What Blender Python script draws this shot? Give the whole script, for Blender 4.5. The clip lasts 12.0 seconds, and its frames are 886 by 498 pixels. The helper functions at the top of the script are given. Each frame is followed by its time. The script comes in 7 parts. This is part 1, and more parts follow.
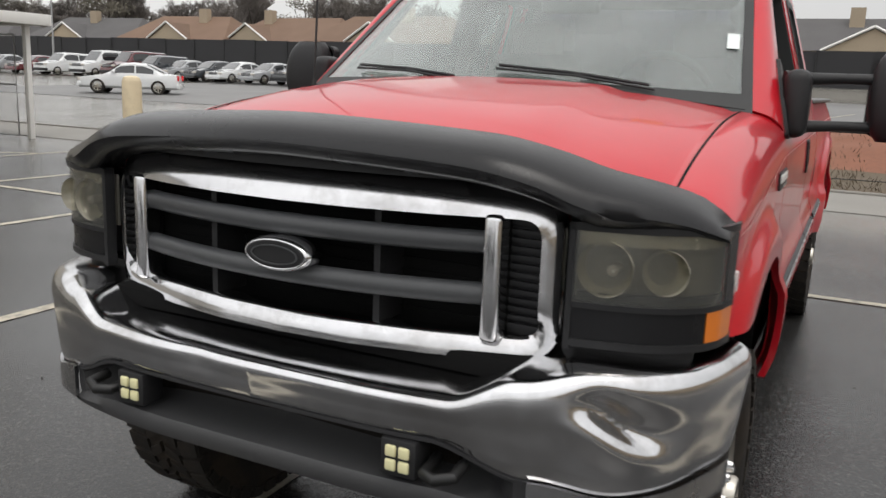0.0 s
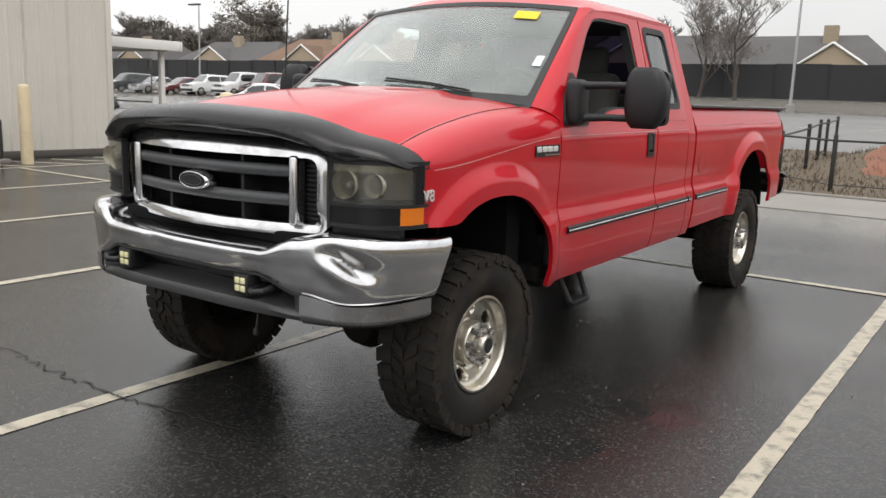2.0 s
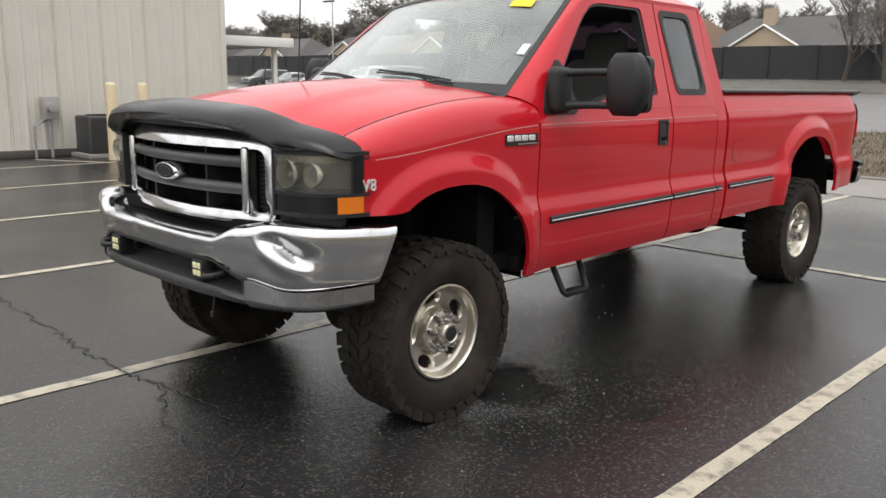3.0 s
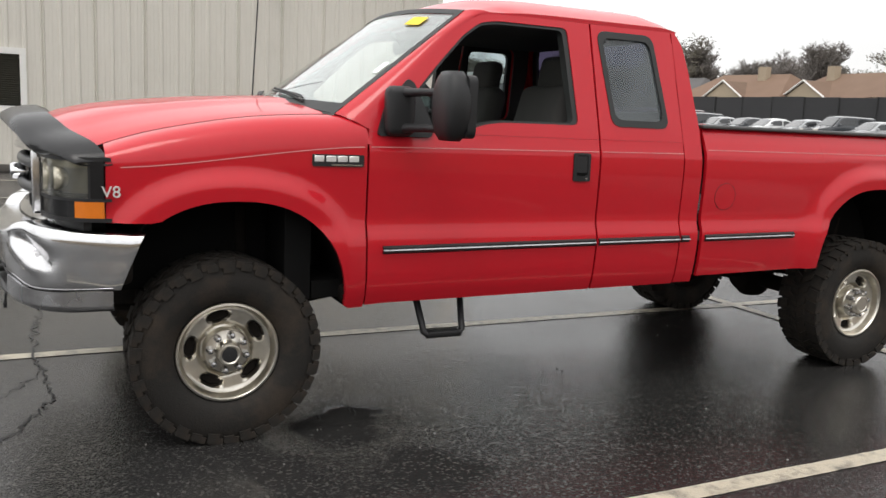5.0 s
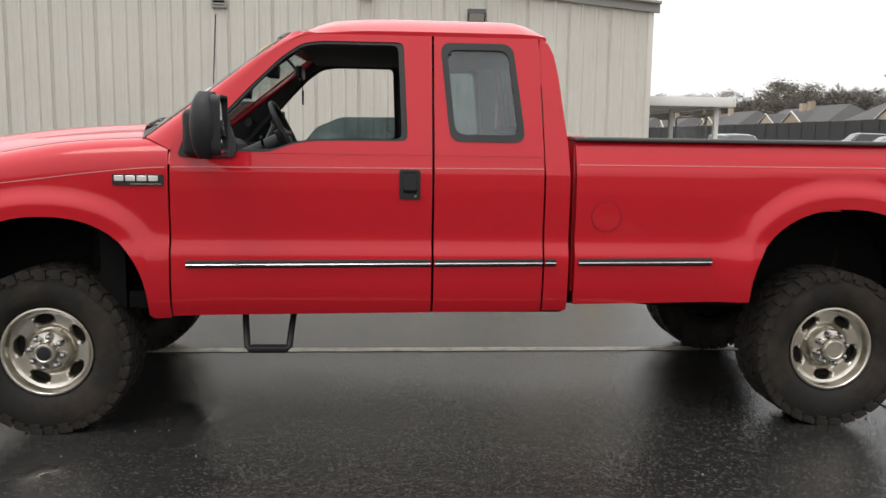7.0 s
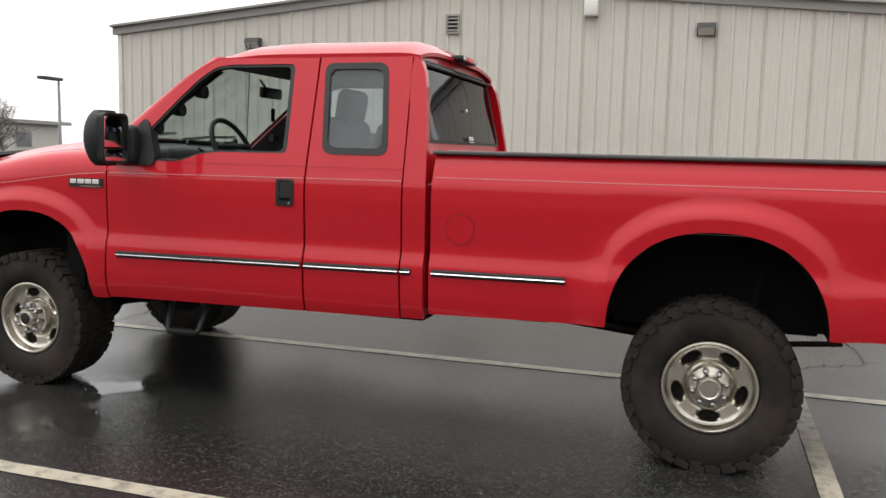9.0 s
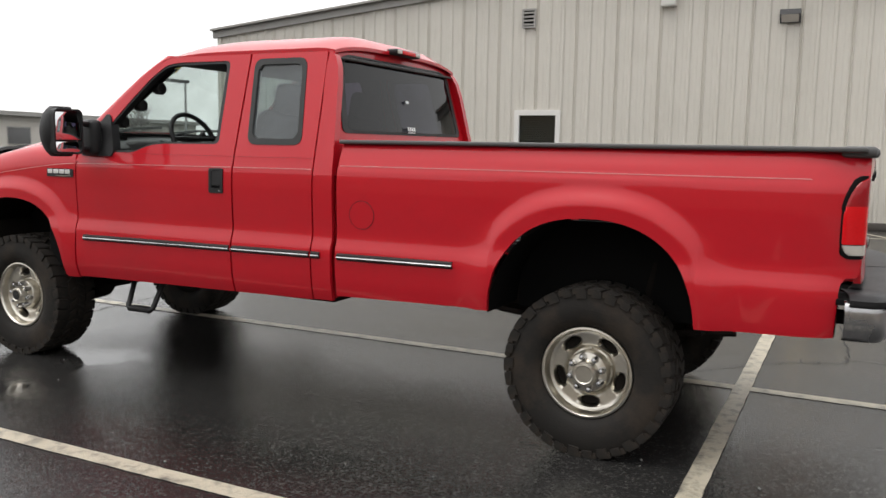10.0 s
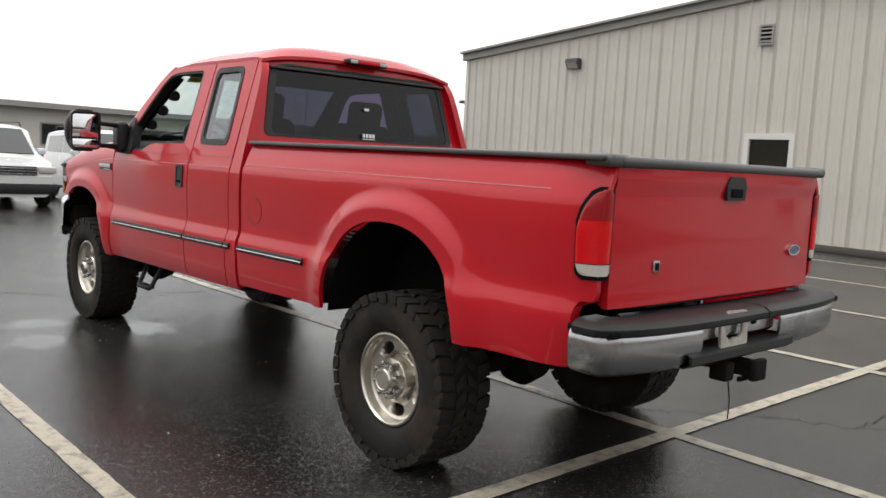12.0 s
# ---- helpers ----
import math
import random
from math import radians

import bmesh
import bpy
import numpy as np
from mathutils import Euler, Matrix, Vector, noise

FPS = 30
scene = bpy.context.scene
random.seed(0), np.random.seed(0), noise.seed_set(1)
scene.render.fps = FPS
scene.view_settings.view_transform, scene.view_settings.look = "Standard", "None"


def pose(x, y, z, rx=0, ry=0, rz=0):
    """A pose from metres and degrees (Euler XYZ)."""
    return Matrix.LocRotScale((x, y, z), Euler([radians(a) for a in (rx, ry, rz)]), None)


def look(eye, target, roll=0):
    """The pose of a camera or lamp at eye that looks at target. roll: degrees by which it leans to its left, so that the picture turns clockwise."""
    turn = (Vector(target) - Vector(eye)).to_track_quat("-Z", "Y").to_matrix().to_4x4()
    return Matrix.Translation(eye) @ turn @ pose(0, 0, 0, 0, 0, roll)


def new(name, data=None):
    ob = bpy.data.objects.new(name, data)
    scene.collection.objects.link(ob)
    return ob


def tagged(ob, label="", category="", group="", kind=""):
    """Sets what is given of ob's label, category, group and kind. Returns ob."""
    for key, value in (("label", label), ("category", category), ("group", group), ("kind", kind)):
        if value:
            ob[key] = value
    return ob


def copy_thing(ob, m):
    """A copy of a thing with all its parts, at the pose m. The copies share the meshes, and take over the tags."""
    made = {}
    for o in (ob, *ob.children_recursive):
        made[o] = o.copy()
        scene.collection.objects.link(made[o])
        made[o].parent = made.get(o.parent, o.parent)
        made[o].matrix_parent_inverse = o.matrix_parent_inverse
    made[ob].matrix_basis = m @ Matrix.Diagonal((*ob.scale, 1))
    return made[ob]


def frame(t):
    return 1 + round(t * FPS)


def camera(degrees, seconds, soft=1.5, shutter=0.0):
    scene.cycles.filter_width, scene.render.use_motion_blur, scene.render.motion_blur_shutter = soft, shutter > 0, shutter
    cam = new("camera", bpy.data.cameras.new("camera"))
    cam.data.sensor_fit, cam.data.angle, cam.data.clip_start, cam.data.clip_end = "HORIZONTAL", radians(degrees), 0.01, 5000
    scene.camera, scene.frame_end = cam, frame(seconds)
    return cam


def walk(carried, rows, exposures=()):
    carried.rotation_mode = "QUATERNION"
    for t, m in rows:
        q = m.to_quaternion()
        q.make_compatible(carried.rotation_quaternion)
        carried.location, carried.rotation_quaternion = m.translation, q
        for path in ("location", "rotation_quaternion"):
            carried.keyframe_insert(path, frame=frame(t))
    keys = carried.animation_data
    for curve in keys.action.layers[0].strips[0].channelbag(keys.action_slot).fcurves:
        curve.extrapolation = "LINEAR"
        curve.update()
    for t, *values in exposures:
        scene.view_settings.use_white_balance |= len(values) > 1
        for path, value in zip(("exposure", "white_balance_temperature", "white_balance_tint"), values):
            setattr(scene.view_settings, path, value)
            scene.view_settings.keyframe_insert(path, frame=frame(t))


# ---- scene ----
cam = camera(56.0, 12.0, soft=1.5, shutter=0.2)
PATH = [
    (0, (-0.006, 0.048, 1.515), (-0.866, 1.81, 1.12), 2.3),
    (0.5, (0.424, -0.242, 1.504), (-0.485, 1.5, 1.129), 2.2),
    (1, (0.851, -0.445, 1.501), (-0.12, 1.265, 1.133), 1.0),
    (1.5, (1.271, -0.608, 1.481), (0.223, 1.058, 1.124), 1.8),
    (2, (1.677, -0.693, 1.5), (0.551, 0.919, 1.137), 2.0),
    (2.5, (1.987, -0.546, 1.51), (0.745, 0.974, 1.127), 0.7),
    (4.5, (3.123, 1.11, 1.536), (1.431, 2.115, 1.18), 3.9),
    (5, (3.34, 1.651, 1.485), (1.564, 2.513, 1.165), 2.8),
    (5.5, (3.582, 2.207, 1.478), (1.731, 2.896, 1.16), 1.8),
    (6, (3.73, 2.785, 1.478), (1.82, 3.292, 1.169), 1.4),
    (6.5, (3.844, 3.382, 1.478), (1.892, 3.714, 1.194), 1.0),
    (7, (3.891, 3.978, 1.477), (1.915, 4.135, 1.214), 0.9),
    (7.2, (3.89, 4.214, 1.484), (1.909, 4.312, 1.227), 1.0),
    (8.8, (3.855, 6.089, 1.484), (1.941, 5.555, 1.255), 1.7),
    (9, (3.826, 6.313, 1.487), (1.932, 5.714, 1.256), 1.4),
    (9.5, (3.693, 6.882, 1.477), (1.84, 6.168, 1.239), 0.8),
    (10, (3.553, 7.464, 1.471), (1.773, 6.586, 1.226), 1.0),
    (10.5, (3.286, 8.004, 1.456), (1.583, 6.983, 1.216), 1.7),
    (11, (2.972, 8.509, 1.45), (1.382, 7.319, 1.213), 2.5),
    (11.5, (2.599, 8.951, 1.45), (1.117, 7.628, 1.215), 3.2),
    (12, (2.175, 9.352, 1.45), (0.838, 7.881, 1.235), 3.0),
]
EXPOSURES = [(0, -0.2), (1.2, -0.05), (4.5, 0.12), (8, 0.12), (10.5, 0.02), (12, -0.04)]
walk(cam, [(t, look(eye, target, roll)) for t, eye, target, roll in PATH], EXPOSURES)

# ---- overcast daylight ----
world = bpy.data.worlds.new("world")
scene.world = world
world.use_nodes = True
wn, wl = world.node_tree.nodes, world.node_tree.links
wn.clear()
w_out = wn.new("ShaderNodeOutputWorld")
w_bg = wn.new("ShaderNodeBackground")
w_sky = wn.new("ShaderNodeTexSky")
w_sky.sky_type, w_sky.sun_disc = "NISHITA", False
w_sky.sun_elevation, w_sky.sun_rotation = radians(67), radians(127)
w_sky.dust_density, w_sky.air_density = 4.0, 1.0
w_mul = wn.new("ShaderNodeVectorMath")
w_mul.operation = "SCALE"
w_mul.inputs["Scale"].default_value = 0.11
w_mix = wn.new("ShaderNodeMix")
w_mix.data_type = "RGBA"
w_mix.inputs["Factor"].default_value = 0.9
w_noise = wn.new("ShaderNodeTexNoise")
w_noise.inputs["Scale"].default_value, w_noise.inputs["Detail"].default_value = 2.2, 5
w_ramp = wn.new("ShaderNodeValToRGB")
w_ramp.color_ramp.elements[0].position, w_ramp.color_ramp.elements[0].color = 0.3, (0.915, 0.91, 0.905, 1)
w_ramp.color_ramp.elements[1].position, w_ramp.color_ramp.elements[1].color = 0.7, (1.10, 1.09, 1.075, 1)
w_co = wn.new("ShaderNodeTexCoord")
wl.new(w_co.outputs["Generated"], w_noise.inputs["Vector"])
wl.new(w_noise.outputs["Fac"], w_ramp.inputs["Fac"])
wl.new(w_sky.outputs["Color"], w_mul.inputs[0])
wl.new(w_mul.outputs[0], w_mix.inputs["A"])
wl.new(w_ramp.outputs["Color"], w_mix.inputs["B"])
# an overcast dome: dimmer at the horizon, lighter overhead and towards the hidden sun
w_dot, w_up, w_lit, w_tone = wn.new("ShaderNodeVectorMath"), wn.new("ShaderNodeSeparateXYZ"), wn.new("ShaderNodeMath"), wn.new("ShaderNodeVectorMath")
w_zen = wn.new("ShaderNodeMapRange")
w_zen.inputs["From Min"].default_value, w_zen.inputs["From Max"].default_value = 0.0, 0.8
w_zen.inputs["To Min"].default_value, w_zen.inputs["To Max"].default_value = 0.98, 1.62
wl.new(w_co.outputs["Generated"], w_up.inputs[0])
wl.new(w_up.outputs["Z"], w_zen.inputs["Value"])
w_dot.operation = "DOT_PRODUCT"
w_dot.inputs[1].default_value = (-0.35, -0.85, 0.0)
wl.new(w_co.outputs["Generated"], w_dot.inputs[0])
w_lit.operation = "MULTIPLY_ADD"
w_lit.inputs[1].default_value = 0.24
wl.new(w_dot.outputs["Value"], w_lit.inputs[0])
wl.new(w_zen.outputs["Result"], w_lit.inputs[2])
w_tone.operation = "SCALE"
wl.new(w_mix.outputs["Result"], w_tone.inputs[0])
wl.new(w_lit.outputs[0], w_tone.inputs["Scale"])
wl.new(w_tone.outputs[0], w_bg.inputs["Color"])
wl.new(w_bg.outputs["Background"], w_out.inputs["Surface"])
w_bg.inputs["Strength"].default_value = 1.06
sun = new("sun", bpy.data.lights.new("sun", "SUN"))
sun.data.energy, sun.data.angle, sun.data.color = 0.9, radians(25), (1.0, 0.97, 0.93)
sun.matrix_world = look((3, 1, 12), (-1, 4, 0))

# ---- materials ----
def surface(name, c1, c2=None, rough=0.5, metal=0.0, scale=6.0, fine=90.0, bump=0.0, bump_scale=200.0,
            rough_var=0.08, coat=0.0, spec=0.5, vary=0.0, dirt=None, dirt_amount=0.0, dirt_scale=2.0, stretch=(1, 1, 1)):
    """A two-scale procedural surface: broad stains and fine grain, with a little relief."""
    m = bpy.data.materials.new(name)
    m.use_nodes = True
    n, l = m.node_tree.nodes, m.node_tree.links
    b = n["Principled BSDF"]
    c2 = c2 or tuple(v * 0.82 for v in c1)
    co = n.new("ShaderNodeTexCoord")
    mp = n.new("ShaderNodeMapping")
    mp.inputs["Scale"].default_value = stretch
    l.new(co.outputs["Object"], mp.inputs["Vector"])
    big, small = n.new("ShaderNodeTexNoise"), n.new("ShaderNodeTexNoise")
    big.inputs["Scale"].default_value, big.inputs["Detail"].default_value = scale, 4
    small.inputs["Scale"].default_value, small.inputs["Detail"].default_value = fine, 3
    for t in (big, small):
        l.new(mp.outputs["Vector"], t.inputs["Vector"])
    mean = n.new("ShaderNodeMath")
    mean.operation = "MULTIPLY_ADD"
    mean.inputs[1].default_value, mean.inputs[2].default_value = 0.45, 0.0
    l.new(small.outputs["Fac"], mean.inputs[0])
    add = n.new("ShaderNodeMath")
    add.operation = "MULTIPLY_ADD"
    add.inputs[1].default_value = 0.6
    l.new(big.outputs["Fac"], add.inputs[0])
    l.new(mean.outputs[0], add.inputs[2])
    mix = n.new("ShaderNodeMix")
    mix.data_type = "RGBA"
    mix.inputs["A"].default_value, mix.inputs["B"].default_value = (*c1, 1), (*c2, 1)
    l.new(add.outputs[0], mix.inputs["Factor"])
    colour = mix.outputs["Result"]
    if dirt:
        dn, dr = n.new("ShaderNodeTexNoise"), n.new("ShaderNodeMapRange")
        dn.inputs["Scale"].default_value, dn.inputs["Detail"].default_value = dirt_scale, 8
        dn.inputs["Roughness"].default_value = 0.65
        l.new(co.outputs["Object"], dn.inputs["Vector"])
        dr.inputs["From Min"].default_value, dr.inputs["From Max"].default_value = 0.48, 0.72
        dr.inputs["To Max"].default_value = dirt_amount
        l.new(dn.outputs["Fac"], dr.inputs["Value"])
        dm = n.new("ShaderNodeMix")
        dm.data_type = "RGBA"
        dm.inputs["B"].default_value = (*dirt, 1)
        l.new(colour, dm.inputs["A"])
        l.new(dr.outputs["Result"], dm.inputs["Factor"])
        colour = dm.outputs["Result"]
    if vary:
        oi, hv, mr = n.new("ShaderNodeObjectInfo"), n.new("ShaderNodeHueSaturation"), n.new("ShaderNodeMapRange")
        mr.inputs["To Min"].default_value, mr.inputs["To Max"].default_value = 1 - vary, 1 + vary
        l.new(oi.outputs["Random"], mr.inputs["Value"])
        l.new(mr.outputs["Result"], hv.inputs["Value"])
        l.new(colour, hv.inputs["Color"])
        colour = hv.outputs["Color"]
    l.new(colour, b.inputs["Base Color"])
    rr = n.new("ShaderNodeMapRange")
    rr.inputs["To Min"].default_value, rr.inputs["To Max"].default_value = max(0.02, rough - rough_var), rough + rough_var
    l.new(big.outputs["Fac"], rr.inputs["Value"])
    l.new(rr.outputs["Result"], b.inputs["Roughness"])
    b.inputs["Metallic"].default_value = metal
    b.inputs["Coat Weight"].default_value = coat
    b.inputs["Coat Roughness"].default_value = 0.06
    b.inputs["Specular IOR Level"].default_value = spec
    if bump:
        bt, bp = n.new("ShaderNodeTexNoise"), n.new("ShaderNodeBump")
        bt.inputs["Scale"].default_value, bt.inputs["Detail"].default_value = bump_scale, 3
        l.new(mp.outputs["Vector"], bt.inputs["Vector"])
        bp.inputs["Strength"].default_value, bp.inputs["Distance"].default_value = bump, 0.01
        l.new(bt.outputs["Fac"], bp.inputs["Height"])
        l.new(bp.outputs["Normal"], b.inputs["Normal"])
    return m


def clear_glass(name, tint, rough=0.02, gloss=1.0, haze=0.0, dust_sheen=(0.6, 0.62, 0.6)):
    """Thin glass: tinted see-through with gloss that grows towards grazing, and a diffuse film for dust, rain and
    painted sky reflection.
    """
    m = bpy.data.materials.new(name)
    m.use_nodes = True
    n, l = m.node_tree.nodes, m.node_tree.links
    n.clear()
    out, mix, dusty_sheen = n.new("ShaderNodeOutputMaterial"), n.new("ShaderNodeMixShader"), n.new("ShaderNodeMixShader")
    tr, gl, fr, df = n.new("ShaderNodeBsdfTransparent"), n.new("ShaderNodeBsdfGlossy"), n.new("ShaderNodeLayerWeight"), n.new("ShaderNodeBsdfDiffuse")
    tr.inputs["Color"].default_value = (*tint, 1)
    gl.inputs["Color"].default_value = (gloss, gloss, gloss, 1)
    gl.inputs["Roughness"].default_value = rough
    df.inputs["Color"].default_value = (*dust_sheen, 1)
    co, nz, mr = n.new("ShaderNodeTexCoord"), n.new("ShaderNodeTexNoise"), n.new("ShaderNodeMapRange")
    nz.inputs["Scale"].default_value, nz.inputs["Detail"].default_value = 3.5, 6
    l.new(co.outputs["Object"], nz.inputs["Vector"])
    mr.inputs["From Min"].default_value, mr.inputs["From Max"].default_value = 0.3, 0.75
    mr.inputs["To Min"].default_value, mr.inputs["To Max"].default_value = haze * 0.5, haze * 1.5
    l.new(nz.outputs["Fac"], mr.inputs["Value"])
    l.new(mr.outputs["Result"], dusty_sheen.inputs["Fac"])
    l.new(tr.outputs["BSDF"], dusty_sheen.inputs[1])
    l.new(df.outputs["BSDF"], dusty_sheen.inputs[2])
    pw, ma = n.new("ShaderNodeMath"), n.new("ShaderNodeMath")
    fr.inputs["Blend"].default_value = 0.5
    pw.operation, pw.inputs[1].default_value = "POWER", 4.0
    l.new(fr.outputs["Facing"], pw.inputs[0])
    ma.operation, ma.inputs[1].default_value, ma.inputs[2].default_value = "MULTIPLY_ADD", 0.9, 0.045
    l.new(pw.outputs[0], ma.inputs[0])
    l.new(ma.outputs[0], mix.inputs["Fac"])
    l.new(dusty_sheen.outputs["Shader"], mix.inputs[1])
    l.new(gl.outputs["BSDF"], mix.inputs[2])
    l.new(mix.outputs["Shader"], out.inputs["Surface"])
    return m


def wet_asphalt():
    """Dark wet asphalt: aggregate, damp film, smooth puddles, faint stains, and far sky sheen put into the colour."""
    m = surface("wet_asphalt", (0.0145, 0.0142, 0.014), (0.025, 0.0244, 0.0238), rough=0.3, scale=0.9, fine=45)
    n, l = m.node_tree.nodes, m.node_tree.links
    b = n["Principled BSDF"]
    co = n.new("ShaderNodeTexCoord")
    vo, wet, mid, bp = n.new("ShaderNodeTexVoronoi"), n.new("ShaderNodeTexNoise"), n.new("ShaderNodeTexNoise"), n.new("ShaderNodeBump")
    vo.inputs["Scale"].default_value = 110
    wet.inputs["Scale"].default_value, wet.inputs["Detail"].default_value = 0.55, 6
    mid.inputs["Scale"].default_value, mid.inputs["Detail"].default_value = 130, 3
    for t in (vo, wet, mid):
        l.new(co.outputs["Object"], t.inputs["Vector"])
    film = n.new("ShaderNodeMapRange")
    film.interpolation_type = "SMOOTHSTEP"
    film.inputs["From Min"].default_value, film.inputs["From Max"].default_value = 0.38, 0.66
    film.inputs["To Min"].default_value, film.inputs["To Max"].default_value = 0.19, 0.085
    l.new(wet.outputs["Fac"], film.inputs["Value"])
    for k in list(b.inputs["Roughness"].links):
        l.remove(k)
    # shallow puddles, where the film is thick enough to lie flat
    warp, shift, wide = n.new("ShaderNodeTexNoise"), n.new("ShaderNodeVectorMath"), n.new("ShaderNodeVectorMath")
    warp.inputs["Scale"].default_value, warp.inputs["Detail"].default_value = 3.0, 4
    l.new(co.outputs["Object"], warp.inputs["Vector"])
    wide.operation = "SCALE"
    wide.inputs["Scale"].default_value = 0.55
    l.new(warp.outputs["Color"], wide.inputs[0])
    shift.operation = "ADD"
    l.new(co.outputs["Object"], shift.inputs[0])
    l.new(wide.outputs[0], shift.inputs[1])
    dry = None
    for px, py, pr in ((-0.34, 2.92, 0.30), (0.36, 3.06, 0.22), (0.2, 2.45, 0.2)):
        dist, edge = n.new("ShaderNodeVectorMath"), n.new("ShaderNodeMapRange")
        dist.operation = "DISTANCE"
        dist.inputs[1].default_value = (px + 0.27, py + 0.27, 0.27)
        l.new(shift.outputs[0], dist.inputs[0])
        edge.interpolation_type = "SMOOTHSTEP"
        edge.inputs["From Min"].default_value, edge.inputs["From Max"].default_value = pr * 0.35, pr * 1.35
        l.new(dist.outputs["Value"], edge.inputs["Value"])
        if dry is None:
            dry = edge.outputs["Result"]
        else:
            least = n.new("ShaderNodeMath")
            least.operation = "MINIMUM"
            l.new(dry, least.inputs[0])
            l.new(edge.outputs["Result"], least.inputs[1])
            dry = least.outputs[0]
    wetted = n.new("ShaderNodeMath")
    wetted.operation = "MULTIPLY_ADD"
    l.new(film.outputs["Result"], wetted.inputs[0])
    l.new(dry, wetted.inputs[1])
    wetted.inputs[2].default_value = 0.035
    l.new(wetted.outputs[0], b.inputs["Roughness"])
    sub = n.new("ShaderNodeMath")
    sub.operation = "ADD"
    l.new(vo.outputs["Distance"], sub.inputs[0])
    l.new(mid.outputs["Fac"], sub.inputs[1])
    st = n.new("ShaderNodeMapRange")
    st.inputs["From Min"].default_value, st.inputs["From Max"].default_value = 0.40, 0.70
    st.inputs["To Min"].default_value, st.inputs["To Max"].default_value = 0.24, 0.13
    l.new(wet.outputs["Fac"], st.inputs["Value"])
    calm = n.new("ShaderNodeMath")
    calm.operation = "MULTIPLY"
    l.new(st.outputs["Result"], calm.inputs[0])
    l.new(dry, calm.inputs[1])
    l.new(calm.outputs[0], bp.inputs["Strength"])
    bp.inputs["Distance"].default_value = 0.0065
    stones, pick, tone = n.new("ShaderNodeTexVoronoi"), n.new("ShaderNodeMapRange"), n.new("ShaderNodeMix")
    stones.inputs["Scale"].default_value = 95
    l.new(co.outputs["Object"], stones.inputs["Vector"])
    sep = n.new("ShaderNodeSeparateColor")
    l.new(stones.outputs["Color"], sep.inputs["Color"])
    pick.inputs["From Min"].default_value, pick.inputs["From Max"].default_value = 0.72, 1.0
    pick.inputs["To Max"].default_value = 0.45
    l.new(sep.outputs["Red"], pick.inputs["Value"])
    tone.data_type = "RGBA"
    tone.inputs["B"].default_value = (0.105, 0.10, 0.092, 1)
    base_link = b.inputs["Base Color"].links[0].from_socket
    l.new(base_link, tone.inputs["A"])
    l.new(pick.outputs["Result"], tone.inputs["Factor"])
    # paler strip towards the far gutter: grazing sky reflection put into the colour
    split, sheen_ramp, sky_sheen = n.new("ShaderNodeSeparateXYZ"), n.new("ShaderNodeMapRange"), n.new("ShaderNodeMix")
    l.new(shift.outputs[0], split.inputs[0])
    sheen_ramp.interpolation_type = "SMOOTHSTEP"
    sheen_ramp.inputs["From Min"].default_value, sheen_ramp.inputs["From Max"].default_value = 9.3, 12.3
    sheen_ramp.inputs["To Max"].default_value = 0.85
    l.new(split.outputs["Y"], sheen_ramp.inputs["Value"])
    sky_sheen.data_type = "RGBA"
    sky_sheen.inputs["B"].default_value = (0.21, 0.20, 0.178, 1)
    l.new(tone.outputs["Result"], sky_sheen.inputs["A"])
    l.new(sheen_ramp.outputs["Result"], sky_sheen.inputs["Factor"])
    l.new(sky_sheen.outputs["Result"], b.inputs["Base Color"])
    b.inputs["Specular IOR Level"].default_value = 0.38
    l.new(sub.outputs[0], bp.inputs["Height"])
    l.new(bp.outputs["Normal"], b.inputs["Normal"])
    return m


M = {}
M["asphalt"] = wet_asphalt()
M["line"] = surface("worn_line_paint", (0.54, 0.49, 0.38), (0.37, 0.335, 0.265), rough=0.4, scale=5, fine=60, bump=0.4, bump_scale=110,
                    dirt=(0.05, 0.047, 0.044), dirt_amount=0.95, dirt_scale=11)
M["crack"] = surface("crack", (0.012, 0.012, 0.012), rough=0.7)
M["concrete"] = surface("damp_concrete", (0.30, 0.285, 0.26), (0.22, 0.21, 0.195), rough=0.55, scale=1.2, fine=40, bump=0.2, bump_scale=60)
M["gutter"] = surface("stained_gutter_concrete", (0.25, 0.235, 0.21), (0.18, 0.17, 0.152), rough=0.6, scale=0.7, fine=30, bump=0.2, bump_scale=50)
M["lot"] = surface("pale_asphalt", (0.17, 0.165, 0.16), (0.12, 0.118, 0.115), rough=0.5, scale=0.3, fine=14, bump=0.2, bump_scale=30)
M["grass"] = surface("winter_grass", (0.135, 0.10, 0.062), (0.07, 0.055, 0.038), rough=0.9, scale=0.8, fine=12, bump=0.7, bump_scale=18)
M["clay"] = surface("red_clay", (0.27, 0.10, 0.055), (0.14, 0.068, 0.043), rough=0.85, scale=0.9, fine=9, bump=0.6, bump_scale=9)
M["siding"] = surface("beige_metal_siding", (0.63, 0.60, 0.54), (0.56, 0.535, 0.48), rough=0.48, scale=0.7, fine=8, vary=0.008,
                      dirt=(0.42, 0.40, 0.34), dirt_amount=0.22, dirt_scale=0.8, stretch=(3, 3, 0.4))
M["trim"] = surface("grey_trim", (0.34, 0.33, 0.31), rough=0.5)
M["white"] = surface("white_paint", (0.76, 0.75, 0.72), (0.66, 0.65, 0.62), rough=0.45)
M["base_dark"] = surface("dark_base", (0.09, 0.08, 0.07), rough=0.7)
M["cream"] = surface("cream_paint", (0.70, 0.58, 0.38), (0.60, 0.50, 0.34), rough=0.5, dirt=(0.3, 0.24, 0.16), dirt_amount=0.35, dirt_scale=5)
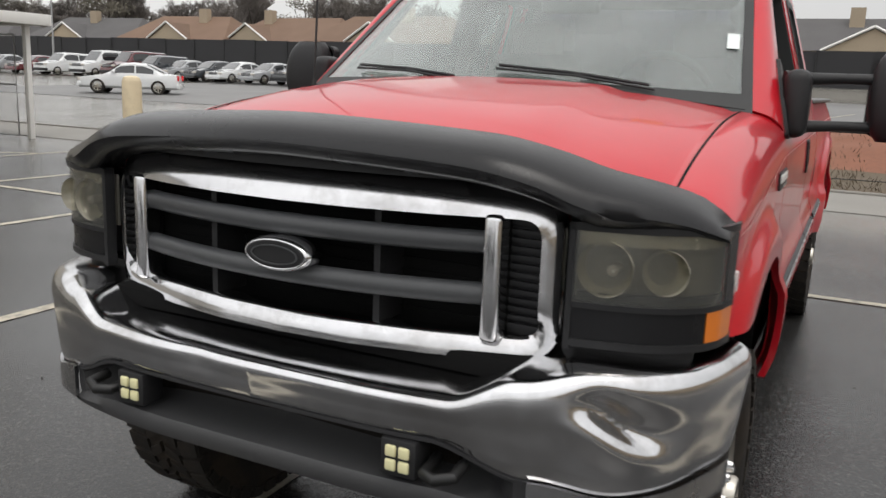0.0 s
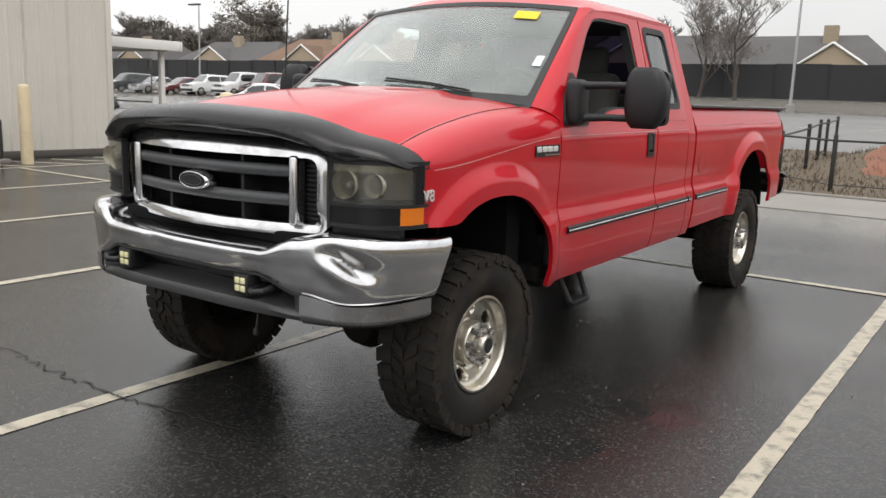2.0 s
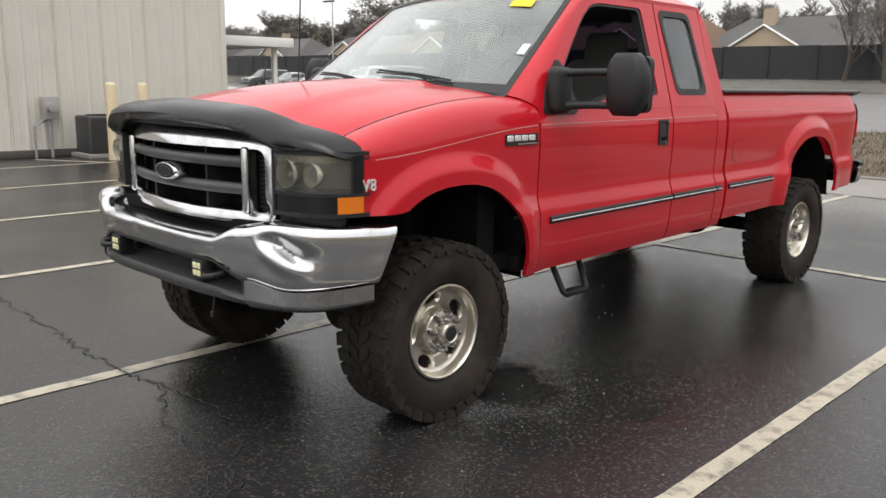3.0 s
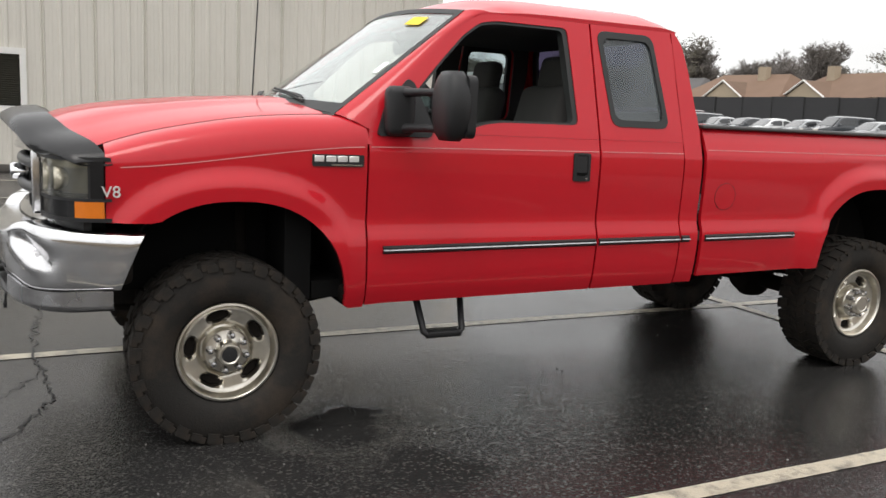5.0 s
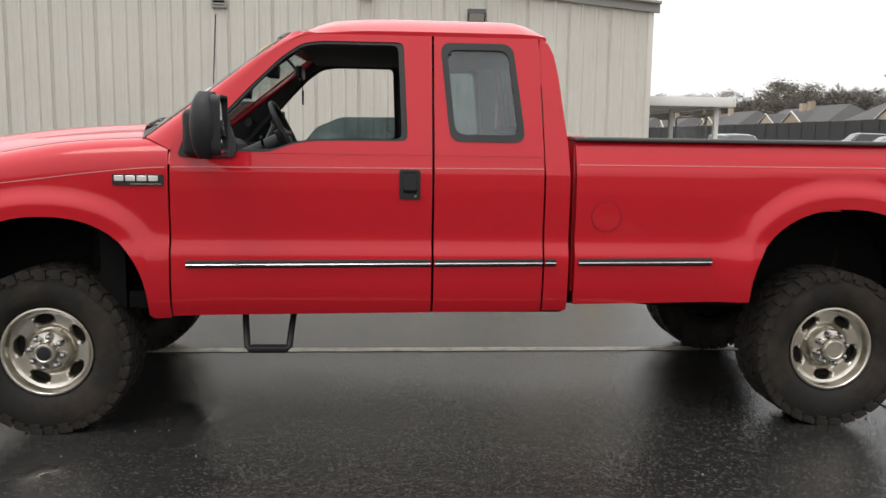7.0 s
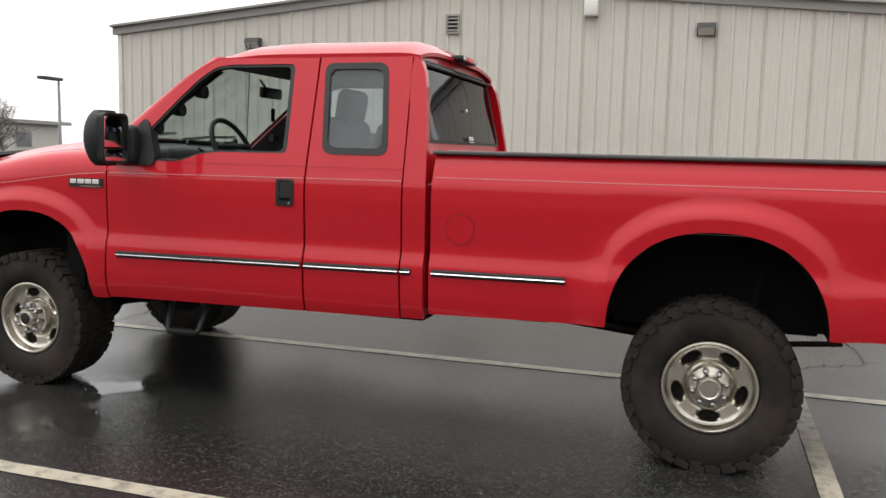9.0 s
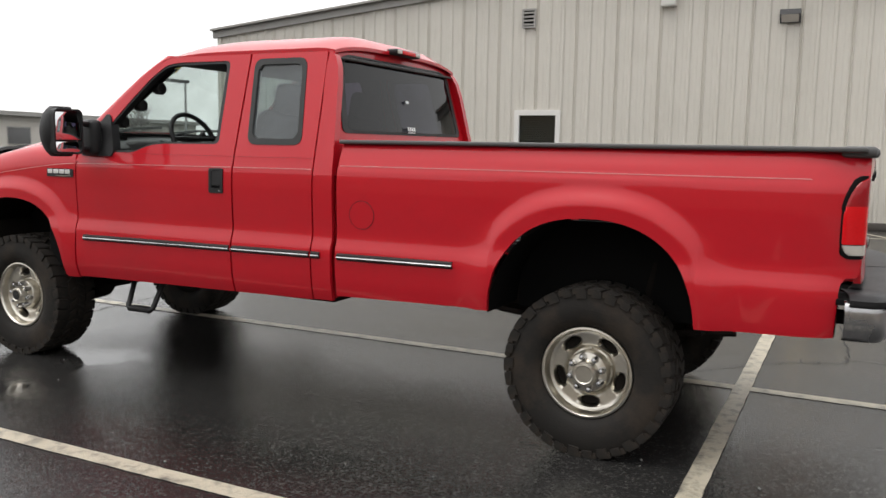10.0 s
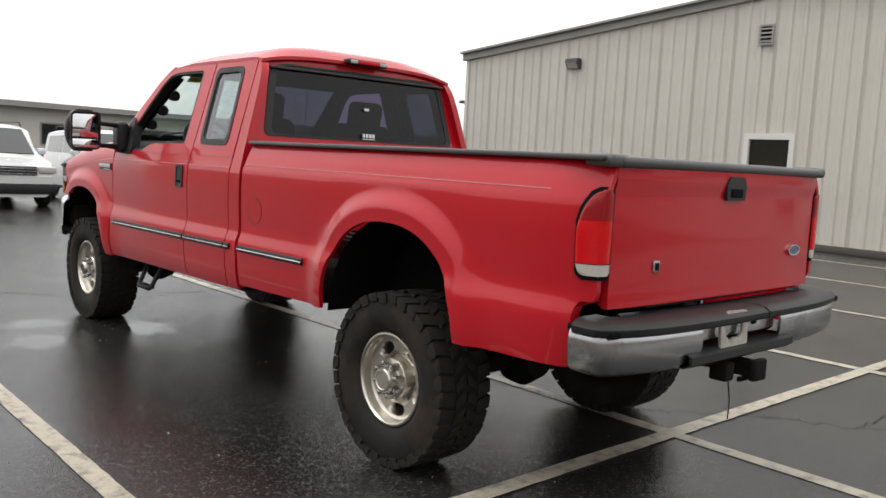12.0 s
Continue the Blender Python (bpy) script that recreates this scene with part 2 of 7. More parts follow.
M["black_plastic"] = surface("black_plastic", (0.014, 0.014, 0.015), (0.024, 0.024, 0.025), rough=0.45, spec=0.3, bump=0.12, bump_scale=600, scale=9)
M["deflector"] = surface("smoked_acrylic", (0.008, 0.008, 0.009), (0.014, 0.014, 0.015), rough=0.26, rough_var=0.05, scale=7, spec=0.32)
M["black_matt"] = surface("black_matt", (0.008, 0.008, 0.008), rough=0.85, spec=0.08)
M["underbody"] = surface("underbody", (0.009, 0.008, 0.0075), (0.018, 0.0145, 0.012), rough=0.85, scale=8, bump=0.3, bump_scale=60, spec=0.12)
M["rubber"] = surface("tyre_rubber", (0.011, 0.0107, 0.0105), (0.025, 0.022, 0.019), rough=0.75, scale=5, fine=60, bump=0.2, bump_scale=120, spec=0.22,
                      dirt=(0.060, 0.044, 0.031), dirt_amount=0.7, dirt_scale=4)
M["seal"] = surface("rubber_seal", (0.014, 0.015, 0.015), rough=0.55)
M["paint"] = surface("red_paint", (0.51, 0.0075, 0.018), (0.45, 0.006, 0.015), rough=0.38, scale=2.2, fine=30, rough_var=0.05, coat=0.66, spec=0.15,
                     dirt=(0.36, 0.02, 0.025), dirt_amount=0.12, dirt_scale=3)
M["chrome"] = surface("chrome", (0.72, 0.72, 0.73), (0.58, 0.58, 0.59), rough=0.15, metal=1.0, scale=5, fine=40, rough_var=0.05,
                      dirt=(0.30, 0.28, 0.26), dirt_amount=0.5, dirt_scale=5)
M["chrome_dull"] = surface("dull_chrome", (0.50, 0.50, 0.51), (0.38, 0.38, 0.39), rough=0.26, metal=1.0, scale=4, rough_var=0.08,
                           dirt=(0.22, 0.21, 0.2), dirt_amount=0.6, dirt_scale=4)
M["alloy"] = surface("polished_alloy", (0.72, 0.69, 0.62), (0.55, 0.52, 0.46), rough=0.30, metal=1.0, scale=9, rough_var=0.06,
                     dirt=(0.36, 0.32, 0.26), dirt_amount=0.35, dirt_scale=14)
M["grey_plastic"] = surface("grey_plastic", (0.034, 0.034, 0.035), (0.052, 0.052, 0.054), rough=0.45, scale=6, bump=0.1, bump_scale=300)
M["grille_bar"] = surface("grille_bar", (0.045, 0.047, 0.05), (0.07, 0.072, 0.075), rough=0.38, scale=8)
# black cap plastic lightened to grey, painting in the sky reflected on it
M["rail_cap"] = surface("sky_greyed_rail_plastic", (0.055, 0.055, 0.056), (0.085, 0.084, 0.083), rough=0.4, scale=5, bump=0.1, bump_scale=300)
M["amber"] = surface("amber_lens", (0.75, 0.20, 0.01), (0.62, 0.15, 0.01), rough=0.15, coat=0.6)
M["red_lens"] = surface("red_lens", (0.82, 0.006, 0.012), (0.50, 0.004, 0.008), rough=0.14, scale=6, fine=120, spec=0.2, coat=0.35, bump=0.15, bump_scale=90)
M["clear_lens"] = surface("clear_lens", (0.62, 0.58, 0.52), (0.45, 0.42, 0.38), rough=0.15, coat=0.8)
M["smoke"] = clear_glass("smoked_lens", (0.74, 0.73, 0.69), haze=0.05)
M["lamp_shell"] = surface("lamp_shell", (0.30, 0.285, 0.245), (0.19, 0.18, 0.155), rough=0.35, metal=0.3, scale=16)
M["windscreen"] = clear_glass("windscreen_glass", (0.86, 0.92, 0.90), haze=0.10)
# the heavy blue-grey film stands for the sky reflected in the quarter glass
M["tint"] = clear_glass("tinted_glass", (0.62, 0.74, 0.76), haze=0.42, dust_sheen=(0.16, 0.18, 0.19))
M["purple"] = clear_glass("purple_tint_film", (0.055, 0.048, 0.085), gloss=0.6, haze=0.004)
M["mirror"] = surface("mirror", (0.85, 0.86, 0.87), rough=0.03, metal=1.0, rough_var=0.01)
M["reflector"] = surface("lamp_reflector", (0.74, 0.70, 0.58), (0.5, 0.47, 0.38), rough=0.25, metal=0.45, scale=14)
M["led"] = surface("led_lens", (0.85, 0.80, 0.45), (0.7, 0.66, 0.4), rough=0.25, coat=0.8)
M["yellow"] = surface("yellow_paper", (0.85, 0.62, 0.03), rough=0.6)
M["white_paper"] = surface("white_paper", (0.75, 0.80, 0.78), rough=0.5)
M["seat"] = surface("grey_cloth", (0.062, 0.058, 0.055), (0.045, 0.042, 0.04), rough=0.9, fine=200, bump=0.3, bump_scale=300)
M["dash"] = surface("dash_plastic", (0.05, 0.05, 0.05), (0.035, 0.035, 0.035), rough=0.6)
M["headliner"] = surface("headliner", (0.07, 0.068, 0.066), rough=0.95)
M["blue"] = surface("blue_enamel", (0.02, 0.05, 0.16), rough=0.2, coat=0.8)
M["pinstripe"] = surface("pinstripe", (0.66, 0.30, 0.29), (0.55, 0.2, 0.2), rough=0.4)
M["zinc"] = surface("galvanised_steel", (0.42, 0.42, 0.42), (0.33, 0.33, 0.33), rough=0.45, metal=0.7, scale=12)
M["fence_cloth"] = surface("dark_fence_screen", (0.022, 0.022, 0.024), (0.034, 0.034, 0.036), rough=0.9, scale=0.3, fine=6, bump=0.4, bump_scale=4)
M["black_paint"] = surface("black_paint", (0.012, 0.012, 0.012), rough=0.5)
M["bark"] = surface("bark", (0.09, 0.075, 0.062), (0.055, 0.046, 0.04), rough=0.95, scale=2, fine=18)
# needles lightened beyond their own colour, to paint the mist over far trees
M["needles"] = surface("hazed_pine_needles", (0.16, 0.138, 0.105), (0.105, 0.10, 0.08), rough=0.9, scale=0.2, fine=2, vary=0.35)
M["twigs"] = surface("bare_twigs", (0.20, 0.18, 0.165), (0.15, 0.135, 0.125), rough=0.95, scale=0.4, fine=4)
M["roof_brown"] = surface("brown_shingle", (0.19, 0.115, 0.075), (0.13, 0.085, 0.06), rough=0.9, scale=0.5, fine=10, bump=0.4, bump_scale=8, vary=0.12)
M["roof_grey"] = surface("grey_shingle", (0.105, 0.10, 0.10), (0.075, 0.072, 0.072), rough=0.9, scale=0.5, fine=10, bump=0.4, bump_scale=8, vary=0.12)
M["house_wall"] = surface("house_wall", (0.42, 0.34, 0.24), (0.33, 0.27, 0.2), rough=0.85, scale=0.4, fine=8, vary=0.15)
M["car_white"] = surface("white_car_paint", (0.72, 0.73, 0.73), (0.66, 0.67, 0.67), rough=0.25, coat=1.0)
M["car_silver"] = surface("silver_car_paint", (0.36, 0.37, 0.38), (0.3, 0.31, 0.32), rough=0.28, coat=1.0)
M["car_dark"] = surface("dark_car_paint", (0.035, 0.04, 0.046), rough=0.22, coat=1.0)
M["car_maroon"] = surface("maroon_car_paint", (0.12, 0.015, 0.02), rough=0.22, coat=1.0)
M["car_glass"] = surface("dark_car_glass", (0.012, 0.014, 0.016), rough=0.06, coat=1.0, rough_var=0.02)
M["blind"] = surface("dark_blind", (0.03, 0.035, 0.035), (0.045, 0.05, 0.05), rough=0.5)
# the lens red darkened, to paint the shadow inside the tail light's upper part
M["red_lens_shaded"] = surface("shaded_red_lens", (0.40, 0.006, 0.012), (0.22, 0.004, 0.008), rough=0.14, spec=0.25, coat=0.35, fine=120, bump=0.15, bump_scale=90)
M["worn_metal"] = surface("worn_white_metal", (0.58, 0.56, 0.50), (0.40, 0.38, 0.33), rough=0.5, metal=0.2, scale=18, dirt=(0.16, 0.11, 0.07), dirt_amount=0.6, dirt_scale=22)
M["bright_trim"] = surface("bright_trim", (0.80, 0.79, 0.77), (0.68, 0.67, 0.65), rough=0.35, metal=0.35, scale=20)

# ---- mesh tools ----
def data_from(verts, faces, material=None, smooth=True, angle=38):
    me = bpy.data.meshes.new("mesh")
    me.from_pydata([tuple(v) for v in verts], [], faces)
    me.validate()
    me.update()
    if smooth:
        me.shade_smooth()
        me.set_sharp_from_angle(angle=radians(angle))
    if material:
        me.materials.append(material)
    return me


def geo_join(*geos):
    V, F = [], []
    for v, f in geos:
        k = len(V)
        V += list(v)
        F += [tuple(i + k for i in q) for q in f]
    return V, F


def geo_move(geo, m):
    return [m @ Vector(v) for v in geo[0]], geo[1]


def geo_mirror(geo):
    """The same shape on the other flank (first coordinate turned over)."""
    return [Vector((-v[0], v[1], v[2])) for v in geo[0]], [tuple(reversed(f)) for f in geo[1]]


def grid(rows, flip=False, wrap=False):
    n = len(rows[0])
    V = [Vector(p) for r in rows for p in r]
    F = []
    for i in range(len(rows) - 1):
        for j in range(n if wrap else n - 1):
            a, b = i * n + j, i * n + (j + 1) % n
            q = (a, b, b + n, a + n)
            F.append(tuple(reversed(q)) if flip else q)
    return V, F


def shell(rows, offset, flip=False):
    """A sheet with thickness: the grid, its copy moved by offset (a vector, or a function of a point), and the rim between them."""
    off = offset if callable(offset) else (lambda p: Vector(offset))
    n, m = len(rows[0]), len(rows)
    back = [[Vector(p) + off(Vector(p)) for p in r] for r in rows]
    V, F = grid(rows, flip)
    V2, F2 = grid(back, not flip)
    k = len(V)
    F = F + [tuple(i + k for i in f) for f in F2]
    ring = [j for j in range(n)] + [i * n + n - 1 for i in range(1, m)] + [(m - 1) * n + j for j in range(n - 2, -1, -1)] + [i * n for i in range(m - 2, 0, -1)]
    for a, b in zip(ring, ring[1:] + ring[:1]):
        q = (b, a, a + k, b + k)
        F.append(tuple(reversed(q)) if flip else q)
    return V + V2, F


def block(x0, x1, y0, y1, z0, z1, bevel=0.0, segments=2):
    bm = bmesh.new()
    bmesh.ops.create_cube(bm, size=1.0, matrix=Matrix.Translation(((x0 + x1) / 2, (y0 + y1) / 2, (z0 + z1) / 2)) @ Matrix.Diagonal((x1 - x0, y1 - y0, z1 - z0, 1)))
    if bevel:
        bmesh.ops.bevel(bm, geom=list(bm.edges), offset=bevel, segments=segments, profile=0.5, affect="EDGES")
    bm.verts.index_update()
    geo = [v.co.copy() for v in bm.verts], [tuple(v.index for v in f.verts) for f in bm.faces]
    bm.free()
    return geo


def tube(points, radius, n=8, closed=False, caps=True):
    """A round bar along a line of points; radius may be one number or one for each point."""
    P = [Vector(p) for p in points]
    R = radius if isinstance(radius, (list, tuple)) else [radius] * len(P)
    rows = []
    for i, p in enumerate(P):
        a = P[i - 1] if (i or closed) else P[0]
        b = P[(i + 1) % len(P)] if (i < len(P) - 1 or closed) else P[-1]
        d = (b - a).normalized()
        up = Vector((0, 0, 1)) if abs(d.z) < 0.9 else Vector((1, 0, 0))
        s = d.cross(up).normalized()
        u = s.cross(d)
        rows.append([p + (s * math.cos(2 * math.pi * k / n) + u * math.sin(2 * math.pi * k / n)) * R[i] for k in range(n)])
    if closed:
        rows.append(rows[0])
    V, F = grid(rows, flip=False, wrap=True)
    if caps and not closed:
        F = F + [tuple(reversed(range(n))), tuple(range((len(rows) - 1) * n, len(rows) * n))]
    return V, [tuple(reversed(f)) for f in F]


def lathe(profile, n=48, axis="x"):
    """Turn (radius, along) pairs round an axis through the origin."""
    rows = []
    for r, a in profile:
        row = []
        for k in range(n):
            c, s = r * math.cos(2 * math.pi * k / n), r * math.sin(2 * math.pi * k / n)
            row.append({"x": (a, c, s), "y": (c, a, s), "z": (c, s, a)}[axis])
        rows.append(row)
    return grid(rows, wrap=True)


def plate(outer, holes, place, depth=None):
    """A flat outline with holes, filled and then put in space by place(a, b); with depth (a vector) it has a back and rims."""
    bm = bmesh.new()
    loops = []
    for loop in [outer, *holes]:
        vs = [bm.verts.new((a, b, 0)) for a, b in loop]
        es = [bm.edges.new((p, q)) for p, q in zip(vs, vs[1:] + vs[:1])]
        loops.append((vs, es))
    bmesh.ops.triangle_fill(bm, use_beauty=True, use_dissolve=False, edges=[e for _, es in loops for e in es], normal=(0, 0, 1))
    bm.verts.index_update()
    flat = [v.co.copy() for v in bm.verts]
    V = [Vector(place(v.x, v.y)) for v in flat]
    F = [tuple(v.index for v in f.verts) for f in bm.faces]
    if depth is not None:
        k = len(V)
        V = V + [v + Vector(depth) for v in V]
        F = F + [tuple(i + k for i in reversed(f)) for f in F]
        for vs, _ in loops:
            idx = [v.index for v in vs]
            F += [(b, a, a + k, b + k) for a, b in zip(idx, idx[1:] + idx[:1])]
    bm.free()
    return V, F


def rounded(points, r, n=4):
    """Round the corners of a closed outline."""
    out = []
    m = len(points)
    for i, p in enumerate(points):
        p, a, b = Vector(p).to_2d(), Vector(points[i - 1]).to_2d(), Vector(points[(i + 1) % m]).to_2d()
        ra = min(r, (a - p).length * 0.45, (b - p).length * 0.45)
        s, e = p + (a - p).normalized() * ra, p + (b - p).normalized() * ra
        for k in range(n + 1):
            t = k / n
            out.append(tuple(s * (1 - t) ** 2 + p * 2 * t * (1 - t) + e * t * t))
    return out


def lerp_table(table, x):
    if x <= table[0][0]:
        return table[0][1]
    for (a, va), (b, vb) in zip(table, table[1:]):
        if x <= b:
            return va + (vb - va) * (x - a) / (b - a)
    return table[-1][1]


def smooth_table(table, x):
    """Like lerp_table, with eased joints."""
    if x <= table[0][0]:
        return table[0][1]
    for (a, va), (b, vb) in zip(table, table[1:]):
        if x <= b:
            t = (x - a) / (b - a)
            return va + (vb - va) * t * t * (3 - 2 * t)
    return table[-1][1]


def step01(a, b, x):
    t = min(1.0, max(0.0, (x - a) / (b - a)))
    return t * t * (3 - 2 * t)


def spread(a, b, n):
    return [a + (b - a) * i / (n - 1) for i in range(n)]


def thing(name, where=(0, 0, 0), turn=0, label="", category="", group="", kind=""):
    """An Empty at a thing's base, which parents its parts."""
    ob = new(name)
    ob.matrix_world = pose(*where, 0, 0, turn)
    return tagged(ob, label, category, group, kind)


def part(name, geo, material, parent, label="", smooth=True, angle=38, at=(0, 0, 0), turn=(0, 0, 0)):
    me = geo if isinstance(geo, bpy.types.Mesh) else data_from(*geo, material, smooth, angle)
    ob = new(name, me)
    ob.parent = parent
    ob.matrix_basis = pose(*at, *turn)
    return tagged(ob, label)


def solid(name, geo, material, label, category="", kind="", where=(0, 0, 0), turn=0, smooth=True, angle=38, group=""):
    me = geo if isinstance(geo, bpy.types.Mesh) else data_from(*geo, material, smooth, angle)
    ob = new(name, me)
    ob.matrix_world = pose(*where, 0, 0, turn)
    return tagged(ob, label, category, group, kind)


def glyphs(text, size, extrude=0.002):
    """Letters of the built-in font as a mesh, centred, in the plane of x and y."""
    cu = bpy.data.curves.new("letters", "FONT")
    cu.body, cu.size, cu.extrude, cu.align_x, cu.align_y = text, size, extrude, "CENTER", "CENTER"
    ob = new("letters", cu)
    bpy.context.view_layer.update()
    me = bpy.data.meshes.new_from_object(ob.evaluated_get(bpy.context.evaluated_depsgraph_get()))
    bpy.data.objects.remove(ob)
    bpy.data.curves.remove(cu)
    return [v.co.copy() for v in me.vertices], [tuple(p.vertices) for p in me.polygons]


def flow(table, x):
    """A smooth line through a table (Catmull-Rom); level where the table starts at 0, the centre line."""
    n = len(table)
    x = min(max(x, table[0][0]), table[-1][0])
    for i in range(n - 1):
        (a, va), (b, vb) = table[i], table[i + 1]
        if x <= b + 1e-9:
            p0 = table[i - 1] if i else ((-b, vb) if a == 0 else (2 * a - b, 2 * va - vb))
            p3 = table[i + 2] if i + 2 < n else (2 * b - a, 2 * vb - va)
            ma, mb = (vb - p0[1]) / (b - p0[0]) * (b - a), (p3[1] - va) / (p3[0] - a) * (b - a)
            t = (x - a) / (b - a)
            return (2 * t ** 3 - 3 * t ** 2 + 1) * va + (t ** 3 - 2 * t ** 2 + t) * ma + (-2 * t ** 3 + 3 * t ** 2) * vb + (t ** 3 - t ** 2) * mb
    return table[-1][1]

# ---- the pickup ----
# Body coordinates: u across from the centre line (towards the driver's side), y along (front is the small end), z up.
XC, Y0 = -1.15, 4.37
truck = thing("pickup_truck", (XC, Y0, 0), 0, "lifted red extended-cab pickup truck with chrome bumpers, parked on wet asphalt", "pickup truck")
ARCHES = ((2.39, 0.60, 0.485, 0.48), (6.37, 0.65, 0.495, 0.50))
SIDE = [(0.50, 0.885), (0.60, 0.925), (0.66, 0.945), (0.74, 0.957), (0.84, 0.963), (0.895, 0.963), (0.925, 0.955), (0.95, 0.944), (0.99, 0.939), (1.1, 0.944),
        (1.22, 0.947), (1.30, 0.944), (1.335, 0.940), (1.350, 0.931), (1.40, 0.922), (1.46, 0.908), (2.05, 0.735)]


def tp(name, geo, material, parent=None, label="", smooth=True, angle=38):
    return part(name, geo, M[material], parent or truck, label, smooth, angle, (0, 0, 0) if parent else (0, -Y0, 0))


def arch_q(y, z, arch):
    yc, zc, a, b = arch
    zz = max(0.0, z - zc) / b
    return (abs((y - yc) / a) ** 2.3 + zz ** 2.3) ** (1 / 2.3)


def side(y, z):
    """How far out the flank is at a place along and up."""
    u = lerp_table(SIDE, z)
    for arch in ARCHES:
        q = arch_q(y, z, arch)
        u += 0.038 * (1 - step01(1.11, 1.31, q)) if z < 1.34 else 0.0
    if y > 7.2:
        u -= 0.075 * ((y - 7.2) / 0.33) ** 2.2
    if y < 2.1:
        u -= 0.012 * ((2.1 - y) / 0.25) ** 2
    return u


def arch_low(y, base):
    """The lower edge of the flank: the sill, or the wheel arch above it."""
    z = base
    for yc, zc, a, b in ARCHES:
        t = abs(y - yc) / a
        if t < 1:
            z = max(z, zc + b * (1 - t ** 2.3) ** (1 / 2.3))
    return z


def columns(y0, y1, n):
    ys = set(round(v, 4) for v in spread(y0, y1, n))
    for yc, zc, a, b in ARCHES:
        for k in range(33):
            y = yc - a * math.cos(math.pi * k / 32)
            if y0 < y < y1:
                ys.add(round(y, 4))
    return sorted(ys)


IN = 0.022


def flank_panel(y0, y1, low, high, n=14, nz=26, over=None):
    rows = []
    for y in columns(y0, y1, n):
        zl, zh = low(y), high(y)
        col = []
        for z in spread(zl, zh, nz):
            col.append((side(y, z), y, z))
        if over:
            col += over(y)
        rows.append(col)
    return shell(rows, lambda p: Vector((-IN, 0, 0)), flip=True)


def both(name, geo, material, parents=(None, None), label="", angle=38):
    return (tp(name, geo, material, parents[0], label, angle=angle), tp(name, geo_mirror(geo), material, parents[1], label, angle=angle))


# hood and fenders
def seam(y):
    return flow([(1.80, 1.265), (1.92, 1.315), (2.14, 1.375), (2.49, 1.435), (2.95, 1.465)], y)


def hood_front(u):
    return flow([(0, 1.57), (0.5, 1.615), (0.68, 1.68), (0.80, 1.80), (0.95, 1.93)], abs(u))


def hood_z(u, y):
    edge = seam(y)
    mid = flow([(1.55, 1.36), (1.58, 1.372), (1.74, 1.432), (2.19, 1.498), (2.6, 1.53), (2.95, 1.545)], y)
    t = abs(u) / 0.80
    w = 0.50 - 0.10 * (y - 1.6)
    dome = 0.014 * (1 - step01(w, w + 0.07, abs(u))) * step01(1.6, 1.9, y)
    return edge + (mid - 0.014 - edge) * (1 - 0.85 * t ** 2.6 - 0.15 * t ** 1.2) + dome - 0.006 * step01(0.97, 1.0, t)


def over_fender(y):
    p, s = 1.225 + 0.085 * step01(1.85, 2.95, y), seam(y)
    a, c = Vector((side(y, p), y, p)), Vector((0.806, y, s))
    b = Vector((side(y, p) - 0.006, y, s - 0.012))
    return [a * (1 - t) ** 2 + b * 2 * t * (1 - t) + c * t * t for t in spread(0.12, 1, 8)]


front_fender = both("front_fender", flank_panel(1.875, 2.972, lambda y: arch_low(y, 0.585) if y > 2.3 else max(arch_low(y, 0.99), 0.99),
                    lambda y: 1.225 + 0.085 * step01(1.85, 2.95, y), 16, 22, over_fender), "paint")


def hood_geo():
    rows = []
    for i in range(33):
        u = -0.80 + 1.6 * i / 32
        back = 2.70 + 0.135 * (abs(u) / 0.8) ** 2
        f = hood_front(u)
        rows.append([(u, f + 0.0, hood_z(u, f) - 0.010)] + [(u, f + (back - f) * k / 22, hood_z(u, f + (back - f) * k / 22) - (0.004 if k == 0 else 0)) for k in range(23)])
    return shell(rows, (0, 0, -0.008), flip=True)


tp("hood", hood_geo(), "paint")
both("hood_gap", tube([(0.8035, y, seam(y) - 0.0035) for y in spread(1.83, 2.95, 20)], 0.0055, 6), "black_matt")


def deflector_geo():
    rows = []
    for i in range(57):
        u = -0.94 + 1.88 * i / 56
        a = abs(u)
        f = flow([(0, 1.545), (0.5, 1.595), (0.66, 1.65), (0.80, 1.72), (0.94, 1.805)], a)
        top = flow([(0, 1.430), (0.20, 1.424), (0.40, 1.413), (0.50, 1.404), (0.60, 1.380), (0.70, 1.345), (0.80, 1.320), (0.87, 1.294), (0.92, 1.256), (0.94, 1.236)], a)
        bot = flow([(0, 1.343), (0.20, 1.337), (0.40, 1.325), (0.50, 1.314), (0.60, 1.288), (0.70, 1.243), (0.80, 1.237), (0.87, 1.231), (0.94, 1.220)], a)
        h = top - bot
        d = 0.035 + 0.05 * h / 0.12
        rows.append([(u, f + 0.05, bot - 0.004), (u, f - 0.012, bot), (u, f - d * 0.75, bot + h * 0.16), (u, f - d, bot + h * 0.38), (u, f - d * 0.86, bot + h * 0.62),
                     (u, f - d * 0.35, bot + h * 0.85), (u, f + 0.03, top), (u, f + 0.085, top + 0.004), (u, f + 0.095, top - 0.012), (u, f + 0.03, top - 0.02)])
    return shell(rows, (0, 0.004, -0.004), flip=True)


rows = [[(u, hood_front(u) - 0.012, max(1.318, hood_z(u, hood_front(u)) - 0.002)), (u, hood_front(u) - 0.014, 1.317), (u, max(hood_front(u), 1.572 + 0.34 * u * u) + 0.02, 1.3155), (u, max(hood_front(u), 1.572 + 0.34 * u * u) + 0.07, 1.315)] for u in spread(-0.66, 0.66, 35)]
